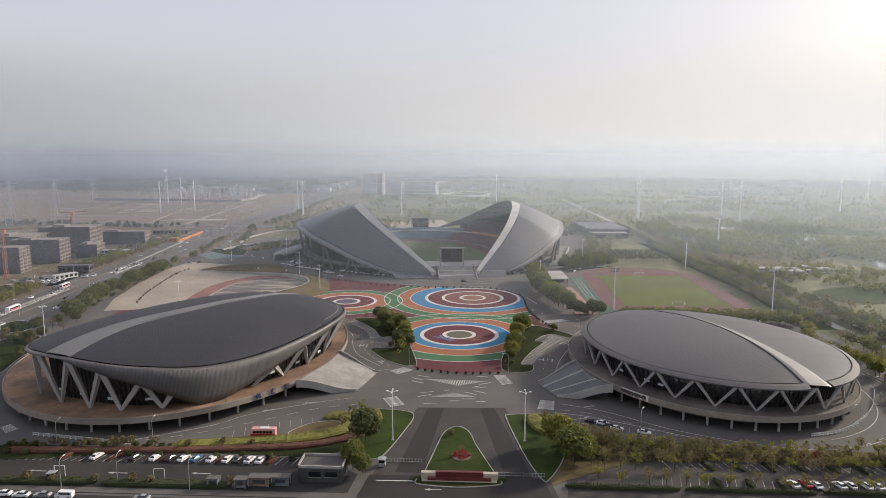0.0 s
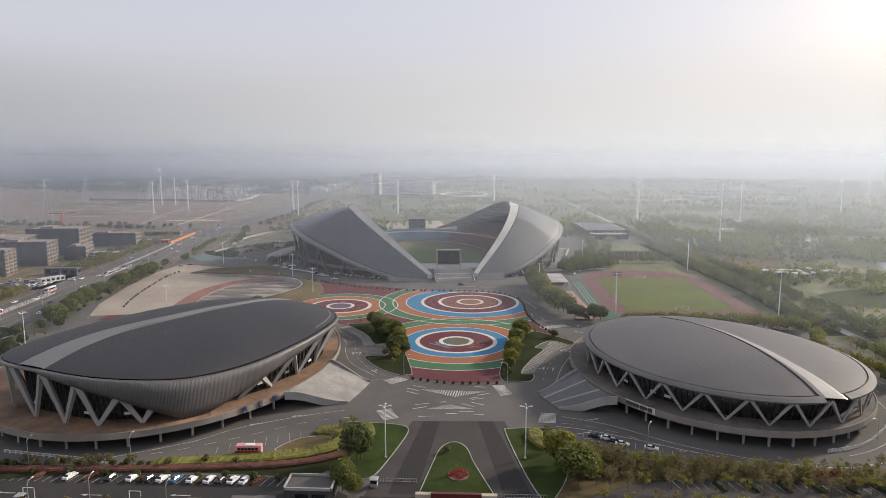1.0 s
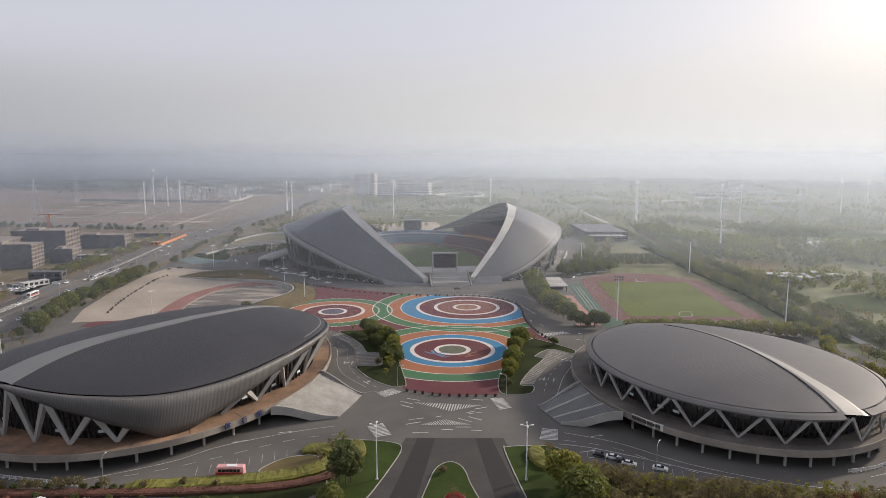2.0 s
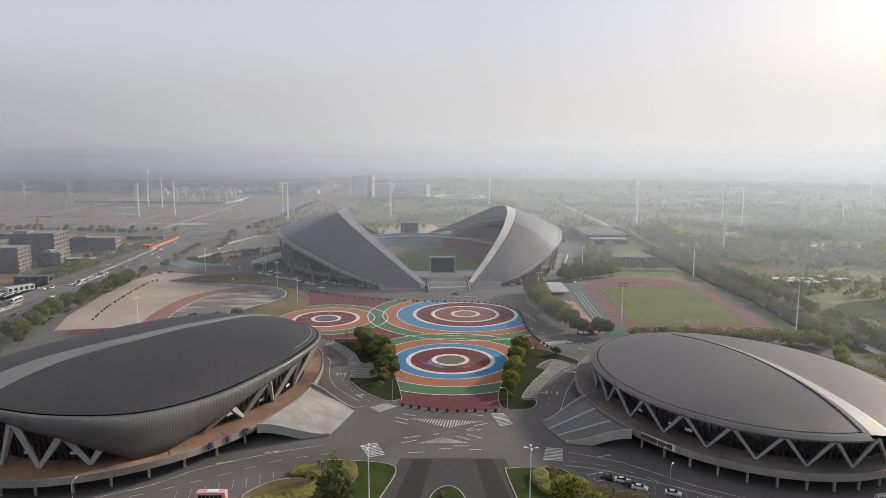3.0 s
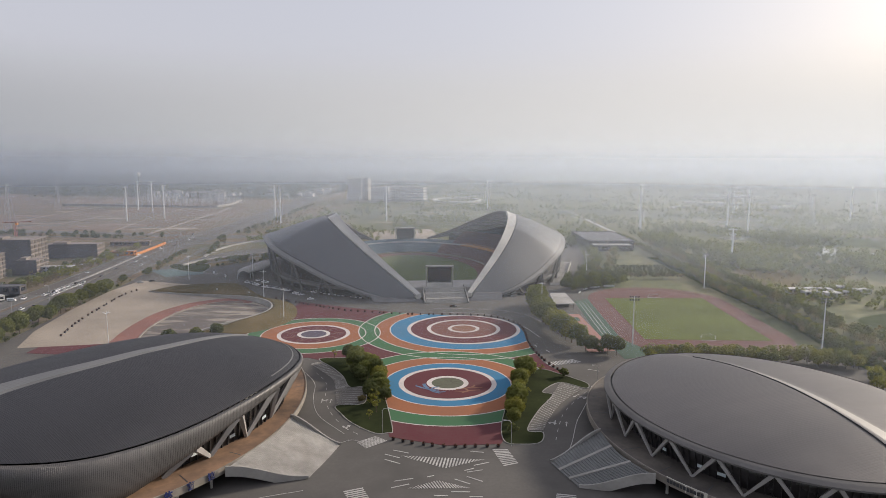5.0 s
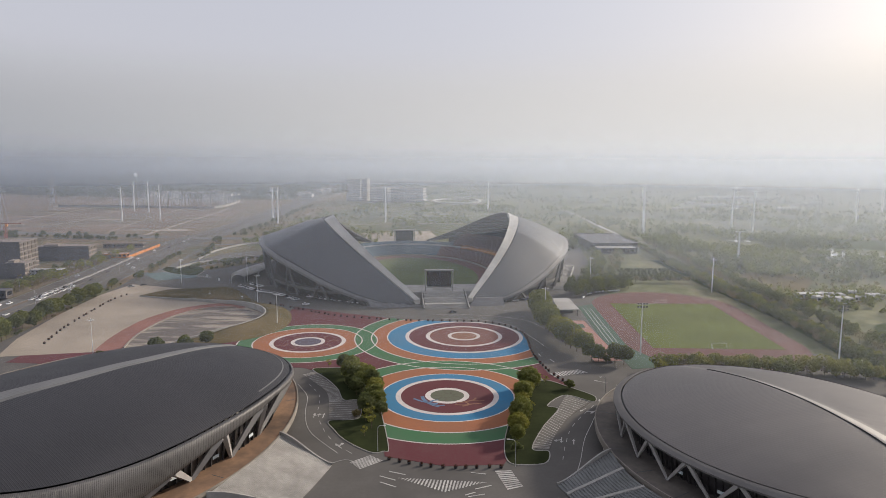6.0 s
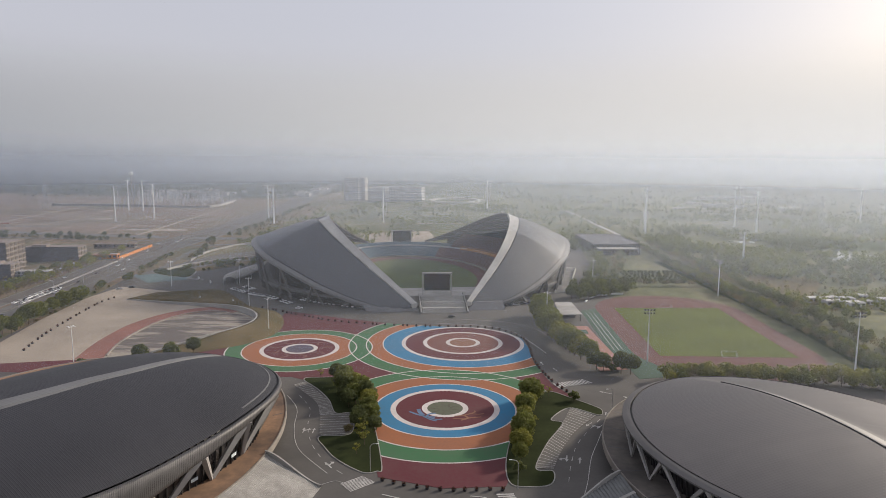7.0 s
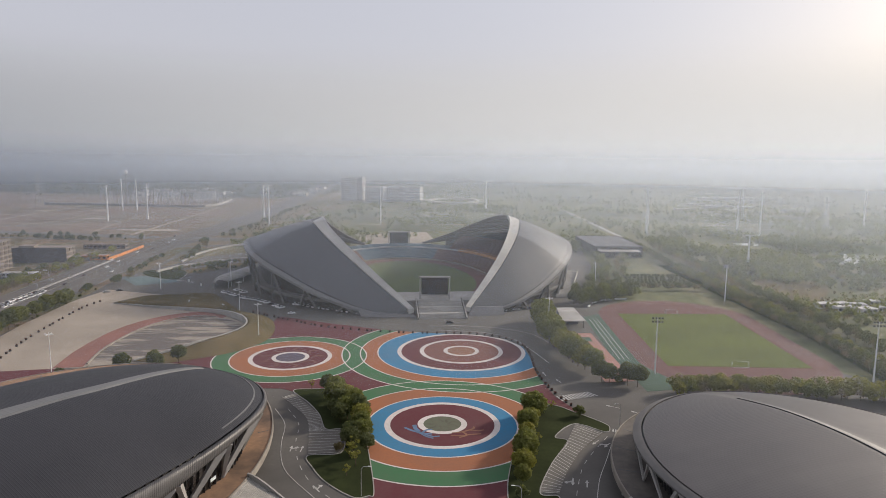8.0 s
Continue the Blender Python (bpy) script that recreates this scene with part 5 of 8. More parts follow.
ramp("access_stairs", [(63, 566), (68, 568.5), (73, 571)], [(77, 645), (83, 642), (89, 638)], 28, M["concrete"], "long pale stairs curving up beside the stadium")

# ---------- stadium front: steps, scoreboards, canopies ----------
def stadium_steps():
    ob = tagged(thing("entrance_steps", -12.5, 503, 0, 8), "broad grey entrance steps with two landings", "steps")
    z = y = 0.0
    for _ in range(3):
        bm = bmesh.new()
        for _ in range(12):
            z += 0.18
            box(bm, 0, -9 + y + 0.16 + 8, z / 2, 27, 0.34, z)
            y += 0.34
        part("flight", bm, M["concrete"], ob)
        bm = bmesh.new()
        box(bm, 0, -1 + y + 1.6, z / 2 - 0.02, 27, 3.4, z)
        part("landing", bm, M["pale_concrete"], ob)
        y += 3.2
    bm = bmesh.new()
    box(bm, 0, y + 12, z / 2 - 0.1, 60, 26, z)
    part("terrace", bm, M["concrete"], ob)
    for s in (-1, 1):
        bm = bmesh.new()
        loft(bm, [[Vector((s * (14 + dx), yy, zz)) for yy, zz in ((-2.5, 0), (-2.5, 1.2), (y, z + 1.2), (y + 3, z + 1.2), (y + 3, 0))] for dx in (0, 0.7)])
        for dx in (0, 0.7):
            bm.faces.new([bm.verts.new((s * (14 + dx), yy, zz)) for yy, zz in ((-2.5, 0), (-2.5, 1.2), (y, z + 1.2), (y + 3, z + 1.2), (y + 3, 0))])
        bmesh.ops.recalc_face_normals(bm, faces=bm.faces)
        part("side_wall", bm, M["pale_concrete"], ob)


stadium_steps()


def scoreboard(x, y, z0, w, h, rz, legs):
    ob = tagged(thing("scoreboard", x, y, 0, rz), "large dark video scoreboard in a grey steel frame", "scoreboard", "scoreboards")
    bm = bmesh.new()
    box(bm, 0, 0, z0 + h / 2, w, 1.2, h)
    part("screen", bm, M["glass_dark"], ob)
    for n, (cx, cz, sx, sz) in {"top_beam": (0, z0 + h + 0.5, w + 3, 1.0), "bottom_beam": (0, z0 - 0.3, w + 2, 0.6)}.items():
        bm = bmesh.new()
        box(bm, cx, 0, cz, sx, 1.8, sz, 0, 0.1)
        part(n, bm, M["strut"], ob)
    for s in (-1, 1):
        bm = bmesh.new()
        box(bm, s * (w / 2 + 0.9), 0, (z0 + h) / 2, 0.7, 1.4, z0 + h, 0, 0.1)
        part("post", bm, M["strut"], ob)


scoreboard(-18.3, 526, 9.5, 16.5, 10.5, 3, 6)
scoreboard(-63, 752, 11, 18, 11, 11, 6)


# ---------- flower motifs painted on the near circle ----------
M["motif_dim"] = worn("motif_dim", (0.16, 0.075, 0.065), 0.85, fine=0.8, coarse=0.2, amount=0.3, bump=0)
M["motif_blue"] = worn("motif_blue", (0.10, 0.17, 0.28), 0.85, fine=0.8, coarse=0.2, amount=0.3, bump=0)
M["motif_orange"] = worn("motif_orange", (0.21, 0.10, 0.06), 0.85, fine=0.8, coarse=0.2, amount=0.3, bump=0)
M["motif_green"] = worn("motif_green", (0.10, 0.10, 0.068), 0.85, fine=0.8, coarse=0.2, amount=0.3, bump=0)
for q, (pts, w) in enumerate((([(-20.5, 342), (-17.5, 339.5), (-14, 337.5), (-10.5, 337)], 1.0), ([(-17.2, 344.5), (-16.5, 341.5), (-15, 338.6)], 1.5), ([(-14, 337.5), (-12.6, 340.2), (-10.6, 340.8)], 0.9), ([(-13, 336.6), (-10, 334.9), (-7.8, 335.4)], 0.8), ([(-15.5, 338.5), (-12.5, 335), (-9.8, 333.4)], 0.7))):
    path_sheet("painted_motif", pts, w, 0.045 + 0.004 * q, M["motif_blue"], "blue flower motif painted on the square", "painting")
for q, (pts, w) in enumerate((([(-3.5, 338.2), (0, 339.4), (3.6, 342), (4.2, 344)], 0.8), ([(0, 339.4), (1.5, 336.6), (-1, 334.6)], 0.8), ([(-4, 336.2), (-0.5, 336), (3, 337.2), (6.5, 338)], 0.7), ([(2.2, 341), (5.5, 340.6), (7.6, 341.4)], 0.7))):
    path_sheet("painted_motif", pts, w, 0.045 + 0.004 * q, M["motif_orange"], "orange flower motif painted on the square", "painting")
for k in range(9):
    a = math.tau * k / 9
    path_sheet("painted_motif", [(-7.2 + 2 * math.cos(a), 346.1 + 2 * math.sin(a)), (-7.2 + 4 * math.cos(a + 0.5), 346.1 + 4 * math.sin(a + 0.5)), (-7.2 + 6 * math.cos(a + 0.3), 346.1 + 6 * math.sin(a + 0.3))], 0.9, 0.045, M["motif_green"], "green swirl painted in the circle's middle", "painting")
for (cx, cy), r0, r1, n, m in (((-1, 437), 10, 17, 12, "motif_orange"), ((-82, 421.5), 10, 16, 9, "motif_blue")):
    for k in range(n):
        a = math.tau * k / n
        path_sheet("painted_motif", [(cx + r0 * math.cos(a), cy + r0 * math.sin(a)), (cx + (r0 + r1) / 2 * math.cos(a + 0.3), cy + (r0 + r1) / 2 * math.sin(a + 0.3)), (cx + r1 * math.cos(a + 0.15), cy + r1 * math.sin(a + 0.15))], 1.1, 0.045, M["motif_dim"], "faded swirl motif painted on the square", "painting")


# ---------- goals and block kerbs of the practice ground ----------
def football_goal(x, y, face):
    ob = tagged(thing("football_goal", x, y, 0.08), "white steel football goal on the grass", "goal", "football goals")
    for n, a, b in (("post", (-3.66, 0, 0), (-3.66, 0, 2.44)), ("post", (3.66, 0, 0), (3.66, 0, 2.44)), ("crossbar", (-3.72, 0, 2.44), (3.72, 0, 2.44)), ("stay", (-3.66, 0, 2.44), (-3.66, face * 1.8, 0)), ("stay", (3.66, 0, 2.44), (3.66, face * 1.8, 0)), ("ground_bar", (-3.66, face * 1.8, 0.05), (3.66, face * 1.8, 0.05))):
        bm = bmesh.new()
        beam(bm, a, b, 0.11, sides=6, turn=0)
        part(n, bm, M["white_metal"], ob)


football_goal(128, 523.5, 1), football_goal(128, 420, -1)
for x, y, rz, w in ((80.5, 540, 62, 4.5), (86.5, 552, 50, 5.5), (95, 559.5, 24, 7.5), (106, 563.5, 10, 8.5)):
    bm = bmesh.new()
    box(bm, 0, 0, 0.45, w, 0.7, 0.9, 0, 0.08)
    ob = tagged(part("barrier_block", bm, M["white_metal"]), "long white barrier block at the track's corner", "barrier", "track barriers")
    ob.matrix_basis = pose(x, y, 0, 0, 0, rz)


# ---------- trees ----------
def make_tree(height, width, mat, seed, label, lumps=13, per=55, size=0.34, trunk=0.3, loose=0.0):
    rng = random.Random(seed)
    ob = tagged(thing("tree"), label, "tree", "park trees")
    bm = bmesh.new()
    beam(bm, (0, 0, -0.1), (0.1, 0.05, height * 0.45), trunk, trunk * 0.6, sides=7, turn=0)
    tips = []
    for i in range(6):
        a = math.tau * i / 6 + rng.uniform(-0.4, 0.4)
        z0 = height * rng.uniform(0.22, 0.42)
        e = Vector((math.cos(a) * width * rng.uniform(0.2, 0.34), math.sin(a) * width * rng.uniform(0.2, 0.34), height * rng.uniform(0.5, 0.8)))
        beam(bm, (0.05, 0.02, z0), e, trunk * 0.45, trunk * 0.12, sides=5, turn=0)
        tips.append(e)
    part("trunk", bm, M["bark"], ob)
    cs, rs = [], []
    for i in range(lumps):
        if loose:
            a, zz = rng.uniform(0, math.tau), rng.random()
            rad = width * 0.36 * math.sqrt(rng.random()) * (1 - 0.45 * abs(zz - 0.4))
            cs.append((math.cos(a) * rad, math.sin(a) * rad, height * (0.34 + 0.5 * zz)))
            rs.append(width * rng.uniform(0.16, 0.25) * (1 - 0.25 * zz) * (1 - loose * 0.35))
        else:
            # clumps spread evenly over a full, domed crown
            zz = 1 - 1.75 * (i + 0.5) / lumps
            a, k = 2.4 * i + rng.uniform(-0.3, 0.3), rng.uniform(0.85, 1.1)
            flat = math.sqrt(max(0.0, 1 - zz * zz)) * 0.34 * width * k
            cs.append((math.cos(a) * flat, math.sin(a) * flat, height * (0.56 + 0.27 * zz * k)))
            rs.append(width * rng.uniform(0.15, 0.21))
    if not loose:
        cs.append((0, 0, height * 0.56)), rs.append(width * 0.36)
    crown = new("crown", cloud_mesh("crown", leaf_cloud(cs, rs, per, size, seed), mat))
    crown.parent = ob
    return ob


TREES = {
    "round": [make_tree(9.4, 8.6, M["leaf_mid"], 11, "round-crowned leafy green park tree", 24, 130, 0.30), make_tree(10.0, 9.0, M["leaf_mid"], 12, "round-crowned leafy green park tree", 26, 130, 0.30)],
    "bright": [make_tree(9.0, 8.4, M["leaf_light"], 21, "bright yellow-green leafy park tree", 24, 130, 0.30)],
    "dark": [make_tree(10.0, 8.2, M["leaf_dark"], 31, "dark green leafy park tree", 24, 120, 0.30), make_tree(8.4, 7.6, M["leaf_dark"], 32, "dark green leafy park tree", 22, 120, 0.30)],
    "olive": [make_tree(7.4, 5.4, M["leaf_olive"], 41, "thin olive-brown tree with sparse spring leaves", 14, 26, 0.17, 0.26, 1.0), make_tree(6.8, 4.8, M["leaf_light"], 42, "thin tree with sparse yellow-green spring leaves", 13, 26, 0.17, 0.26, 1.0)],
    "shrub": [make_tree(2.6, 3.2, M["leaf_dark"], 51, "small round dark green shrub", 8, 50, 0.24, 0.12), make_tree(2.2, 2.8, M["leaf_olive"], 52, "small round brownish spring shrub", 8, 45, 0.22, 0.12)],
}
rnd = random.Random(5)
PLANTED = []


def plant(kind, x, y, k=1.0, z=0.0):
    src = rnd.choice(TREES[kind])
    s = k * rnd.uniform(0.85, 1.15)
    m = pose(x, y, z, 0, 0, rnd.uniform(0, 360)) @ Matrix.Diagonal((s * rnd.uniform(0.9, 1.1), s * rnd.uniform(0.9, 1.1), s, 1))
    if src.name not in PLANTED:
        PLANTED.append(src.name)
        src.matrix_basis = m
        return src
    keep = src.matrix_basis.copy()
    src.matrix_basis = Matrix.Identity(4)
    ob = copy_thing(src, m)
    src.matrix_basis = keep
    return ob


BELT = []


def row(kinds, pts, step, k=1.0, jitter=1.0, z=0.0, belt=False):
    """Trees along a line: single ones, or, as a belt too dense to count, gathered for one joined planting."""
    path = smooth_line(pts, 12)
    carry = 0.0
    for a, b in zip(path, path[1:]):
        L = (b - a).length
        d = carry
        while d < L:
            p = a.lerp(b, d / L)
            q = (p.x + rnd.uniform(-jitter, jitter), p.y + rnd.uniform(-jitter, jitter))
            if -340 < q[0] < -288 and 452 < q[1] < 524:     # the side road into the building site
                d += step
                continue
            if belt:
                BELT.append((rnd.choice(kinds), *q, k * rnd.uniform(0.85, 1.15), z))
            else:
                plant(rnd.choice(kinds), *q, k, z)
            d += step * rnd.uniform(0.8, 1.25)
        carry = d - L


# beside the square
for x, y, kind, k in [(26, 353, "round", 1.0), (22.6, 338, "round", 0.95), (21.2, 325.5, "round", 0.95), (18.8, 310, "bright", 1.0), (24.5, 345.5, "bright", 0.9), (21.8, 332, "bright", 0.9), (20, 318, "round", 0.95), (18, 303, "round", 0.75), (28.5, 357.5, "bright", 0.85), (17, 294.5, "shrub", 1.4), (34, 361, "olive", 0.8), (30, 357, "olive", 0.8), (43.5, 356, "shrub", 1.3), (17, 296, "olive", 0.6), (22, 317, "olive", 0.7), (25, 330, "olive", 0.8),
                      (-50, 369, "round", 1.0), (-54, 374, "dark", 0.9), (-45, 362, "bright", 1.0), (-41, 356, "round", 1.0), (-38.5, 350, "dark", 1.0), (-35, 337, "round", 0.95), (-38, 331, "dark", 0.9), (-33, 312, "olive", 0.9), (-36, 318, "olive", 0.9), (-40, 322, "shrub", 1.5), (-62, 378, "olive", 0.7), (-47, 352, "dark", 0.8),
                      (-44, 345, "dark", 0.8), (-42, 349, "round", 0.9), (-46, 357, "dark", 1.0), (-49, 362, "round", 0.9), (-36, 343, "bright", 0.9), (-37, 326, "dark", 0.9), (-33.5, 331, "round", 0.8), (-34.5, 318, "olive", 1.0), (-31, 322, "dark", 0.7), (-34.5, 305, "olive", 0.6), (65.4, 396, "shrub", 1.9), (70.8, 396, "shrub", 1.9)]:
    plant(kind, x, y, k, 0.1)
# entrance
for x, y, kind, k in [(-33, 212, "olive", 1.6), (-34, 210, "dark", 1.3), (-36, 206, "olive", 1.3), (-35, 193, "round", 1.05), (-31.5, 190, "round", 0.8), (29, 212, "bright", 1.15), (33, 208, "bright", 1.0), (32, 199, "round", 1.2), (36, 203, "round", 0.9), (30, 224, "olive", 0.9), (27, 230, "olive", 0.8), (-40, 236, "olive", 0.9), (-42, 230, "olive", 0.9), (-44, 222, "olive", 0.8),
                      (-6.2, 219, "shrub", 1.2)]:
    plant(kind, x, y, k, 0.1)
row(["olive"], [(37, 215), (60, 209), (85, 208), (115, 207), (150, 213)], 3.6, 1.0, 1.8)
row(["olive"], [(38, 219), (62, 209), (90, 205), (120, 202.5), (155, 208)], 5.5, 0.85, 1.6, belt=True)
row(["olive"], [(38, 199), (60, 198), (90, 197.5), (130, 197.5)], 5.0, 0.95, 1.4)
row(["olive"], [(38, 188), (70, 187), (100, 186.5), (140, 186.5)], 6, 0.9, 1.4)
row(["olive", "shrub"], [(-148, 205), (-110, 204), (-70, 208)], 9, 0.45, 1.0, belt=True)
row(["shrub", "olive"], [(-146, 181), (-100, 181), (-56, 181.5)], 6, 0.5, 0.6, belt=True)
row(["olive", "shrub"], [(-150, 203.5), (-125, 204), (-98, 205.5)], 3.0, 0.6, 1.2, belt=True)
row(["shrub"], [(-148, 197.5), (-100, 199), (-54, 199)], 9, 0.6, 0.8, belt=True)
# along the square's east side, and behind the east hall
row(["round", "bright", "round"], [(45.5, 499), (45, 480), (45, 462), (47, 441), (50.5, 424), (54.5, 411), (58, 404)], 5.6, 1.4, 1.2)
row(["dark", "shrub"], [(50, 497), (49.5, 480), (49.5, 460), (52, 440), (56, 420)], 5.5, 0.8, 1.2, belt=True)
row(["shrub", "dark"], [(60, 396), (68, 392), (76, 389)], 3.5, 1.2, 0.8)
row(["round", "olive", "bright"], [(88, 384), (105, 387), (130, 386), (156, 383), (180, 378)], 2.6, 0.95, 1.4, belt=True)
row(["olive", "bright", "round"], [(88, 379), (105, 382), (135, 380), (162, 377), (182, 372)], 2.8, 0.85, 1.4, belt=True)
# behind the practice track and beside the stadium
row(["dark", "round"], [(70, 548), (80, 556), (92, 566), (104, 576), (120, 584)], 4.5, 1.05, 2.5)
row(["dark", "round"], [(75, 542), (88, 550), (102, 562), (118, 574)], 5.0, 1.0, 2.5, belt=True)
row(["dark"], [(80, 575), (95, 590), (112, 600)], 6, 1.0, 3, belt=True)
row(["dark", "olive"], [(184, 396), (185, 440), (184, 490), (181, 540), (178, 585)], 4.5, 0.8, 1.5, belt=True)
row(["dark", "round", "olive"], [(189, 380), (190, 430), (189, 490), (187, 550), (183, 610), (179, 680)], 4.8, 0.7, 1.5, belt=True)
row(["olive", "dark", "bright"], [(164, 240), (172, 270), (174, 300), (170, 330), (178, 360)], 4.2, 0.9, 3, belt=True)
row(["olive", "round", "dark"], [(180, 250), (186, 285), (188, 320), (190, 350)], 4.2, 1.0, 3, belt=True)
row(["dark", "olive"], [(209, 330), (207, 400), (206, 480), (204, 560), (201, 640), (199, 720), (200, 840)], 5.5, 1.0, 2.5, belt=True)
row(["dark", "round"], [(-140, 404), (-128, 412)], 9, 0.8, 0.5)
row(["dark", "shrub"], [(-176, 392), (-150, 396), (-122, 402)], 12, 1.0, 1.0)
# continuous green belt between the practice track and the greenway
row(["dark", "round", "olive"], [(187, 372), (191, 420), (191, 480), (190, 540), (187, 600), (184, 680), (184, 760)], 2.6, 0.62, 1.6, belt=True)
row(["dark", "bright", "olive"], [(195, 372), (195, 430), (195, 490), (194, 550), (190, 620), (187, 700)], 2.8, 0.6, 1.4, belt=True)
row(["dark", "olive", "round"], [(214, 330), (213, 420), (212, 500), (210, 580), (206, 660), (205, 760)], 3.2, 0.8, 3.0, belt=True)
# behind the practice track: rows of clipped planting and trees
row(["dark", "olive"], [(120, 596), (150, 600), (178, 600)], 3.5, 0.8, 1.5, belt=True)
row(["dark", "round"], [(96, 612), (110, 640), (120, 690), (126, 740)], 5, 1.0, 3.0, belt=True)
row(["dark", "olive"], [(112, 620), (130, 660), (140, 720), (150, 752)], 5, 0.9, 5.0, belt=True)
row(["olive", "dark"], [(180, 700), (182, 780), (178, 870)], 4.5, 0.9, 2.0, belt=True)
row(["dark", "shrub"], [(100, 770), (115, 800), (118, 850)], 5, 0.9, 4.0, belt=True)
for y in (612, 622, 632, 642, 652):
    row(["shrub"], [(128, y), (150, y + 2), (172, y + 2)], 3.0, 0.75, 0.6, belt=True)
# west avenue
row(["dark", "olive", "dark"], [(-720, 868), (-580, 847), (-470, 832), (-394, 819)], 5.0, 0.8, 4.0, belt=True)
row(["dark", "shrub"], [(-640, 880), (-480, 862), (-352, 842)], 9.0, 0.8, 5.0, belt=True)
row(["olive", "dark"], [(-250, 700), (-262, 760), (-282, 830)], 6.0, 0.7, 4.0, belt=True)
row(["dark", "olive"], [(-280, 880), (-230, 872), (-160, 868)], 7.0, 0.8, 4.0, belt=True)
row(["dark", "olive"], [(-282, 905), (-276, 1000), (-286, 1150), (-296, 1350)], 9.0, 0.9, 4.0, belt=True)
row(["dark", "olive"], [(-236, 640), (-228, 662), (-205, 690), (-170, 708), (-150, 716)], 4, 0.5, 1.0, belt=True)
row(["dark", "shrub"], [(-215, 640), (-200, 660), (-180, 678), (-160, 690)], 4, 0.8, 3.0, belt=True)
row(["dark", "olive"], [(-255, 590), (-265, 640), (-280, 720)], 7, 0.7, 2.5, belt=True)
row(["round", "dark", "round"], [(-230, 366), (-240, 400), (-244, 430), (-246.5, 465), (-251, 500), (-254, 530)], 7.6, 1.1, 2.6)
row(["olive", "shrub", "dark"], [(-228, 366), (-238, 400), (-244, 440), (-249, 490), (-254, 535), (-260, 575)], 6.0, 0.8, 2.4)
row(["dark", "shrub"], [(-226, 318), (-234, 335), (-238, 350)], 5, 0.8, 3)
for x, y, kind, k in [(-245, 332, "shrub", 1.8), (-235, 326, "shrub", 2.0), (-222.5, 318, "shrub", 1.9), (-222, 327, "dark", 0.6), (-245, 339, "dark", 0.6), (-233, 372, "dark", 0.8), (-230, 353, "dark", 0.7), (-216, 302, "shrub", 1.6), (-228, 345, "olive", 1.0), (-224, 360, "dark", 0.7), (-212, 296, "shrub", 1.3), (-240, 324, "shrub", 1.7), (-230, 316, "dark", 0.6), (-219, 340, "olive", 0.9)]:
    plant(kind, x, y, k, 0.1)
row(["olive", "bright", "olive"], [(-300, 400), (-306, 470), (-312, 540), (-322, 620), (-330, 700), (-338, 750)], 4.0, 0.9, 2.5, belt=True)
row(["olive", "round", "olive"], [(-308, 400), (-314, 470), (-321, 540), (-331, 620), (-340, 700)], 4.2, 0.9, 3, belt=True)
row(["olive", "dark"], [(-316, 420), (-322, 480), (-330, 560), (-340, 640)], 6.0, 0.85, 3, belt=True)


LEAF = {"round": "leaf_mid", "bright": "leaf_light", "dark": "leaf_dark", "olive": "leaf_olive", "shrub": "leaf_dark"}


def plant_belts():
    """The dense belts: one joined crown mesh for each leaf colour, and one of trunks."""
    rng = random.Random(9)
    by = {}
    bm = bmesh.new()
    for kind, x, y, k, z in BELT:
        h, w = {"shrub": (2.6, 3.2), "olive": (6.6, 5.4)}.get(kind, (8.0, 7.2))
        h, w = h * k, w * k
        beam(bm, (x, y, z - 0.1), (x, y, z + h * 0.55), 0.28 * k, 0.12 * k, sides=5, turn=0)
        lumps = by.setdefault(LEAF[kind] + ("_thin" if kind == "olive" else ""), ([], []))
        for i in range(9):
            zz = 1 - 1.75 * (i + 0.5) / 9
            a, kk = 2.4 * i + rng.uniform(-0.5, 0.5), rng.uniform(0.75, 1.15)
            flat = math.sqrt(max(0.0, 1 - zz * zz)) * 0.33 * w * kk
            lumps[0].append((x + math.cos(a) * flat, y + math.sin(a) * flat, z + h * (0.56 + 0.3 * zz * kk)))
            lumps[1].append(w * rng.uniform(0.18, 0.26))
    tagged(part("belt_trunks", bm, M["bark"]), "slim brown trunks of the dense tree belts", "woods", "", "stuff")
    for i, (key, (cs, rs)) in enumerate(by.items()):
        thin = key.endswith("_thin")
        ob = new("tree_belt", cloud_mesh("tree_belt", leaf_cloud(cs, rs, 22 if thin else 46, 0.26 if thin else 0.38, 60 + i), M[key.replace("_thin", "")]))
        tagged(ob, "dense belt of leafy trees along the park's roads", "woods", "", "stuff")


plant_belts()


def red_flower_bed():
    ob = tagged(thing("flower_bed", -2.4, 203.5), "round bed of bright red flowers in the lawn", "flower bed")
    bm = bmesh.new()
    slab(bm, ell_pts(0, 0, 3.2, 3.6, 0, 24), 0, 0.3)
    part("soil", bm, M["soil"], ob)
    cs = [(3.0 * math.sqrt(rnd.random()) * math.cos(a), 3.3 * math.sqrt(rnd.random()) * math.sin(a), 0.45) for a in [rnd.uniform(0, 6.28) for _ in range(60)]]
    o = new("blossom", cloud_mesh("blossom", leaf_cloud(cs, [0.55] * 60, 22, 0.13, 77), M["leaf_red"]))
    o.parent = ob
    plant("olive", -2.6, 204.5, 0.6, 0.2)


red_flower_bed()


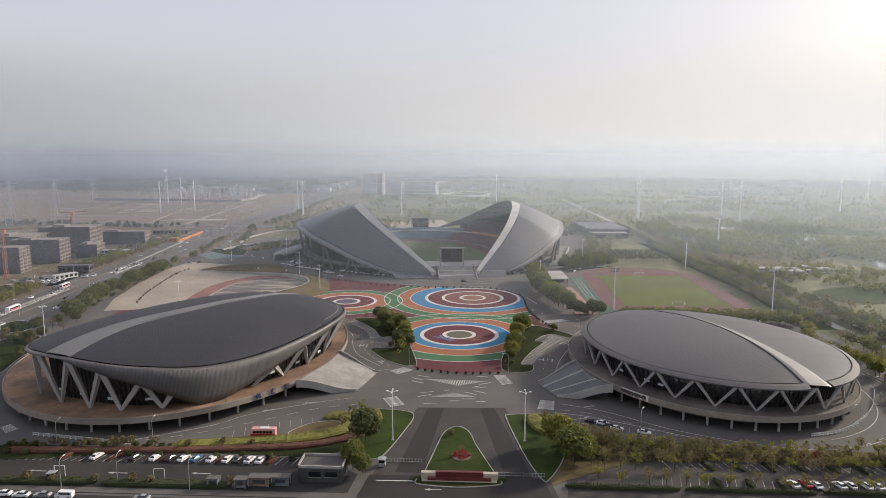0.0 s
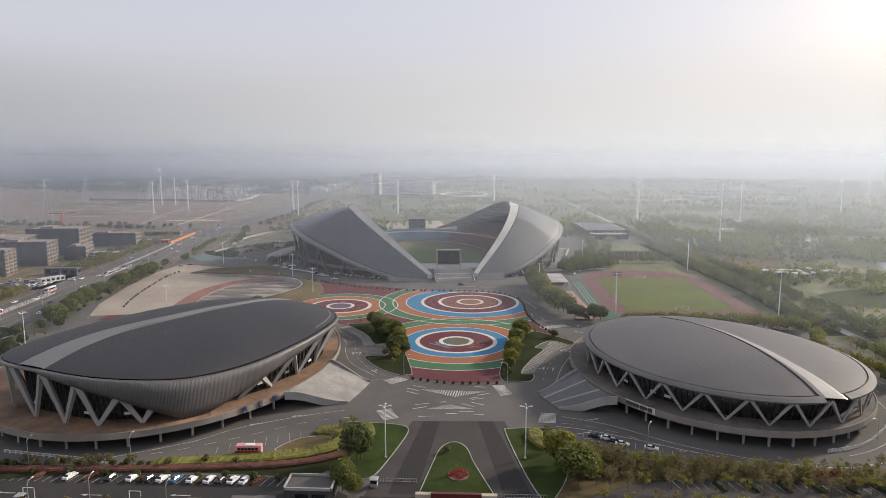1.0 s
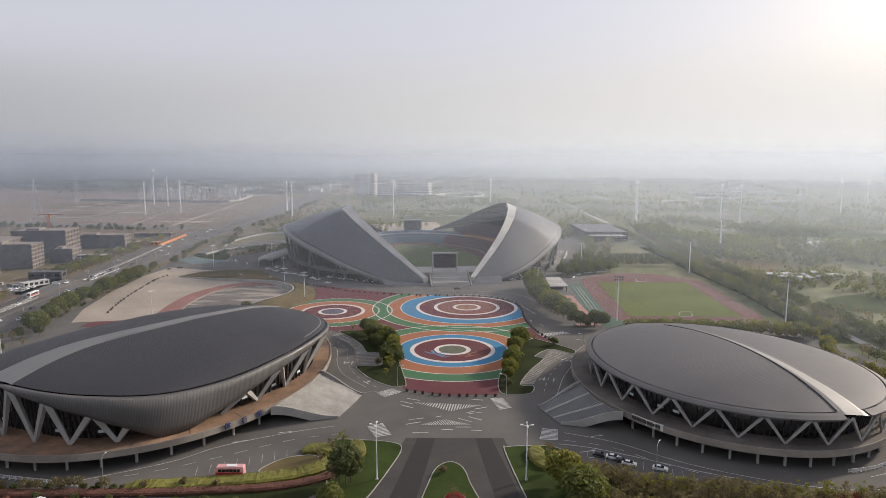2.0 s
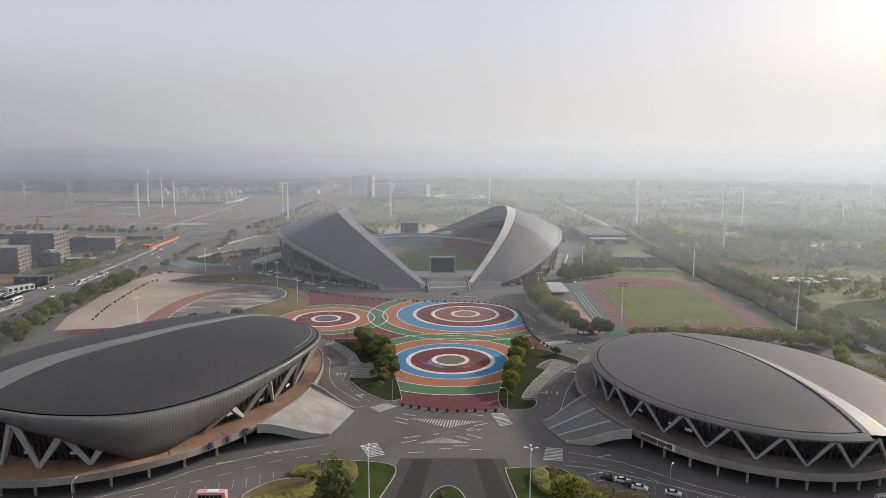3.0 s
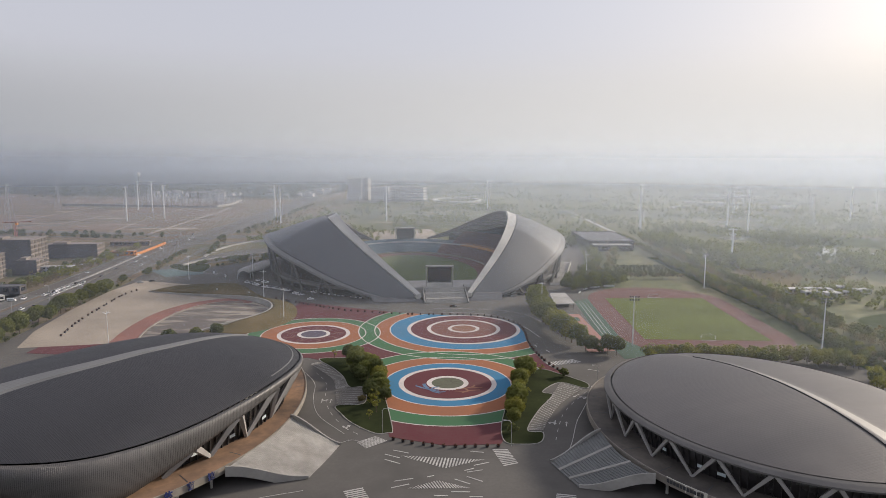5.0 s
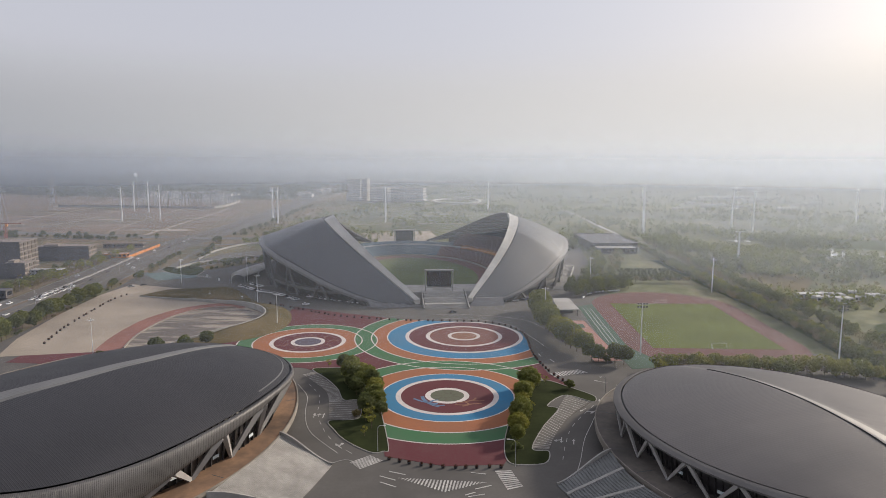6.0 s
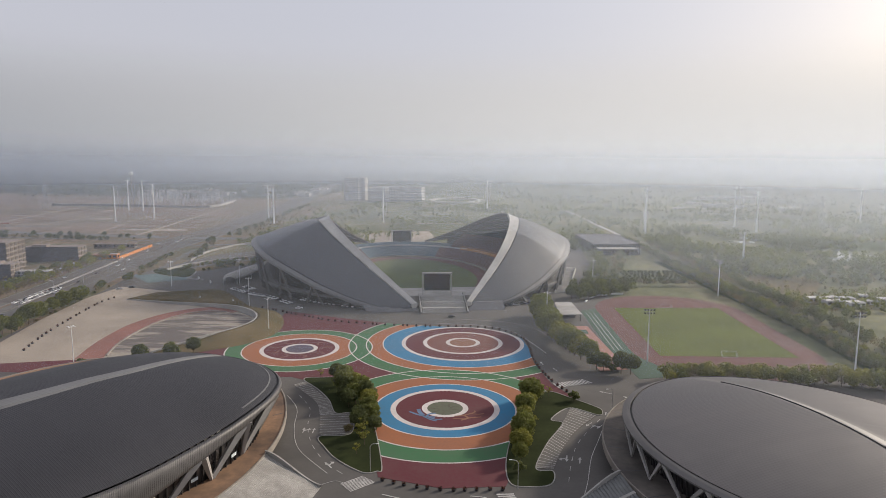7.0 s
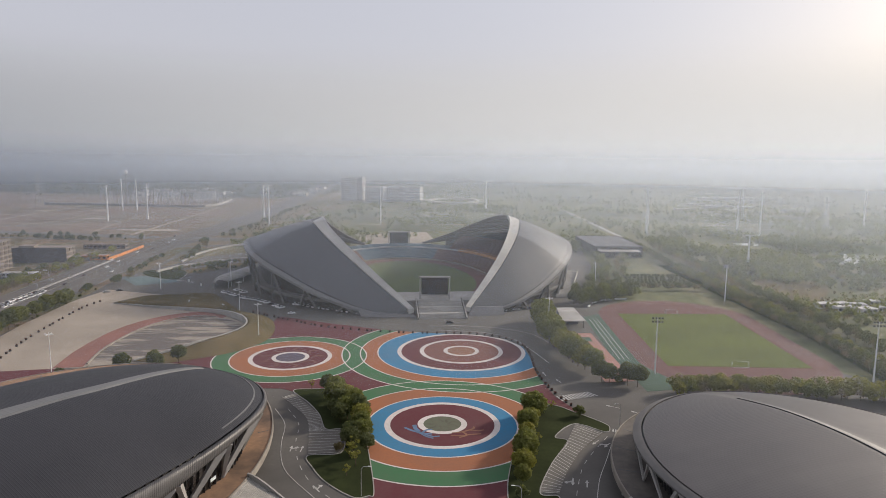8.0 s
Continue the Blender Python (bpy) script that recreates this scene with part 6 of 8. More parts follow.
def red_shrub_bed():
    ob = tagged(thing("flower_bed", 108, 208.5), "dark red shrub bed among the olive scrub", "flower bed")
    bm = bmesh.new()
    slab(bm, [(-5, -3.5), (3, -3), (6, 3.2), (-2, 3)], 0, 0.25)
    part("soil", bm, M["soil"], ob)
    cs = [(rnd.uniform(-4, 4.4), rnd.uniform(-2.8, 2.8), 0.5) for _ in range(80)]
    o = new("shrubs", cloud_mesh("shrubs", leaf_cloud(cs, [0.8] * 80, 26, 0.15, 78), M["leaf_wine"]))
    o.parent = ob


M["leaf_wine"] = leaf("leaf_wine", (0.16, 0.035, 0.035))
red_shrub_bed()


def woods(name, boxes, mat, seed, label, height=7.0, per=16, size=1.0, gap=0.0):
    """Far woods: thousands of small uneven crowns in one object; boxes: x0, x1, y0, y1, number."""
    rng = np.random.default_rng(seed)
    cs, rs = [], []
    for x0, x1, y0, y1, n in boxes:
        x, y = rng.uniform(x0, x1, n), rng.uniform(y0, y1, n)
        keep = np.array([noise.noise(Vector((a * 0.012, b * 0.008, seed))) > gap and not (174 < a < 203 and b < 1000) for a, b in zip(x, y)])
        x, y = x[keep], y[keep]
        h = height * rng.uniform(0.4, 1.15, len(x))
        for a, b, hh in zip(x, y, h):
            cs += [(a, b, hh * 0.62), (a + rng.uniform(-1.5, 1.5), b + rng.uniform(-1.5, 1.5), hh * 0.3)]
            rs += [hh * 0.36, hh * 0.36]
    ob = new(name, cloud_mesh(name, leaf_cloud(cs, rs, per, size, seed), mat))
    return tagged(ob, label, "woods", "", "stuff")


woods("far_woods", [(208, 420, 240, 900, 2300), (190, 700, 600, 1200, 2200), (200, 500, 640, 900, 400), (-250, 190, 800, 1400, 1500), (-150, 700, 860, 1700, 1800), (400, 1100, 400, 1400, 1500)], M["leaf_mid"], 3, "scattered green woods and scrub on the plain", 7.0, 14, 0.8, 0.02)
woods("far_woods", [(208, 480, 240, 900, 1900), (190, 800, 560, 1300, 2000), (-200, 900, 900, 2300, 2200), (-1500, -400, 1560, 2700, 2600)], M["leaf_dark"], 4, "scattered dark woods and scrub on the plain", 7.5, 14, 0.9, 0.05)
woods("far_woods", [(-700, -345, 700, 860, 220), (-420, -340, 500, 760, 240), (-280, -180, 880, 1300, 500), (210, 420, 250, 700, 700)], M["leaf_olive"], 6, "brown scrub on bare fields", 4.5, 12, 0.6, 0.12)
woods("roadside_scrub", [(34, 165, 203, 211, 260), (30, 60, 203, 218, 120)], M["leaf_olive"], 8, "low brown and olive scrub in the planting beds", 2.6, 26, 0.24, -1)

# ---------- lamps and masts ----------
def plaza_lamp(x, y, h=18.0):
    ob = tagged(thing("street_lamp", x, y), "tall white plaza lamp mast with a ring of lamps", "street lamp", "plaza lamps")
    bm = bmesh.new()
    beam(bm, (0, 0, 0), (0, 0, h), 0.45, 0.22, sides=8, turn=0)
    part("pole", bm, M["white_metal"], ob)
    bm = bmesh.new()
    box(bm, 0, 0, 0.15, 0.9, 0.9, 0.3, 0, 0.05)
    part("base", bm, M["concrete"], ob)
    for k in range(4):
        a = math.tau * k / 4
        bm = bmesh.new()
        beam(bm, (0, 0, h - 1.2), (1.3 * math.cos(a), 1.3 * math.sin(a), h - 0.9), 0.12)
        box(bm, 1.6 * math.cos(a), 1.6 * math.sin(a), h - 0.85, 0.8, 0.5, 0.22, 90 * k, 0.03)
        part("lamp_head", bm, M["white_metal"], ob)


def flood_mast(x, y, h, heads=8):
    ob = tagged(thing("floodlight_mast", x, y), "tall grey floodlight mast with a rack of lamps", "floodlight", "floodlight masts")
    bm = bmesh.new()
    beam(bm, (0, 0, 0), (0, 0, h), 0.75, 0.35, sides=8, turn=0)
    part("pole", bm, M["white_metal"], ob)
    for z in (h - 0.4, h - 2.0):
        bm = bmesh.new()
        beam(bm, (-2.4, 0, z), (2.4, 0, z), 0.18)
        part("crossbar", bm, M["steel"], ob)
        for i in range(heads // 2):
            bm = bmesh.new()
            box(bm, -2.1 + 4.2 * i / (heads // 2 - 1), -0.35, z + 0.45, 0.75, 0.5, 0.75, 0, 0.06)
            part("lamp_head", bm, M["dark_metal"], ob)


def road_lamp(x, y, rz, h=9.0):
    ob = tagged(thing("street_lamp", x, y, 0, rz), "slim grey road lamp with a curved arm", "street lamp", "road lamps")
    bm = bmesh.new()
    beam(bm, (0, 0, 0), (0, 0, h - 1), 0.24, 0.14, sides=6, turn=0)
    part("pole", bm, M["steel"], ob)
    bm = bmesh.new()
    beam(bm, (0, 0, h - 1), (0.6, 0, h - 0.2), 0.13)
    beam(bm, (0.6, 0, h - 0.2), (2.0, 0, h), 0.12)
    part("arm", bm, M["steel"], ob)
    bm = bmesh.new()
    box(bm, 2.3, 0, h, 0.9, 0.35, 0.16, 0, 0.03)
    part("lamp_head", bm, M["white_metal"], ob)


def power_pole(x, y, h, arms=2):
    ob = tagged(thing("power_pole", x, y), "tall white steel power pole with short cross arms", "power pole", "power poles")
    bm = bmesh.new()
    beam(bm, (0, 0, 0), (0, 0, h), 2.2, 1.1, sides=8, turn=0)
    part("pole", bm, M["white_metal"], ob)
    for k in range(arms):
        bm = bmesh.new()
        beam(bm, (-4.5 + k, 0, h - 1 - 5 * k), (4.5 - k, 0, h - 1 - 5 * k), 0.5, 0.5)
        part("cross_arm", bm, M["white_metal"], ob)


def height_barrier(x, y, w=3.2, h=3.6):
    ob = tagged(thing("height_barrier", x, y), "white steel portal frame over a car park lane", "barrier", "height barriers")
    for s in (-1, 1):
        bm = bmesh.new()
        beam(bm, (s * w / 2, 0, 0), (s * w / 2, 0, h), 0.11)
        part("post", bm, M["white_metal"], ob)
    bm = bmesh.new()
    beam(bm, (-w / 2, 0, h), (w / 2, 0, h), 0.11)
    part("crossbar", bm, M["white_metal"], ob)


height_barrier(-120.6, 183.6), height_barrier(-90.3, 183.2)
plaza_lamp(-25.6, 214.2), plaza_lamp(18.3, 215.7)
for x, y in [(-137, 512), (-107, 453), (47, 479), (96, 602), (-178, 390), (-217, 322), (-169, 588), (-215, 575)]:
    plaza_lamp(x, y, 19)
for x, y, h in [(85.4, 407, 25.5), (176.4, 399.5, 27), (175.6, 563.5, 25)]:
    flood_mast(x, y, h)
for x, y, rz in [(-134, 203, 90), (-104, 207, 90), (135, 232, 200), (58, 223, 60), (-101.5, 180.7, 90), (-79, 178, 90), (-116, 177, 90), (15.9, 284.5, 180), (-28.3, 293.5, 0), (160, 262, 180), (56, 346, 200)]:
    road_lamp(x, y, rz)
for x, y, h in [(-501, 1035, 50), (-576, 1220, 52), (-545, 1208, 52), (-460, 1068, 52), (-283, 1046, 52), (-270, 1027, 52), (-120, 1062, 52), (37, 1295, 52), (229, 964, 58), (227, 950, 54), (366, 1022, 50), (374, 971, 52), (590, 1120, 50), (700, 1240, 50), (262, 735, 26)]:
    power_pole(x, y, h)
for i in range(14):
    y = 330 + 42 * i
    road_lamp(-262 - (y - 330) * 0.09, y, 180, 10)

# ---------- west square with the sunken court ----------
def court_floor():
    """Stained concrete with long dark streaks of cast shadow painted across it."""
    n = Net("court_floor")
    a, b = n.noise(0.10, 4, 0.6, None, (0.28, 1.5, 1.0)), n.noise(0.5, 5, 0.65)
    # the dark end of this mix paints the thin shadows over the court
    c = n.mix(n.ramp(a, 0.46, 0.56), (0.115, 0.10, 0.095), (0.30, 0.265, 0.22))
    c = n.mix(n.ramp(b, 0.35, 0.7, 0, 0.4), c, (0.15, 0.13, 0.115))
    return n.done(c, 0.9, 0, 0.3)


M["court_floor"] = court_floor()
sheet("west_square", [(-224, 388), (-236, 420), (-246, 470), (-253, 530), (-250, 570), (-206, 556), (-224, 528), (-195, 518), (-160, 509), (-141, 500), (-125, 484), (-119, 466), (-123, 447), (-135, 428), (-150, 412), (-166, 402)], 0.03, M["sand"], "pale beige paved square", "pavement")
path_sheet("red_path", [(-140, 501), (-158, 503), (-174, 491), (-183, 465), (-182.5, 430), (-177, 400)], 12.5, 0.07, M["red_path"], "curved red path round the sunken court", "path")
sheet("sunken_court", smooth_line([(-146, 495), (-160, 496), (-170, 484), (-176, 462), (-176, 430), (-171, 405), (-163, 405), (-150, 413), (-134, 432), (-123, 450), (-121, 468), (-130, 486)], 5, True), 0.08, M["court_floor"], "stained grey-brown concrete court floor with painted shadow streaks", "pavement")
bm = bmesh.new()
wall_along(bm, smooth_line([(-171, 405), (-176.5, 430), (-177, 462), (-171, 485), (-160, 497), (-146, 497)], 8), 0.8, 0, 0.55)
tagged(part("low_wall", bm, M["parapet"]), "low grey wall along the red path", "wall", "", "structure")
MOUND_IN = smooth_line([(-224, 528), (-195, 518.5), (-160, 509.5), (-141, 500.5), (-125, 484), (-118.5, 466), (-122.5, 447), (-135, 428), (-152, 411)], 8)
MOUND_OUT = smooth_line([(-215, 552), (-190, 561), (-171, 560), (-138, 515), (-117, 500), (-105, 476), (-102, 449), (-112, 427), (-135, 409)], 8)
bm = bmesh.new()
for i, (p, q) in enumerate(zip(MOUND_IN, MOUND_IN[1:])):
    top = 0.5 + 3.4 * min(1.0, i / 30, (len(MOUND_IN) - 1 - i) / 10)
    wall_along(bm, [p, q], 0.9, 0, top)
bmesh.ops.remove_doubles(bm, verts=bm.verts, dist=0.01)
tagged(part("retaining_wall", bm, M["concrete"]), "grey concrete retaining wall of the court", "wall", "", "structure")
bm = bmesh.new()
rows = []
for k in range(7):
    f = k / 6
    rows.append([Vector((*a.lerp(b, f).to_2d(), 0.1 + 3.6 * min(1, 0.12 + i / 34, (len(MOUND_IN) - 1 - i) / 12) * (1 - f * f))) for i, (a, b) in enumerate(zip(MOUND_IN, MOUND_OUT))])
loft(bm, [[Vector((p.x, p.y, 0)) for p in rows[0]]] + rows, False)
bmesh.ops.recalc_face_normals(bm, faces=bm.faces)
tagged(part("grass_bank", bm, M["rough_grass"], smooth=True), "olive grass bank round the court", "grass bank", "", "structure")

M["teal"] = worn("teal_paint", (0.10, 0.145, 0.150), 0.8, fine=0.5, coarse=0.05, amount=0.2)
sheet("teal_forecourt", [(-264, 614), (-238, 586), (-215, 601), (-217, 610), (-250, 624)], 0.02, M["teal"], "faded teal painted forecourt", "pavement")
lawn("lawn", [(-250, 625), (-219, 611), (-229, 650), (-260, 648)], smooth=3)
for k in range(9):
    bm = bmesh.new()
    strip(bm, [Vector((-216 + 1.7 * k, 604 - 0.6 * k, 0)), Vector((-217.5 + 1.7 * k, 610 - 0.6 * k, 0))], 0.3, 0.035, down=0.02)
    marking(bm, "bay_line", "white parking bay line", group="bay lines")
    bm = bmesh.new()
    strip(bm, [Vector((-226 + 1.7 * k, 662 - 0.8 * k, 0)), Vector((-227.5 + 1.7 * k, 668 - 0.8 * k, 0))], 0.3, 0.035, down=0.02)
    marking(bm, "bay_line", "white parking bay line", group="bay lines")

# ---------- avenue, crossing and far roads ----------
def land_material():
    """Bare building land: reddish earth in uneven streaks, scraped patches and weedy ground."""
    n = Net("building_land")
    a, b = n.noise(0.03, 5, 0.7, None, (0.35, 2.2, 1.0)), n.noise(0.008, 4, 0.6)
    f = n.noise(0.12, 5, 0.7, None, (0.5, 1.6, 1.0))
    c = n.mix(n.ramp(b, 0.4, 0.62), (0.205, 0.15, 0.12), (0.16, 0.135, 0.10))
    c = n.mix(n.ramp(a, 0.52, 0.68, 0, 0.75), c, (0.30, 0.235, 0.19))
    c = n.mix(n.ramp(a, 0.47, 0.34, 0, 0.75), c, (0.085, 0.07, 0.05))
    c = n.mix(n.ramp(f, 0.42, 0.66, 0, 0.5), c, (0.09, 0.075, 0.055))
    return n.done(c, 0.98, 0, 0.1)


M["land"] = land_material()
M["far_wood"] = worn("far_wood", (0.035, 0.043, 0.026), 0.98, fine=0.03, coarse=0.006, amount=0.5, second=(0.075, 0.08, 0.045), bump=0, spec=0.05)
M["avenue"] = worn("dusty_asphalt", (0.098, 0.088, 0.080), 0.9, fine=0.25, coarse=0.02, amount=0.35, bump=0.1)
AVENUE = [(-256, 230), (-263, 300), (-272, 400), (-281, 500), (-293, 600), (-307, 700), (-316, 790), (-315, 1000), (-340, 1375), (-378, 1800), (-432, 2300)]
path_sheet("avenue", AVENUE, 46, -0.02, M["avenue"], "wide dusty dual carriageway", "road")
path_sheet("avenue_verge", AVENUE, 8, 0.0, M["soil"], "bare brown verge beside the avenue", "verge", 25, 33)
for off, w in ((-22.5, 0.35), (22.5, 0.35), (-11, 0.25), (11, 0.25)):
    path_sheet("lane_line", AVENUE, w, 0.03, M["faded_paint"], "worn white lane line on the avenue", "lane line", off - w / 2, off + w / 2)
bm = bmesh.new()
strip(bm, smooth_line(AVENUE, 8), 0.5, 0.6, -0.15, 0.15, False, 0.65)
tagged(part("median_barrier", bm, M["asphalt_old"]), "low grey median barrier on the avenue", "barrier", "", "structure")
path_sheet("cross_road", [(-1200, 985), (-800, 930), (-536, 889), (-344, 860), (-250, 853), (-120, 850)], 26, -0.01, M["asphalt_old"], "wide road crossing the plain", "road")
path_sheet("cross_road", [(-900, 905), (-560, 852), (-345, 826)], 7, 0.0, M["asphalt_old"], "narrow road along the bare fields", "road")
for pts, w in (([(-392, 880), (-408, 1030), (-424, 1180), (-440, 1300)], 5), ([(-448, 892), (-490, 1085), (-520, 1290)], 3), ([(-600, 940), (-572, 1032), (-604, 1200)], 3), ([(-649, 1000), (-676, 1150), (-690, 1300)], 4), ([(-700, 990), (-540, 985), (-400, 984)], 3), ([(-760, 1120), (-600, 1105), (-415, 1095)], 3)):
    path_sheet("field_track", pts, w, -0.05, M["sand"], "pale dirt track over the bare field", "track")
for a in ([(-900, 850), (-345, 880), (-400, 1290), (-1100, 1310)], [(-1500, 1310), (-420, 1330), (-400, 1500), (-1500, 1800)]):
    sheet("bare_field", a, -0.12, M["land"], "bare reddish-brown building land", "field")
bm = bmesh.new()
wall_along(bm, smooth_line([(-770, 1315), (-600, 1306), (-466, 1298), (-478, 1470)], 4), 2.0, 0, 4.0)
tagged(part("boundary_wall", bm, M["pale_concrete"]), "long pale wall round the far substation", "wall", "", "structure")
# earth tracks and the pale court north of the stadium
for pts, w in (([(-263, 1420), (-204, 1437), (-82, 1462), (30, 1478)], 5), ([(-285, 1237), (-237, 1290), (-158, 1318), (-48, 1377)], 3), ([(-204, 1122), (-161, 1149), (-65, 1176), (-17, 1288)], 3), ([(-280, 1330), (-150, 1380), (60, 1400)], 3), ([(-200, 1010), (-90, 1040), (40, 1050)], 4)):
    path_sheet("field_track", pts, w, -0.05, M["sand"], "pale dirt track over the rough ground", "track", n=4)
sheet("north_court", [(-132, 916), (-89, 933), (-48, 951), (-36, 880), (-41, 820), (-114, 815)], -0.03, M["sand"], "pale paved court behind the stadium", "pavement")
# east lane along the greenway, fields and ponds
GREENWAY = [(208, 250), (202, 340), (200, 381), (200, 450), (198, 549), (194, 630), (191.5, 716), (192, 844), (186, 1000), (176, 1400)]
sheet("green_belt", [(181, 366), (199, 366), (198.5, 450), (196, 549), (189, 716), (172, 716), (178, 585), (186, 480)], -0.07, M["lawn_bright"], "dark grassy belt beside the practice track", "lawn")
path_sheet("greenway", GREENWAY, 5.5, 0.0, M["concrete"], "pale concrete lane through the woods", "path")
for pts, m in (([(221, 566), (250, 580), (278, 632), (254, 650), (226, 640)], "rough_grass"), ([(284, 732), (314, 692), (331, 723), (318, 769), (284, 818)], "field_yellow"), ([(376, 812), (414, 800), (462, 778), (494, 832), (470, 890), (397, 902)], "lawn_bright"), ([(230, 440), (262, 434), (300, 496), (238, 474)], "lawn_bright"), ([(420, 560), (520, 540), (560, 640), (440, 650)], "rough_grass"), ([(500, 760), (700, 740), (760, 860), (540, 880)], "lawn_bright"), ([(214, 660), (240, 655), (262, 700), (226, 720)], "lawn")):
    sheet("farm_field", smooth_line(pts, 4, True), -0.10, M[m], "small yellow-green farm field", "field")
for pts in ([(346, 730), (362, 727), (394, 790), (381, 802), (368, 782), (358, 764)], [(374, 656), (398, 666), (366, 612), (338, 564), (346, 596)], [(334, 884), (376, 880), (400, 936), (362, 918), (334, 914)], [(392, 784), (418, 740), (411, 725), (398, 745)], [(300, 862), (322, 858), (330, 876), (306, 880)], [(440, 690), (500, 684), (520, 730), (452, 735)]):
    sheet("pond", smooth_line(pts, 5, True), -0.08, M["water"], "bright flat pond between the fields", "pond")
# dykes between the yellow terraces, and pale embankments further off
for k in range(7):
    a, b = Vector((284 + 1.5 * k, 736 + 13 * k)), Vector((318 + 0.5 * k, 698 + 12 * k))
    path_sheet("field_dyke", [tuple(a), tuple((a + b) / 2 + Vector((1, 1))), tuple(b)], 1.2, -0.02, M["rough_grass"], "low grass dyke between the terraces", "dyke", n=3)
for pts, w in (([(262, 1052), (330, 1068), (452, 1100), (584, 1122), (720, 1130)], 4), ([(300, 1010), (420, 1030), (560, 1045)], 3), ([(440, 1330), (405, 1230), (380, 1137)], 9), ([(250, 950), (330, 962), (420, 985)], 3), ([(470, 860), (560, 850), (680, 870)], 3)):
    path_sheet("embankment", pts, w, 0.05, M["pale_concrete"], "pale embankment road across the fields", "road", n=4)

sheet("far_woodland", [(-4500, 1640), (-345, 1570), (-335, 2100), (150, 2700), (900, 9000), (-9000, 9000), (-9000, 2400)], -0.14, M["far_wood"], "dark distant woodland on the horizon", "woods")

strips = random.Random(17)
for k in range(26):
    y = 760 + 46 * k + strips.uniform(-15, 15)
    x = strips.uniform(230, 520) + 0.25 * (y - 760)
    w, d = strips.uniform(90, 320), strips.uniform(10, 26)
    sheet("farm_field", [(x, y), (x + w, y - 0.06 * w), (x + w + 6, y - 0.06 * w + d), (x + 5, y + d)], -0.11 + 0.002 * (k % 5), M[strips.choice(["lawn", "rough_grass", "lawn", "lawn_bright", "rough_grass"])], "long narrow farm field on the plain", "field")

# ---------- vehicles ----------
def paint(name, color, metal=0.2):
    n = Net(name)
    n.bsdf.inputs["Coat Weight"].default_value = 0.4
    return n.done(n.mix(n.ramp(n.noise(2.0), 0.3, 0.7, 0, 0.25), color, shade(color, 0.75)), 0.35, metal)


PAINTS = {"white": paint("paint_white", (0.72, 0.73, 0.74), 0), "dark": paint("paint_dark", (0.03, 0.032, 0.036)), "silver": paint("paint_silver", (0.42, 0.43, 0.44), 0.5), "red": paint("paint_red", (0.40, 0.03, 0.03)), "blue": paint("paint_blue", (0.06, 0.17, 0.30)), "pink": paint("paint_pink", (0.62, 0.30, 0.30), 0), "yellow": paint("paint_yellow", (0.55, 0.60, 0.08), 0)}
M["tyre"] = Net("tyre").done((0.02, 0.02, 0.02), 0.9)


def profile_body(bm, side, half, y_in=0.0):
    """A body from a side outline (x, z), pulled out to both sides and drawn in towards the roof."""
    zmax = max(z for _, z in side)
    L = [bm.verts.new((x, half - y_in * max(0, z - 0.9) / max(0.1, zmax - 0.9), z)) for x, z in side]
    R = [bm.verts.new((x, -half + y_in * max(0, z - 0.9) / max(0.1, zmax - 0.9), z)) for x, z in side]
    bm.faces.new(L), bm.faces.new(R[::-1])
    for i in range(len(side)):
        j = (i + 1) % len(side)
        bm.faces.new((L[j], L[i], R[i], R[j]))
    bmesh.ops.recalc_face_normals(bm, faces=bm.faces)


def wheels(ob, xs, half, r=0.33):
    for x in xs:
        for s in (-1, 1):
            bm = bmesh.new()
            beam(bm, (x, s * (half - 0.2), r), (x, s * (half + 0.02), r), 2 * r, sides=12, turn=0)
            w = part("wheel", bm, M["tyre"], ob)
            bm = bmesh.new()
            beam(bm, (x, s * (half - 0.02), r), (x, s * (half + 0.03), r), 1.2 * r, sides=8, turn=0)
            part("rim", bm, M["steel"], w)


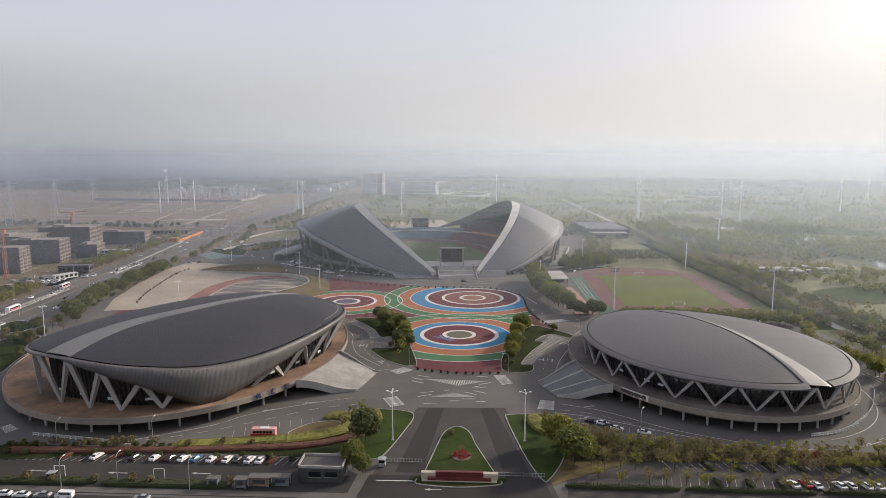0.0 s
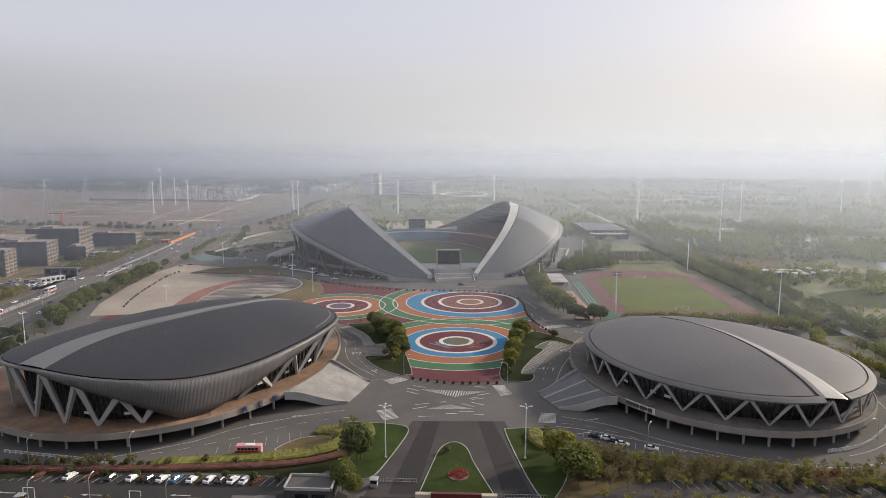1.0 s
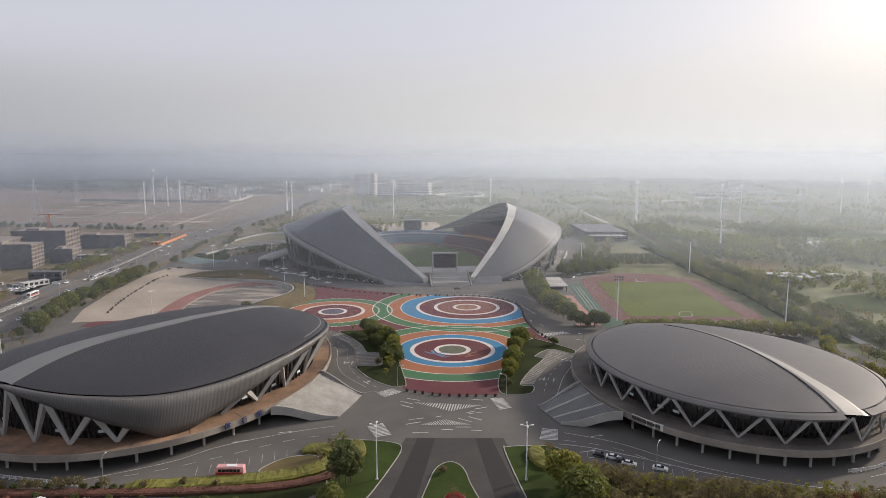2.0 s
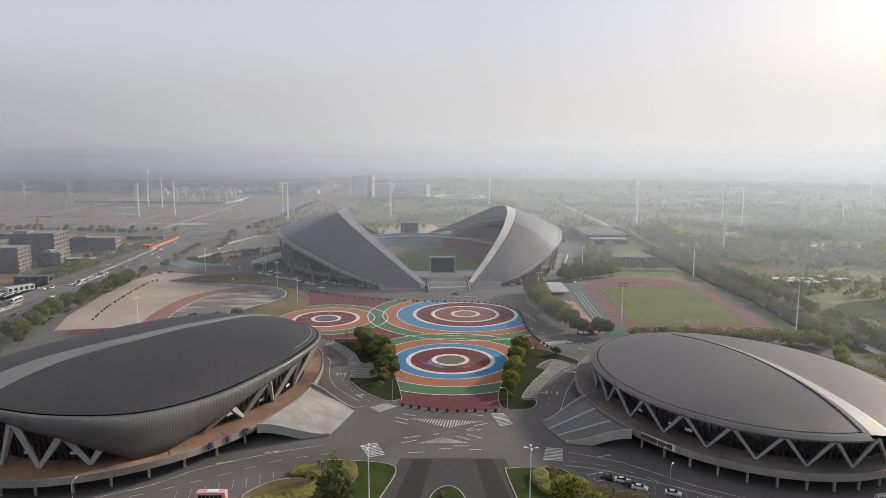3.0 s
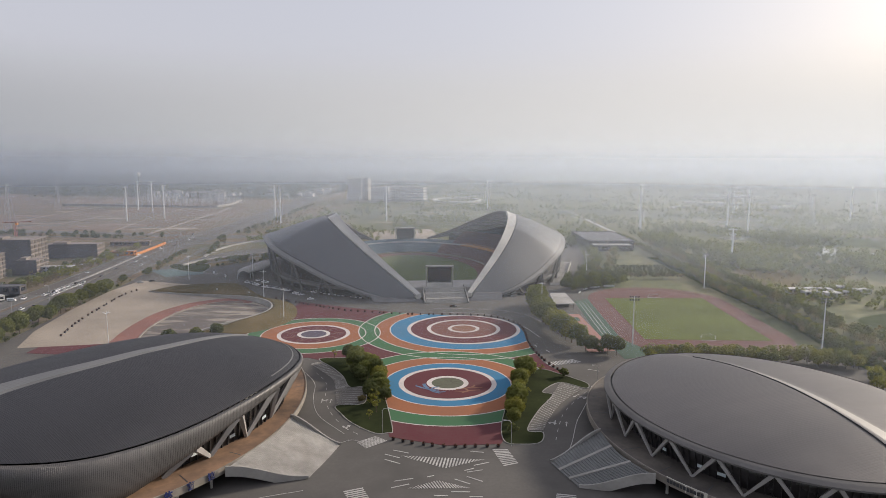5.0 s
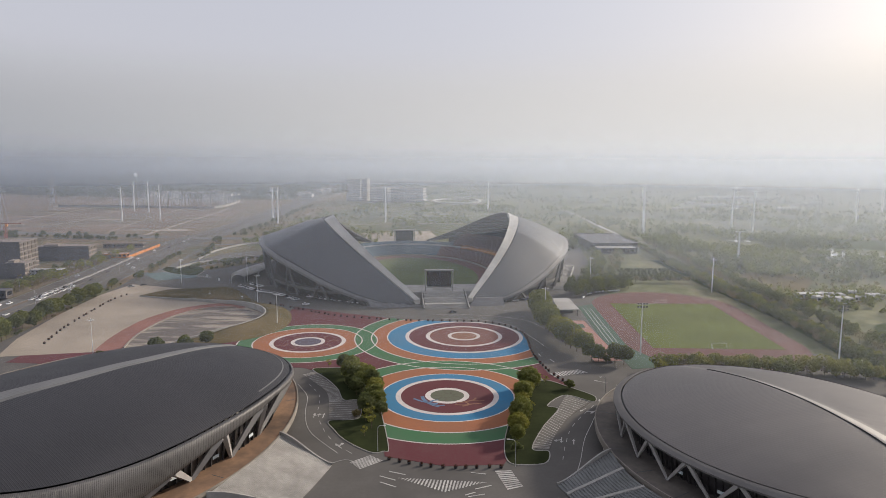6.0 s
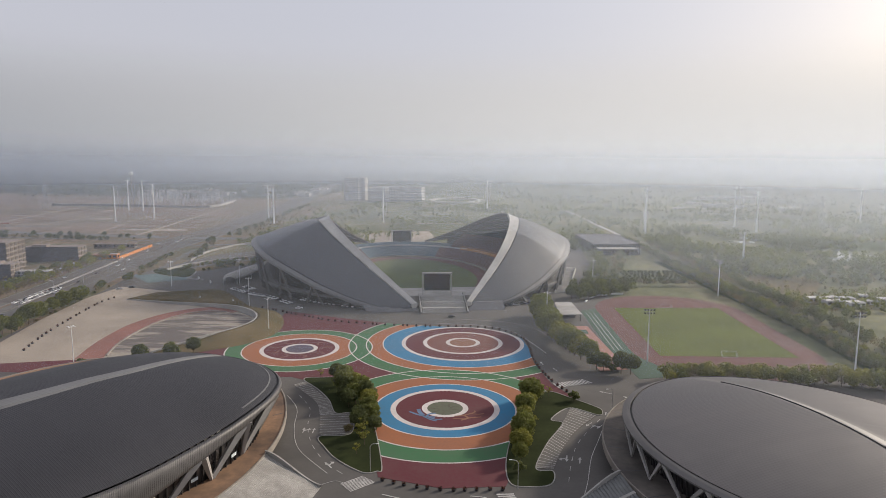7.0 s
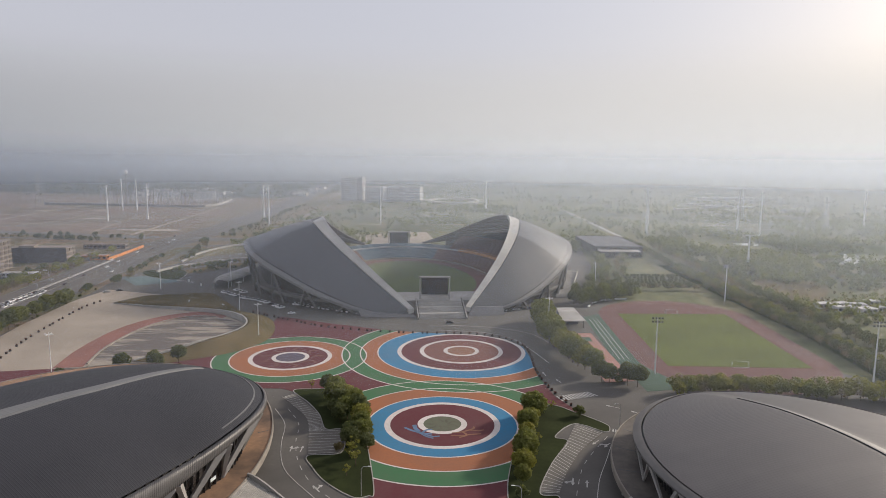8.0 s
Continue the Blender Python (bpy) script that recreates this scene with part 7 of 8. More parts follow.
def make_car(color, label, kind="car"):
    ob = tagged(thing("car"), label, "car", "parked cars")
    bm = bmesh.new()
    if kind == "van":
        profile_body(bm, [(-2.4, 0.3), (-2.45, 1.9), (1.4, 1.95), (2.0, 1.2), (2.45, 1.0), (2.5, 0.3)], 0.88, 0.12)
    else:
        profile_body(bm, [(-2.25, 0.28), (-2.3, 0.75), (-2.2, 0.95), (-1.5, 1.0), (1.0, 0.95), (2.1, 0.78), (2.28, 0.6), (2.25, 0.28)], 0.9)
    part("body", bm, PAINTS[color], ob)
    if kind != "van":
        bm = bmesh.new()
        profile_body(bm, [(-1.75, 0.96), (-1.15, 1.40), (0.25, 1.42), (1.05, 0.95)], 0.80, 0.35)
        part("window", bm, M["glass_dark"], ob, "dark glass")
        bm = bmesh.new()
        box(bm, -0.45, 0, 1.43, 1.35, 1.15, 0.06, 0, 0.02)
        part("roof", bm, PAINTS[color], ob)
    else:
        for s in (-1, 1):
            bm = bmesh.new()
            box(bm, -0.4, s * 0.83, 1.45, 3.2, 0.08, 0.45)
            part("window", bm, M["glass_dark"], ob, "dark glass")
        bm = bmesh.new()
        box(bm, 1.72, 0, 1.55, 0.35, 1.45, 0.55)
        part("windscreen", bm, M["glass_dark"], ob, "dark glass")
    wheels(ob, (-1.4, 1.4), 0.88)
    for s in (-1, 1):
        bm = bmesh.new()
        box(bm, 2.2, s * 0.62, 0.68, 0.12, 0.36, 0.14)
        part("headlight", bm, M["white_metal"], ob)
        bm = bmesh.new()
        box(bm, -2.27 if kind != "van" else -2.42, s * 0.66, 0.78, 0.08, 0.3, 0.16)
        part("tail_light", bm, PAINTS["red"], ob)
    return ob


CARS = {"white": make_car("white", "white saloon car standing on the asphalt"), "dark": make_car("dark", "black saloon car standing on the asphalt"), "silver": make_car("silver", "silver saloon car standing on the asphalt"), "red": make_car("red", "red saloon car standing on the asphalt"), "blue": make_car("blue", "blue saloon car standing on the asphalt"), "van": make_car("white", "white van standing at the kerb", "van")}
USED = []


def park(color, x, y, rz):
    src = CARS[color]
    m = pose(x, y, 0.02, 0, 0, rz)
    if color not in USED:
        USED.append(color)
        src.matrix_basis = m
        return src
    return copy_thing(src, m)


for c, x in (("white", -117), ("white", -98), ("white", -89), ("blue", -85), ("white", -80), ("white", -75), ("white", -68), ("dark", -71.5), ("dark", -104.5), ("white", -64.5), ("dark", -93)):
    park(c, x, 196.6, 78)
for c, x, y in (("white", -130, 172.6), ("white", -124.5, 172.2), ("silver", -118.5, 172.4), ("van", -112, 172.3), ("silver", -90, 172.2), ("red", -60, 169.5)):
    park(c, x, y, 180)
for c, x, y in (("dark", 43, 232.5), ("white", 46.8, 231), ("dark", 48.8, 228.6), ("white", 50.8, 226.8), ("white", 59.5, 224)):
    park(c, x, y, -20)
for c, x, y in (("white", 93.5, 189.6), ("red", 97.2, 190), ("white", 99.8, 189.4), ("white", 106.5, 189.6), ("white", 109.5, 189.6), ("white", 114, 189.6), ("white", 117, 189.6)):
    park(c, x, y, 100)
mix = ["white", "white", "silver", "white", "white", "dark", "white", "white", "white", "silver"]
rowA = smooth_line([(-166, 566), (-148, 550), (-134, 541.5), (-114, 522)], 6)
for i, p in enumerate(rowA):
    park(mix[i % 10], p.x, p.y, 52 + rnd.uniform(-6, 6))
for i, p in enumerate(smooth_line([(-160, 574), (-152, 566)], 4)):
    park(mix[(i + 3) % 10], p.x, p.y, 30)
for i, p in enumerate(smooth_line([(-108, 533), (-90, 523), (-74, 516), (-58, 509)], 5)):
    park(mix[(i * 3 + 1) % 10], p.x, p.y, 65 + rnd.uniform(-8, 8))
for i, (x, y) in enumerate([(25, 522), (29, 524), (33, 526), (37.5, 529), (42, 531)]):
    park("dark" if i != 2 else "silver", x, y, 10)
for i in range(16):
    y = 512 + 6.2 * (i // 2) + rnd.uniform(-1, 1)
    park(mix[(i * 3) % 10], -284 - 0.08 * (y - 512) - 5.5 * (i % 2), y, 97 + rnd.uniform(-3, 3))
park("white", -104, 508, 15), park("dark", -8, 491, 5)
for c, x, y, r in (("white", -262, 352, 96), ("dark", -268, 420, 96), ("white", -277, 470, 96), ("silver", -283, 545, 97), ("white", -296, 500, -84), ("red", -258, 340, 96), ("white", -290, 560, 97), ("dark", -296, 620, 97), ("white", -300, 660, 97), ("silver", -310, 600, -84), ("white", -318, 700, -83), ("white", -306, 690, 97), ("dark", -290, 585, 96), ("white", -285, 640, 97), ("white", -292, 420, -85), ("silver", -246, 560, 40), ("dark", -240, 566, 40)):
    park(c, x, y, r)


def coach(x, y, rz, color, length, label):
    ob = tagged(thing("coach", x, y, 0.02, rz), label, "bus", "coaches")
    h = length / 2
    bm = bmesh.new()
    profile_body(bm, [(-h, 0.35), (-h, 3.0), (-h + 0.25, 3.2), (h - 0.5, 3.2), (h - 0.1, 2.6), (h, 1.2), (h, 0.35)], 1.25, 0.1)
    part("body", bm, PAINTS[color], ob)
    for s in (-1, 1):
        for k in range(6):
            bm = bmesh.new()
            box(bm, -h + 0.9 + (length - 1.9) * (k + 0.5) / 6, s * 1.21, 2.15, (length - 1.9) / 6 - 0.12, 0.08, 0.85)
            part("side_window", bm, M["glass_dark"], ob, "dark glass")
        bm = bmesh.new()
        box(bm, 0, s * 1.26, 1.25, length * 0.94, 0.03, 0.75)
        part("stripe", bm, PAINTS["red" if color in ("white", "pink") else "white"], ob, "side stripe in a second colour")
    bm = bmesh.new()
    box(bm, h - 0.12, 0, 2.0, 0.2, 2.1, 1.1)
    part("windscreen", bm, M["glass_dark"], ob, "dark glass")
    bm = bmesh.new()
    box(bm, -0.5, 0, 3.25, length * 0.35, 1.5, 0.25, 0, 0.05)
    part("roof_unit", bm, PAINTS["white"], ob, "white roof unit")
    wheels(ob, (-h + 2.0, h - 2.0), 1.22, 0.48)


coach(-69.5, 214.5, 183, "pink", 8.5, "red and pink coach parked beside the hedge")
coach(-279, 385, 96, "white", 12, "white city bus on the avenue")
coach(-277, 340, 96, "yellow", 12, "yellow-green city bus on the avenue")
coach(-252, 330, -84, "red", 11, "red city bus on the avenue")
coach(-291, 455, -84, "white", 11, "white city bus on the far carriageway")


# ---------- planters round the square ----------
def make_planter():
    ob = tagged(thing("planter"), "dark round planter with a low clipped shrub", "planter", "planters")
    bm = bmesh.new()
    beam(bm, (0, 0, 0), (0, 0, 0.6), 1.0, 1.35, sides=10, turn=0)
    part("pot", bm, M["dark_metal"], ob)
    o = new("shrub", cloud_mesh("shrub", leaf_cloud([(0, 0, 0.85), (0.25, 0.1, 0.75), (-0.2, -0.2, 0.8)], [0.55, 0.4, 0.4], 20, 0.2, 5), M["hedge_red"]))
    o.parent = ob
    return ob


planter = make_planter()
spots = []
for pts, gap in (([(-132, 512), (-117, 502), (-88, 484), (-77, 478), (-55, 472), (-30, 468.5), (-5, 468.5), (10, 467), (22.5, 459.5), (30.6, 446), (32.6, 430), (32.6, 412), (34, 396), (38, 377), (44, 361)], 4.4), ([(-27.2, 289.7), (-23.5, 287.5), (-19.9, 286), (-12.6, 283.8), (-5, 282.7), (2.5, 283), (6.6, 283.4), (13, 283.6)], 3.6), ([(-213, 404), (-217, 416), (-224, 442), (-230, 474), (-236, 516), (-234, 535)], 6.5)):
    path = smooth_line(pts, 10)
    acc = 0.0
    for a, b in zip(path, path[1:]):
        acc += (b - a).length
        if acc >= gap:
            acc -= gap
            spots.append((b.x, b.y))
for i, (x, y) in enumerate(spots):
    if i == 0:
        planter.matrix_basis = pose(x, y, 0.02)
    else:
        copy_thing(planter, pose(x, y, 0.02, 0, 0, 37 * i))

# ---------- entrance: sign wall, gate house, booth, barriers ----------
def sign_wall():
    ob = tagged(thing("sign_wall", -2.6, 188.6), "low maroon entrance wall with pale stone ends", "sign wall")
    M["maroon_stone"] = worn("maroon_stone", (0.11, 0.022, 0.02), 0.5, fine=1.5, coarse=0.3, amount=0.2)
    bm = bmesh.new()
    box(bm, 0, 0, 1.3, 14, 1.2, 2.2, 0, 0.06)
    part("panel", bm, M["maroon_stone"], ob, "polished maroon stone panel")
    for s in (-1, 1):
        bm = bmesh.new()
        box(bm, s * 9.0, 0.3, 1.05, 4.6, 1.6, 1.9, 0, 0.06)
        part("end_block", bm, M["cream_stone"], ob, "pale stone end block")
    bm = bmesh.new()
    box(bm, 0, -0.5, 0.1, 22, 3.0, 0.22, 0, 0.05)
    part("plinth", bm, M["cream_stone"], ob)
    bm = bmesh.new()
    box(bm, 0, -1.1, 0.55, 18.5, 1.0, 0.8, 0, 0.05)
    part("step", bm, M["maroon_stone"], ob, "maroon stone step before the panel")
    return ob


sign_wall()


def window_row(ob, x0, x1, y, z, n, w, h, ny, mat="glass_dark"):
    """Panes with frames set into a wall that faces ny."""
    for k in range(n):
        x = x0 + (x1 - x0) * (k + 0.5) / n
        bm = bmesh.new()
        box(bm, x, y + 0.03 * ny, z, w, 0.08, h)
        p = part("window", bm, M[mat], ob)
        bm = bmesh.new()
        box(bm, x, y + 0.06 * ny, z - h / 2 - 0.06, w + 0.2, 0.2, 0.1)
        part("sill", bm, M["pale_concrete"], p)


def gate_house():
    ob = tagged(thing("gate_house", -43, 188.5), "small grey flat-roofed gate house with dark windows", "gate house")
    bm = bmesh.new()
    box(bm, 0, 0, 2.2, 13, 8, 4.4)
    part("wall", bm, M["podium"], ob)
    bm = bmesh.new()
    box(bm, 0, 0, 4.45, 12.2, 7.2, 0.12)
    part("roof", bm, M["asphalt"], ob, "dark flat roof")
    for cx, cy, sx, sy in ((0, -4, 13.4, 0.4), (0, 4, 13.4, 0.4), (-6.5, 0, 0.4, 8.4), (6.5, 0, 0.4, 8.4)):
        bm = bmesh.new()
        box(bm, cx, cy, 4.7, sx, sy, 0.8)
        part("parapet", bm, M["concrete"], ob, "pale roof parapet")
    window_row(ob, -4, 5.5, -4.0, 2.4, 2, 3.6, 1.6, -1)
    bm = bmesh.new()
    box(bm, -5, -4.02, 1.1, 1.1, 0.1, 2.1)
    part("door", bm, M["dark_metal"], ob)


gate_house()


def booth(x, y):
    ob = tagged(thing("guard_booth", x, y), "small grey guard booth with dark glazing", "booth")
    bm = bmesh.new()
    box(bm, 0, 0, 0.55, 2.0, 2.0, 1.1, 0, 0.05)
    part("base", bm, M["steel"], ob)
    bm = bmesh.new()
    box(bm, 0, 0, 1.6, 1.8, 1.8, 1.0)
    part("glazing", bm, M["glass_dark"], ob)
    bm = bmesh.new()
    box(bm, 0, 0, 2.25, 2.4, 2.4, 0.3, 0, 0.08)
    part("roof", bm, M["steel"], ob)


booth(-26.5, 196), booth(-122, 182)


M["stack"] = worn("stack_timber", (0.24, 0.17, 0.12), 0.9, fine=1.5, coarse=0.2, amount=0.4)
M["tarp"] = worn("stack_sheet", (0.16, 0.18, 0.19), 0.7, fine=1.5, coarse=0.2, amount=0.4)


def kiosk(x, y, w, d, h, mat, label):
    """A small street kiosk: plinth, walls, shutter and a thin flat roof on four posts."""
    ob = tagged(thing("kiosk", x, y), label, "kiosk", "street kiosks")
    bm = bmesh.new()
    box(bm, 0, 0, h / 2, w - 0.5, d - 0.5, h - 0.2, 0, 0.04)
    part("walls", bm, M[mat], ob)
    bm = bmesh.new()
    box(bm, 0, -d / 2 + 0.2, h * 0.55, w * 0.6, 0.12, h * 0.4)
    part("shutter", bm, M["dark_metal"], ob)
    for sx in (-1, 1):
        for sy in (-1, 1):
            bm = bmesh.new()
            beam(bm, (sx * (w / 2 - 0.1), sy * (d / 2 - 0.1), 0), (sx * (w / 2 - 0.1), sy * (d / 2 - 0.1), h), 0.12)
            part("post", bm, M["steel"], ob)
    bm = bmesh.new()
    box(bm, 0, 0, h + 0.08, w + 0.5, d + 0.5, 0.16, 0, 0.04)
    part("roof", bm, M["asphalt_old"], ob, "thin grey flat roof")


kiosk(-73, 180.6, 3.2, 2.2, 2.7, "tarp", "small grey street kiosk with a pale flat roof")
kiosk(-65, 180.6, 3.2, 2.2, 2.7, "tarp", "small grey street kiosk with a pale flat roof")
kiosk(-60, 182, 6.0, 2.6, 2.8, "stack", "tan timber street kiosk with a pale flat roof")
kiosk(-54, 182.6, 5.0, 2.4, 2.7, "tarp", "grey street kiosk with a pale flat roof")


def folding_gate(x0, x1, y):
    ob = tagged(thing("folding_gate", (x0 + x1) / 2, y), "low steel folding gate across the drive", "gate")
    n = int((x1 - x0) / 0.9)
    w = x1 - x0
    for z in (0.25, 1.15):
        bm = bmesh.new()
        beam(bm, (-w / 2, 0, z), (w / 2, 0, z), 0.08)
        part("rail", bm, M["steel"], ob)
    for k in range(n + 1):
        bm = bmesh.new()
        x = -w / 2 + w * k / n
        beam(bm, (x, 0, 0), (x, 0, 1.25), 0.09)
        part("bar", bm, M["steel"], ob)


folding_gate(-26, -14.5, 198.5), folding_gate(9, 22.5, 191)


def make_barrier():
    ob = tagged(thing("crowd_barrier"), "white steel crowd barrier beside the road", "barrier", "crowd barriers")
    bm = bmesh.new()
    for a, b in (((-1.1, 0, 0.1), (-1.1, 0, 1.1)), ((1.1, 0, 0.1), (1.1, 0, 1.1)), ((-1.1, 0, 1.1), (1.1, 0, 1.1)), ((-1.1, 0, 0.3), (1.1, 0, 0.3))):
        beam(bm, a, b, 0.09)
    part("frame", bm, M["white_metal"], ob)
    for x in (-0.9, 0.9):
        bm = bmesh.new()
        beam(bm, (x, -0.35, 0.04), (x, 0.35, 0.04), 0.08)
        part("foot", bm, M["white_metal"], ob)
    for k in range(7):
        bm = bmesh.new()
        beam(bm, (-0.8 + 1.6 * k / 6, 0, 0.3), (-0.8 + 1.6 * k / 6, 0, 1.1), 0.05)
        part("bar", bm, M["white_metal"], ob)
    return ob


barrier = make_barrier()
for i in range(18):
    f = i / 17
    m = pose(-147 + 35 * f, 211.5 - 5.2 * f + 0.0, 0, 0, 0, -8 + 4 * math.sin(i))
    if i == 0:
        barrier.matrix_basis = m
    else:
        copy_thing(barrier, m)
fence = smooth_line([(116, 224.8), (126.7, 228.4), (137.5, 236.9), (150.9, 252.1), (161.2, 269)], 7)
for a, b in zip(fence, fence[1:]):
    copy_thing(barrier, pose((a.x + b.x) / 2, (a.y + b.y) / 2, 0, 0, 0, math.degrees(math.atan2(b.y - a.y, b.x - a.x))))


# ---------- shed, gym and other buildings ----------
def block(name, x, y, rz, w, d, h, label, mat="concrete", floors=3, cols=8, roof="asphalt", parapet=0.8, category="building", sides=True):
    """A flat-roofed block with storeys of windows on all its faces."""
    ob = tagged(thing(name, x, y, 0, rz), label, category)
    bm = bmesh.new()
    box(bm, 0, 0, h / 2, w, d, h)
    part("wall", bm, M[mat], ob)
    bm = bmesh.new()
    box(bm, 0, 0, h + 0.06, w - 0.8, d - 0.8, 0.16)
    part("roof", bm, M[roof], ob)
    for cx, cy, sx, sy in ((0, -d / 2, w + 0.3, 0.4), (0, d / 2, w + 0.3, 0.4), (-w / 2, 0, 0.4, d), (w / 2, 0, 0.4, d)):
        bm = bmesh.new()
        box(bm, cx, cy, h + parapet / 2 - 0.1, sx, sy, parapet)
        part("parapet", bm, M[mat], ob)
    fh = h / max(1, floors)
    for f in range(floors):
        for k in range(cols):
            for face in (0, 1) if sides else (0,):
                n = cols if face == 0 else max(1, int(cols * d / w))
                if k >= n:
                    continue
                span = w if face == 0 else d
                ww = span / n * 0.6
                p = -span / 2 + span * (k + 0.5) / n
                bm = bmesh.new()
                if face == 0:
                    box(bm, p, -d / 2 - 0.02, fh * (f + 0.55), ww, 0.1, fh * 0.5)
                else:
                    box(bm, w / 2 + 0.02, p, fh * (f + 0.55), 0.1, ww, fh * 0.5)
                part("window", bm, M["glass_dark"], ob)
    return ob


M["white_wall"] = worn("white_wall", (0.46, 0.46, 0.45), 0.8, fine=0.5, coarse=0.05, amount=0.15)
M["net"] = worn("scaffold_net", (0.10, 0.092, 0.092), 0.9, fine=0.6, coarse=0.05, amount=0.35)
M["bare_frame"] = worn("bare_concrete_frame", (0.22, 0.185, 0.16), 0.9, fine=0.5, coarse=0.05, amount=0.3)
M["brown_roof"] = worn("brown_roof", (0.20, 0.16, 0.13), 0.9, fine=0.4, coarse=0.05, amount=0.3)
M["orange_hoard"] = worn("orange_hoarding", (0.55, 0.22, 0.06), 0.8, fine=0.6, coarse=0.08, amount=0.2)


M["opening"] = worn("bare_opening", (0.10, 0.085, 0.07), 0.9, fine=1, coarse=0.2, amount=0.3, bump=0)


def building_site(x, y, rz, w, d, h, floors, label):
    """An unfinished block: bare frame, open end storeys and dark netting on scaffolding."""
    ob = tagged(thing("unfinished_building", x, y, 0, rz), label, "building", "unfinished buildings")
    bm = bmesh.new()
    box(bm, 0, 0, h / 2, w - 1.0, d - 1.0, h - 0.2)
    part("core", bm, M["bare_frame"], ob)
    fh = h / floors
    for f in range(floors + 1):
        bm = bmesh.new()
        box(bm, 0, 0, max(0.2, f * fh - 0.1), w, d, 0.35)
        part("floor_slab", bm, M["bare_frame"], ob)
    n = max(3, int(w / 6))
    for k in range(n + 1):
        bm = bmesh.new()
        beam(bm, (-w / 2 + w * k / n, -d / 2 - 0.15, 0), (-w / 2 + w * k / n, -d / 2 - 0.15, h + 1.4), 0.35)
        part("scaffold_pole", bm, M["net"], ob)
        if k < n:
            bm = bmesh.new()
            box(bm, -w / 2 + w * (k + 0.5) / n, -d / 2 - 0.35, (h + 1.0) / 2, w / n - 0.25, 0.12, h + 1.0)
            part("net_panel", bm, M["net"], ob, "dark scaffold netting")
    m = max(2, int(d / 6))
    for f in range(floors):
        for k in range(m):
            bm = bmesh.new()
            box(bm, w / 2 - 0.3, -d / 2 + d * (k + 0.5) / m, fh * (f + 0.5), 0.5, d / m * 0.62, fh * 0.62)
            part("opening", bm, M["opening"], ob, "dark unglazed opening")
    bm = bmesh.new()
    box(bm, -w * 0.2, 0, h + 1.0, w * 0.25, d * 0.4, 2.0)
    part("stair_head", bm, M["bare_frame"], ob)


building_site(-396, 634, 10, 46, 34, 23.5, 6, "unfinished block wrapped in dark scaffold netting")
building_site(-384, 566, 10, 44, 24, 19.5, 6, "unfinished block wrapped in dark scaffold netting")
building_site(-384, 512, 10, 46, 20, 20, 7, "tall unfinished block wrapped in dark netting")
building_site(-375, 690, 10, 50, 22, 12, 3, "low unfinished block with open bare storeys")
building_site(-357, 600, 10, 18, 22, 11, 3, "low unfinished link block in bare concrete")
building_site(-420, 590, 10, 40, 40, 20, 5, "unfinished block wrapped in dark scaffold netting")


def crane_tower(x, y, h, label="red steel tower crane mast over the building site"):
    ob = tagged(thing("tower_crane", x, y), label, "crane", "tower cranes")
    M.setdefault("crane_red", worn("crane_red", (0.30, 0.13, 0.10), 0.6, fine=1, coarse=0.1, amount=0.2))
    for sx in (-0.9, 0.9):
        for sy in (-0.9, 0.9):
            bm = bmesh.new()
            beam(bm, (sx, sy, 0), (sx, sy, h), 0.3)
            part("leg", bm, M["crane_red"], ob)
    k = 0
    while k * 2.4 < h - 2.4:
        bm = bmesh.new()
        s = 1 if k % 2 else -1
        beam(bm, (-0.9 * s, -0.9, k * 2.4), (0.9 * s, -0.9, k * 2.4 + 2.4), 0.16)
        beam(bm, (0.9, -0.9 * s, k * 2.4), (0.9, 0.9 * s, k * 2.4 + 2.4), 0.16)
        part("brace", bm, M["crane_red"], ob)
        k += 1
    bm = bmesh.new()
    box(bm, 1.5, 0, h + 0.8, 2.0, 1.8, 2.0)
    part("cab", bm, M["orange_hoard"], ob)
    bm = bmesh.new()
    beam(bm, (-12, 0, h + 2), (16, 0, h + 3), 0.8)
    part("jib", bm, M["crane_red"], ob)


crane_tower(-352, 480, 36), crane_tower(-430, 690, 30)
block("site_hut", -338, 604, 8, 26, 8, 5, "long white site huts with a grey roof", "white_wall", 2, 8, "concrete", 0.3)
block("site_hut", -332, 700, 8, 22, 7, 4, "low orange hoarding and site huts", "orange_hoard", 1, 5, "concrete", 0.3)
block("site_hut", -360, 770, 8, 40, 9, 4.5, "low rust-roofed site huts", "bare_frame", 1, 9, "brown_roof", 0.3)
for k in range(10):
    ob = tagged(thing("hoarding", -318 - 1.0 * k, 700 + 8.6 * k, 0, 97), "orange site hoarding panel beside the avenue", "hoarding", "hoarding panels")
    bm = bmesh.new()
    box(bm, 0, 0, 1.3, 8.2, 0.3, 2.6)
    part("panel", bm, M["orange_hoard"], ob)

# sheds by the courts, the practice gym, the far offices
def shed():
    ob = tagged(thing("open_shed", 61.5, 500), "open shed with a pale flat roof", "shed")
    bm = bmesh.new()
    slab(bm, [(-5, 17), (5.5, 18), (7, -15), (-6.5, -17)], 4.0, 4.4)
    part("roof", bm, M["concrete"], ob, "pale stained flat roof")
    for x, y in ((-5.8, -15.5), (6, -14), (4.8, 16.5), (-4.4, 15.5), (-5.2, 0), (5.4, 0)):
        bm = bmesh.new()
        beam(bm, (x, y, 0), (x, y, 4.0), 0.4)
        part("post", bm, M["dark_metal"], ob)
    # solid dark block, put in for the shade below the shed roof
    bm = bmesh.new()
    box(bm, 0, 4, 1.9, 9, 20, 3.8)
    part("shade_block", bm, M["dark_metal"], ob, "dark block for the shade under the roof")


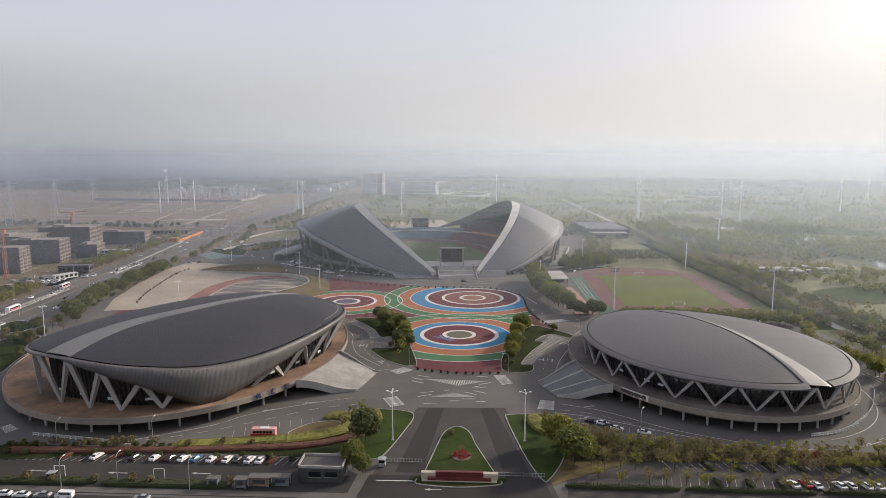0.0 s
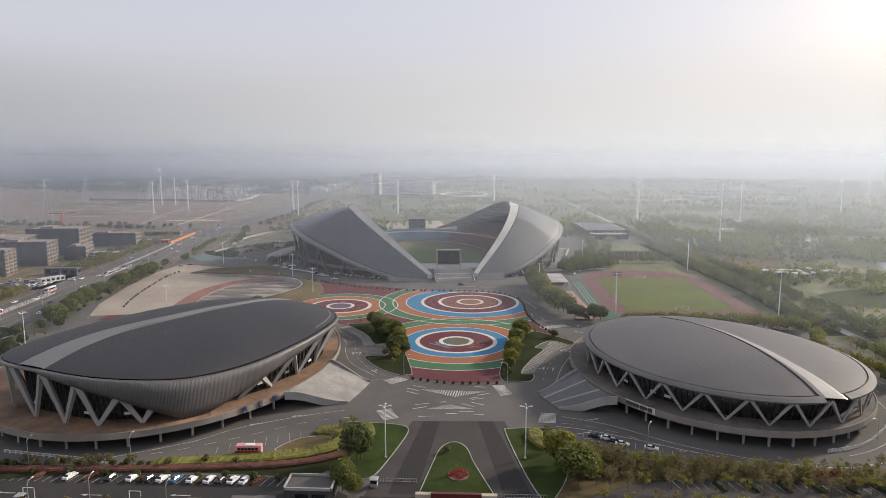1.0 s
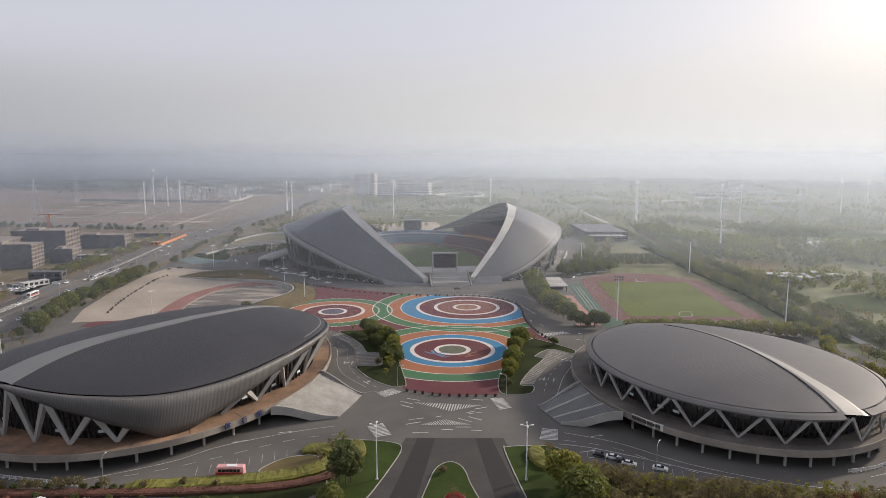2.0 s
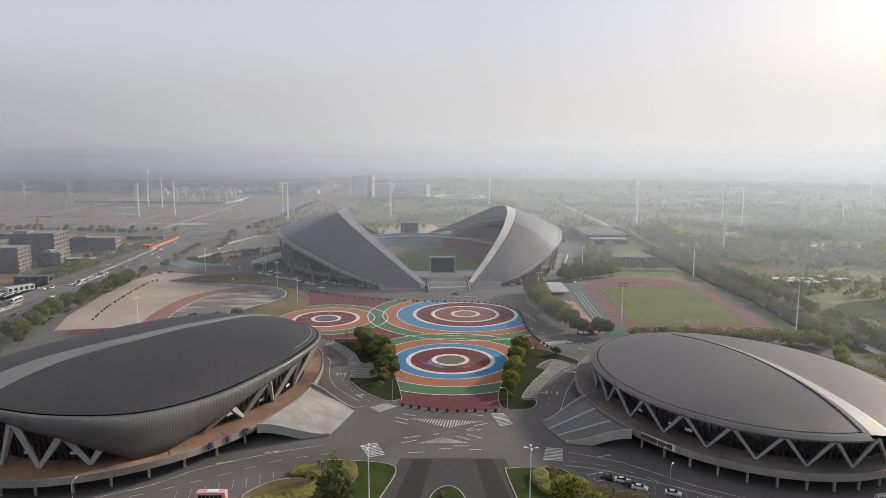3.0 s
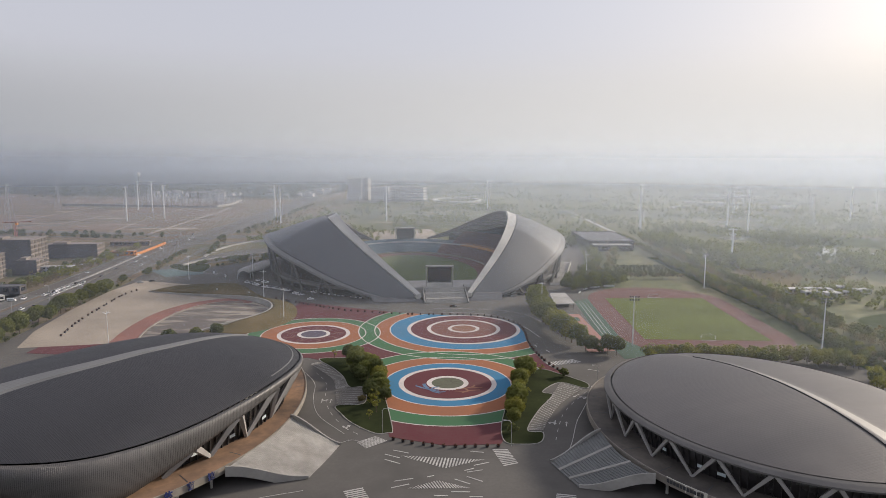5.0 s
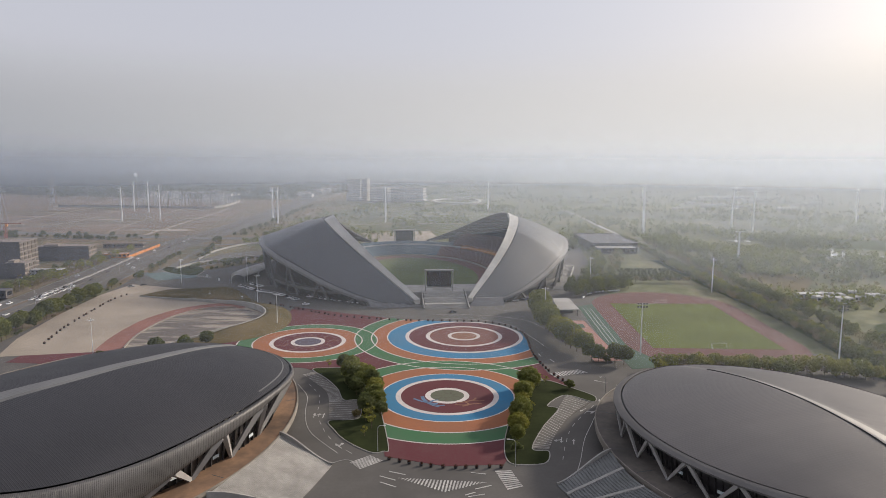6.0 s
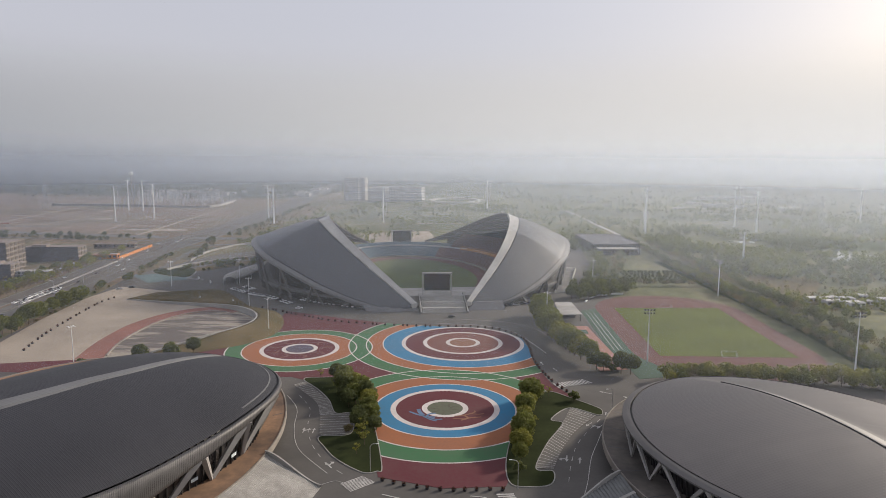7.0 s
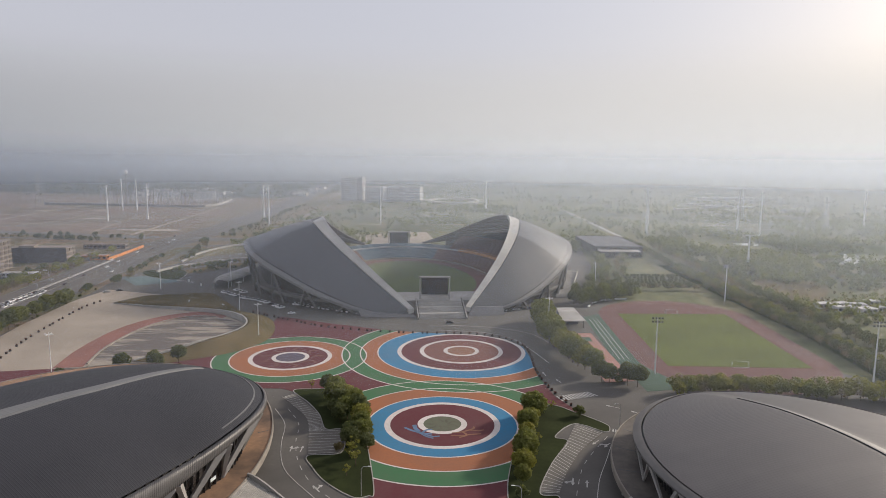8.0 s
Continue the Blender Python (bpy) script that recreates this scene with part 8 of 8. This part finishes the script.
shed()
block("gymnasium", 150, 820, 3, 48, 88, 7.5, "long low grey gymnasium with a flat roof", "podium", 1, 9, "roof_grey", 0.6)
block("gymnasium", 150, 762, 3, 40, 16, 5.5, "low grey annexe with a pale flat roof", "podium", 1, 9, "pale_concrete", 0.5)
block("office_tower", -242, 1525, -12, 32, 26, 46, "pale office tower with bands of windows", "white_wall", 11, 9, "concrete", 1.5)
block("office_tower", -219, 1530, -12, 9, 20, 47, "pale slim tower with fins", "concrete", 11, 2, "concrete", 1.5)
block("office_block", -182, 1480, -12, 38, 26, 29, "glazed office block in a white frame", "white_wall", 6, 8, "concrete", 1.2)
block("office_block", -124, 1495, -12, 70, 26, 29, "white office block with bands of windows", "white_wall", 5, 12, "concrete", 1.5)
bm = bmesh.new()
wall_along(bm, [Vector((*p, 0)) for p in ell_pts(-24, 1530, 50, 72, 0, 48)], 7.0, 0, 2.6, True)
bmesh.ops.recalc_face_normals(bm, faces=bm.faces)
tagged(part("oval_bank", bm, M["white_wall"]), "pale oval bank of a far sports ground", "bank", "", "structure")
for x, y, rz, w, d, h in ((232, 548, 12, 9, 6, 3.2), (240, 538, 8, 12, 6, 3.4), (251, 533, 14, 11, 7, 3.6), (243, 550, 20, 15, 5, 3.0), (255, 548, -6, 8, 6, 3.2), (270, 558, 10, 10, 6, 3.4), (262, 540, 18, 9, 5, 3.0), (280, 548, 5, 12, 6, 3.2)):
    block("farm_shed", x, y, rz, w, d, h, "low white-roofed farm shed among trees", "white_wall", 1, 3, "white_wall", 0.2)
block("long_shed", 600, 1670, 4, 130, 16, 6, "very long white-roofed far shed", "white_wall", 1, 10, "white_wall", 0.3, sides=False)
for k in range(7):
    block("farm_house", 455 + 9 * k, 1395 + 3 * k, 4, 7, 9, 6, "small white gabled house in a far row", "white_wall", 1, 2, "white_wall", 0.3, sides=False)
block("long_shed", 590, 1338, 3, 40, 10, 5, "long white-roofed far shed", "white_wall", 1, 6, "white_wall", 0.3, sides=False)
block("far_house", -545, 1500, 5, 40, 18, 14, "pale far control house of the substation", "white_wall", 3, 6, "concrete", 0.5)
for i in range(10):
    x, y = rnd.uniform(-420, -250), rnd.uniform(1600, 2200)
    block("far_house", x, y, rnd.uniform(-20, 20), rnd.uniform(14, 36), rnd.uniform(10, 16), rnd.uniform(4, 8), "pale far house on the plain", "white_wall", 2, 4, "concrete", 0.4, sides=False)
for i in range(9):
    x, y = rnd.uniform(250, 900), rnd.uniform(1100, 1900)
    block("far_house", x, y, rnd.uniform(-20, 20), rnd.uniform(14, 40), rnd.uniform(8, 10), rnd.uniform(2.6, 4), "low white far shed on the plain", "white_wall", 1, 4, "white_wall", 0.4, sides=False)


def water_tower(x, y, h):
    ob = tagged(thing("water_tower", x, y), "white ball-topped water tower beside the far village", "water tower")
    bm = bmesh.new()
    beam(bm, (0, 0, 0), (0, 0, h - 5), 2.2, 1.6, sides=12, turn=0)
    part("shaft", bm, M["concrete"], ob)
    bm = bmesh.new()
    bmesh.ops.create_uvsphere(bm, u_segments=20, v_segments=12, radius=4.4)
    for v in bm.verts:
        v.co = Vector((v.co.x, v.co.y, v.co.z * (0.95 if v.co.z > 0 else 1.25) + h - 2))
    part("tank", bm, M["white_metal"], ob, "white rounded tank", smooth=True)


water_tower(-742, 1560, 56)
# village beyond the substation
vr = random.Random(23)
for k in range(34):
    x, y = vr.uniform(-800, -380), vr.uniform(1580, 1900)
    block("far_house", x, y, vr.uniform(-12, 12), vr.uniform(8, 16), vr.uniform(8, 11), vr.uniform(4, 7), "small white far house in the village", "white_wall", 2, 3, vr.choice(["concrete", "brown_roof", "white_wall"]), 0.4, sides=False)
# substation: a forest of thin steel posts
bm = bmesh.new()
rs = random.Random(4)
for i in range(190):
    x, y = rs.uniform(-680, -470), rs.uniform(1330, 1480)
    h = rs.uniform(9, 26)
    beam(bm, (x, y, 0), (x, y, h), 0.7, 0.4)
    if rs.random() < 0.5:
        beam(bm, (x - 6, y, h - 1), (x + 6, y, h - 1), 0.4)
tagged(part("substation_frames", bm, M["steel"]), "dense grey steel posts of a far substation", "substation", "", "stuff")


def pylon(x, y, h):
    ob = tagged(thing("lattice_pylon", x, y), "grey lattice power pylon on the plain", "pylon", "pylons")
    for sx in (-1, 1):
        for sy in (-1, 1):
            bm = bmesh.new()
            beam(bm, (sx * h * 0.09, sy * h * 0.09, 0), (sx * 0.5, sy * 0.5, h), 0.5, 0.3)
            part("leg", bm, M["steel"], ob)
    for k in range(9):
        z0, z1 = h * k / 9, h * (k + 1) / 9
        w0, w1 = h * 0.09 * (1 - k / 9) + 0.4, h * 0.09 * (1 - (k + 1) / 9) + 0.4
        bm = bmesh.new()
        beam(bm, (-w0, -w0, z0), (w1, -w1, z1), 0.3)
        beam(bm, (w0, -w0, z0), (-w1, -w1, z1), 0.3)
        part("brace", bm, M["steel"], ob)
    for z in (0.72, 0.84, 0.95):
        bm = bmesh.new()
        beam(bm, (-h * 0.13, 0, h * z), (h * 0.13, 0, h * z), 0.5)
        part("cross_arm", bm, M["steel"], ob)


for x, y, h in ((-617, 855, 58), (-589, 908, 60), (-734, 1245, 62), (420, 1150, 55), (640, 1350, 55), (-180, 2050, 60), (130, 1900, 60), (480, 1020, 45)):
    pylon(x, y, h)



# ---------- forecourt west of the stadium: canopy and the curved garden wall ----------
def canopy():
    ob = tagged(thing("canopy", -172, 612), "grey curved canopy on posts beside the stadium", "canopy")
    P, Q = smooth_line([(-6, -34), (-12, -5), (-2, 44)], 10), smooth_line([(2, -30), (8, 5), (8, 44)], 10)
    bm = bmesh.new()
    rows = []
    for k in range(7):
        f = k / 6
        rows.append([Vector((*a.lerp(b, f).to_2d(), 4.6 + 2.2 * math.sin(math.pi * f) - 0.02 * i)) for i, (a, b) in enumerate(zip(P, Q))])
    low = [[p - Vector((0, 0, 0.5)) for p in r] for r in rows]
    loft(bm, rows + low[::-1] + [rows[0]], False)
    bmesh.ops.remove_doubles(bm, verts=bm.verts, dist=0.001)
    bmesh.ops.recalc_face_normals(bm, faces=bm.faces)
    part("roof", bm, M["concrete"], ob, "grey curved roof", True)
    for i in (1, 7, 13, 19):
        for L in (P, Q):
            bm = bmesh.new()
            beam(bm, (L[i].x, L[i].y, 0), (L[i].x, L[i].y, 4.4), 0.5, sides=8, turn=0)
            part("post", bm, M["steel"], ob)


canopy()
for pts in ([(-249, 690), (-252, 715), (-253, 751), (-243, 795), (-225, 815), (-188, 826)], [(-248, 640), (-240, 668), (-212, 704), (-175, 726), (-145, 735)]):
    bm = bmesh.new()
    wall_along(bm, smooth_line(pts, 8), 1.4, 0, 1.6)
    tagged(part("garden_wall", bm, M["pale_concrete"]), "low pale curved garden wall", "wall", "", "structure")
sheet("planting_bed", smooth_line([(-238, 636), (-228, 658), (-205, 688), (-172, 706), (-165, 690), (-195, 668), (-215, 640)], 5, True), 0.05, M["rough_grass"], "brown planting bed behind the garden wall", "planting bed")
for pts, w in (([(-300, 790), (-260, 800), (-200, 812), (-120, 815)], 10), ([(-250, 600), (-262, 680), (-275, 760)], 5)):
    path_sheet("park_road", pts, w, 0.0, M["asphalt_old"], "narrow park road", "road")
for x, y in [(-205, 600), (-190, 585), (-176, 530), (-118, 470), (-128, 492), (-150, 520)]:
    ob = tagged(thing("sign_post", x, y), "small white information board on a post", "sign", "information boards")
    bm = bmesh.new()
    box(bm, 0, 0, 1.6, 1.2, 0.2, 1.8, 0, 0.03)
    part("board", bm, M["white_metal"], ob)
    bm = bmesh.new()
    beam(bm, (0, 0, 0), (0, 0, 0.8), 0.25)
    part("post", bm, M["steel"], ob)

# ---------- building site yard and avenue fences ----------
sheet("side_road", [(-338, 466), (-332, 522), (-288, 512), (-268, 500), (-262, 452), (-290, 456)], 0.0, M["asphalt_old"], "dusty side road into the building site", "road", 0.03)


def material_stack(x, y, w, d, h, rz, mat):
    ob = tagged(thing("material_stack", x, y, 0, rz), "low stack of building material on the site", "building material", "material stacks")
    k = max(2, int(h / 0.6))
    for i in range(k):
        bm = bmesh.new()
        box(bm, rnd.uniform(-0.3, 0.3), rnd.uniform(-0.2, 0.2), (i + 0.5) * h / k, w * rnd.uniform(0.8, 1), d * rnd.uniform(0.8, 1), h / k * 0.9, rnd.uniform(-4, 4), 0.05)
        part("layer", bm, M[mat], ob)


for i in range(34):
    material_stack(rnd.uniform(-346, -318), rnd.uniform(420, 492), rnd.uniform(2, 6), rnd.uniform(1.5, 3.5), rnd.uniform(0.8, 2.4), rnd.uniform(-20, 40), rnd.choice(["stack", "tarp", "concrete", "steel"]))
for i in range(14):
    material_stack(rnd.uniform(-352, -330), rnd.uniform(526, 720), rnd.uniform(3, 8), rnd.uniform(2, 4), rnd.uniform(1.0, 2.6), rnd.uniform(-20, 40), rnd.choice(["stack", "tarp", "concrete", "white_metal"]))
for i in range(12):
    park(rnd.choice(["white", "silver", "dark", "white"]), -322 + 4.2 * (i % 4) + rnd.uniform(-0.4, 0.4), 470 + 6.5 * (i // 4), 96 + rnd.uniform(-8, 8))
block("site_hut", -313, 490, 62, 18, 5, 3.4, "white site huts beside the side road", "white_wall", 1, 5, "white_wall", 0.2)
block("site_gate_canopy", -322, 519, 8, 24, 9, 5.2, "dark open shed roof at the site gate", "net", 1, 4, "roof_grey", 0.4)
for c, x, y, r in (("white", -284, 430, -84), ("dark", -274, 478, 96), ("white", -271, 500, 96), ("van", -300, 494, 10), ("silver", -262, 470, 96), ("dark", -259, 400, 96), ("white", -256, 392, 30), ("van", -286, 520, -84), ("white", -316, 745, 97), ("dark", -312, 770, 97), ("silver", -330, 800, -83), ("white", -322, 840, 97), ("white", -318, 820, 97), ("dark", -334, 870, -83)):
    park(c, x, y, r)


def road_fence(off, y0, y1):
    """A white railing along the avenue: posts and two rails to each length."""
    path = [p for p in smooth_line(AVENUE, 40) if y0 <= p.y <= y1]
    nrm = offsets(path)
    pts = [p + q * off for p, q in zip(path, nrm)]
    for a, b in zip(pts, pts[1:]):
        ob = tagged(thing("railing", a.x, a.y, 0), "low white steel railing along the avenue", "railing", "avenue railings")
        d = b - a
        for z in (0.35, 1.05):
            bm = bmesh.new()
            beam(bm, (0, 0, z), (d.x, d.y, z), 0.06)
            part("rail", bm, M["white_metal"], ob)
        for f in (0.0, 0.33, 0.66):
            bm = bmesh.new()
            beam(bm, (d.x * f, d.y * f, -0.05), (d.x * f, d.y * f, 1.15), 0.08)
            part("post", bm, M["white_metal"], ob)


path_sheet("median_strip", AVENUE[:7], 3.2, 0.02, M["soil"], "bare brown planting strip between the carriageways", "verge", 7.4, 10.6)
road_fence(7.2, 330, 452)
road_fence(10.8, 330, 452)
road_fence(7.2, 520, 700)

# ---------- lanes round the east hall, scraped patches on the building land ----------
RING = Dome(98.2, 284.8, 60.4, 53.4, 112.9, 0, 0)
east_arc = [RING.angle(120, 225) + 0.09 * i for i in range(30)]
for r in (1.10, 1.33):
    line([RING.xy(t, r) for t in east_arc], 0.25, 3)
dashes([RING.xy(t, 1.21) for t in east_arc], 3.0, 4.5, 0.25)
kerb([RING.xy(t, 1.36) for t in east_arc], n=3)
zebra_line = [RING.xy(east_arc[9], 1.12 + 0.02 * k) for k in range(10)]
for x, y in zebra_line:
    bm = bmesh.new()
    box(bm, x, y, 0.03, 0.5, 4.0, 0.02, math.degrees(east_arc[9]) + 22)
    marking(bm, "crossing_bar", "white bar of a zebra crossing", group="zebra bars")
patch = random.Random(23)
for k in range(34):
    x, y = patch.uniform(-760, -400), patch.uniform(900, 1290)
    w, d = patch.uniform(20, 90), patch.uniform(5, 16)
    a = patch.uniform(-0.25, 0.15)
    sheet("scraped_ground", smooth_line([(x, y), (x + w * 0.5, y + w * 0.5 * a - d * 0.3), (x + w, y + w * a), (x + w * 0.9, y + w * a + d), (x + w * 0.4, y + w * 0.4 * a + d * 1.2)], 3, True), -0.08 + 0.002 * (k % 7), M[patch.choice(["sand", "country", "soil", "asphalt_old", "rough_grass"])], "scraped patch of earth on the building land", "bare ground")
for i in range(22):
    y = 350 + 38 * i
    road_lamp(-302 - (y - 350) * 0.075 if y < 800 else -338, y, 0, 10)
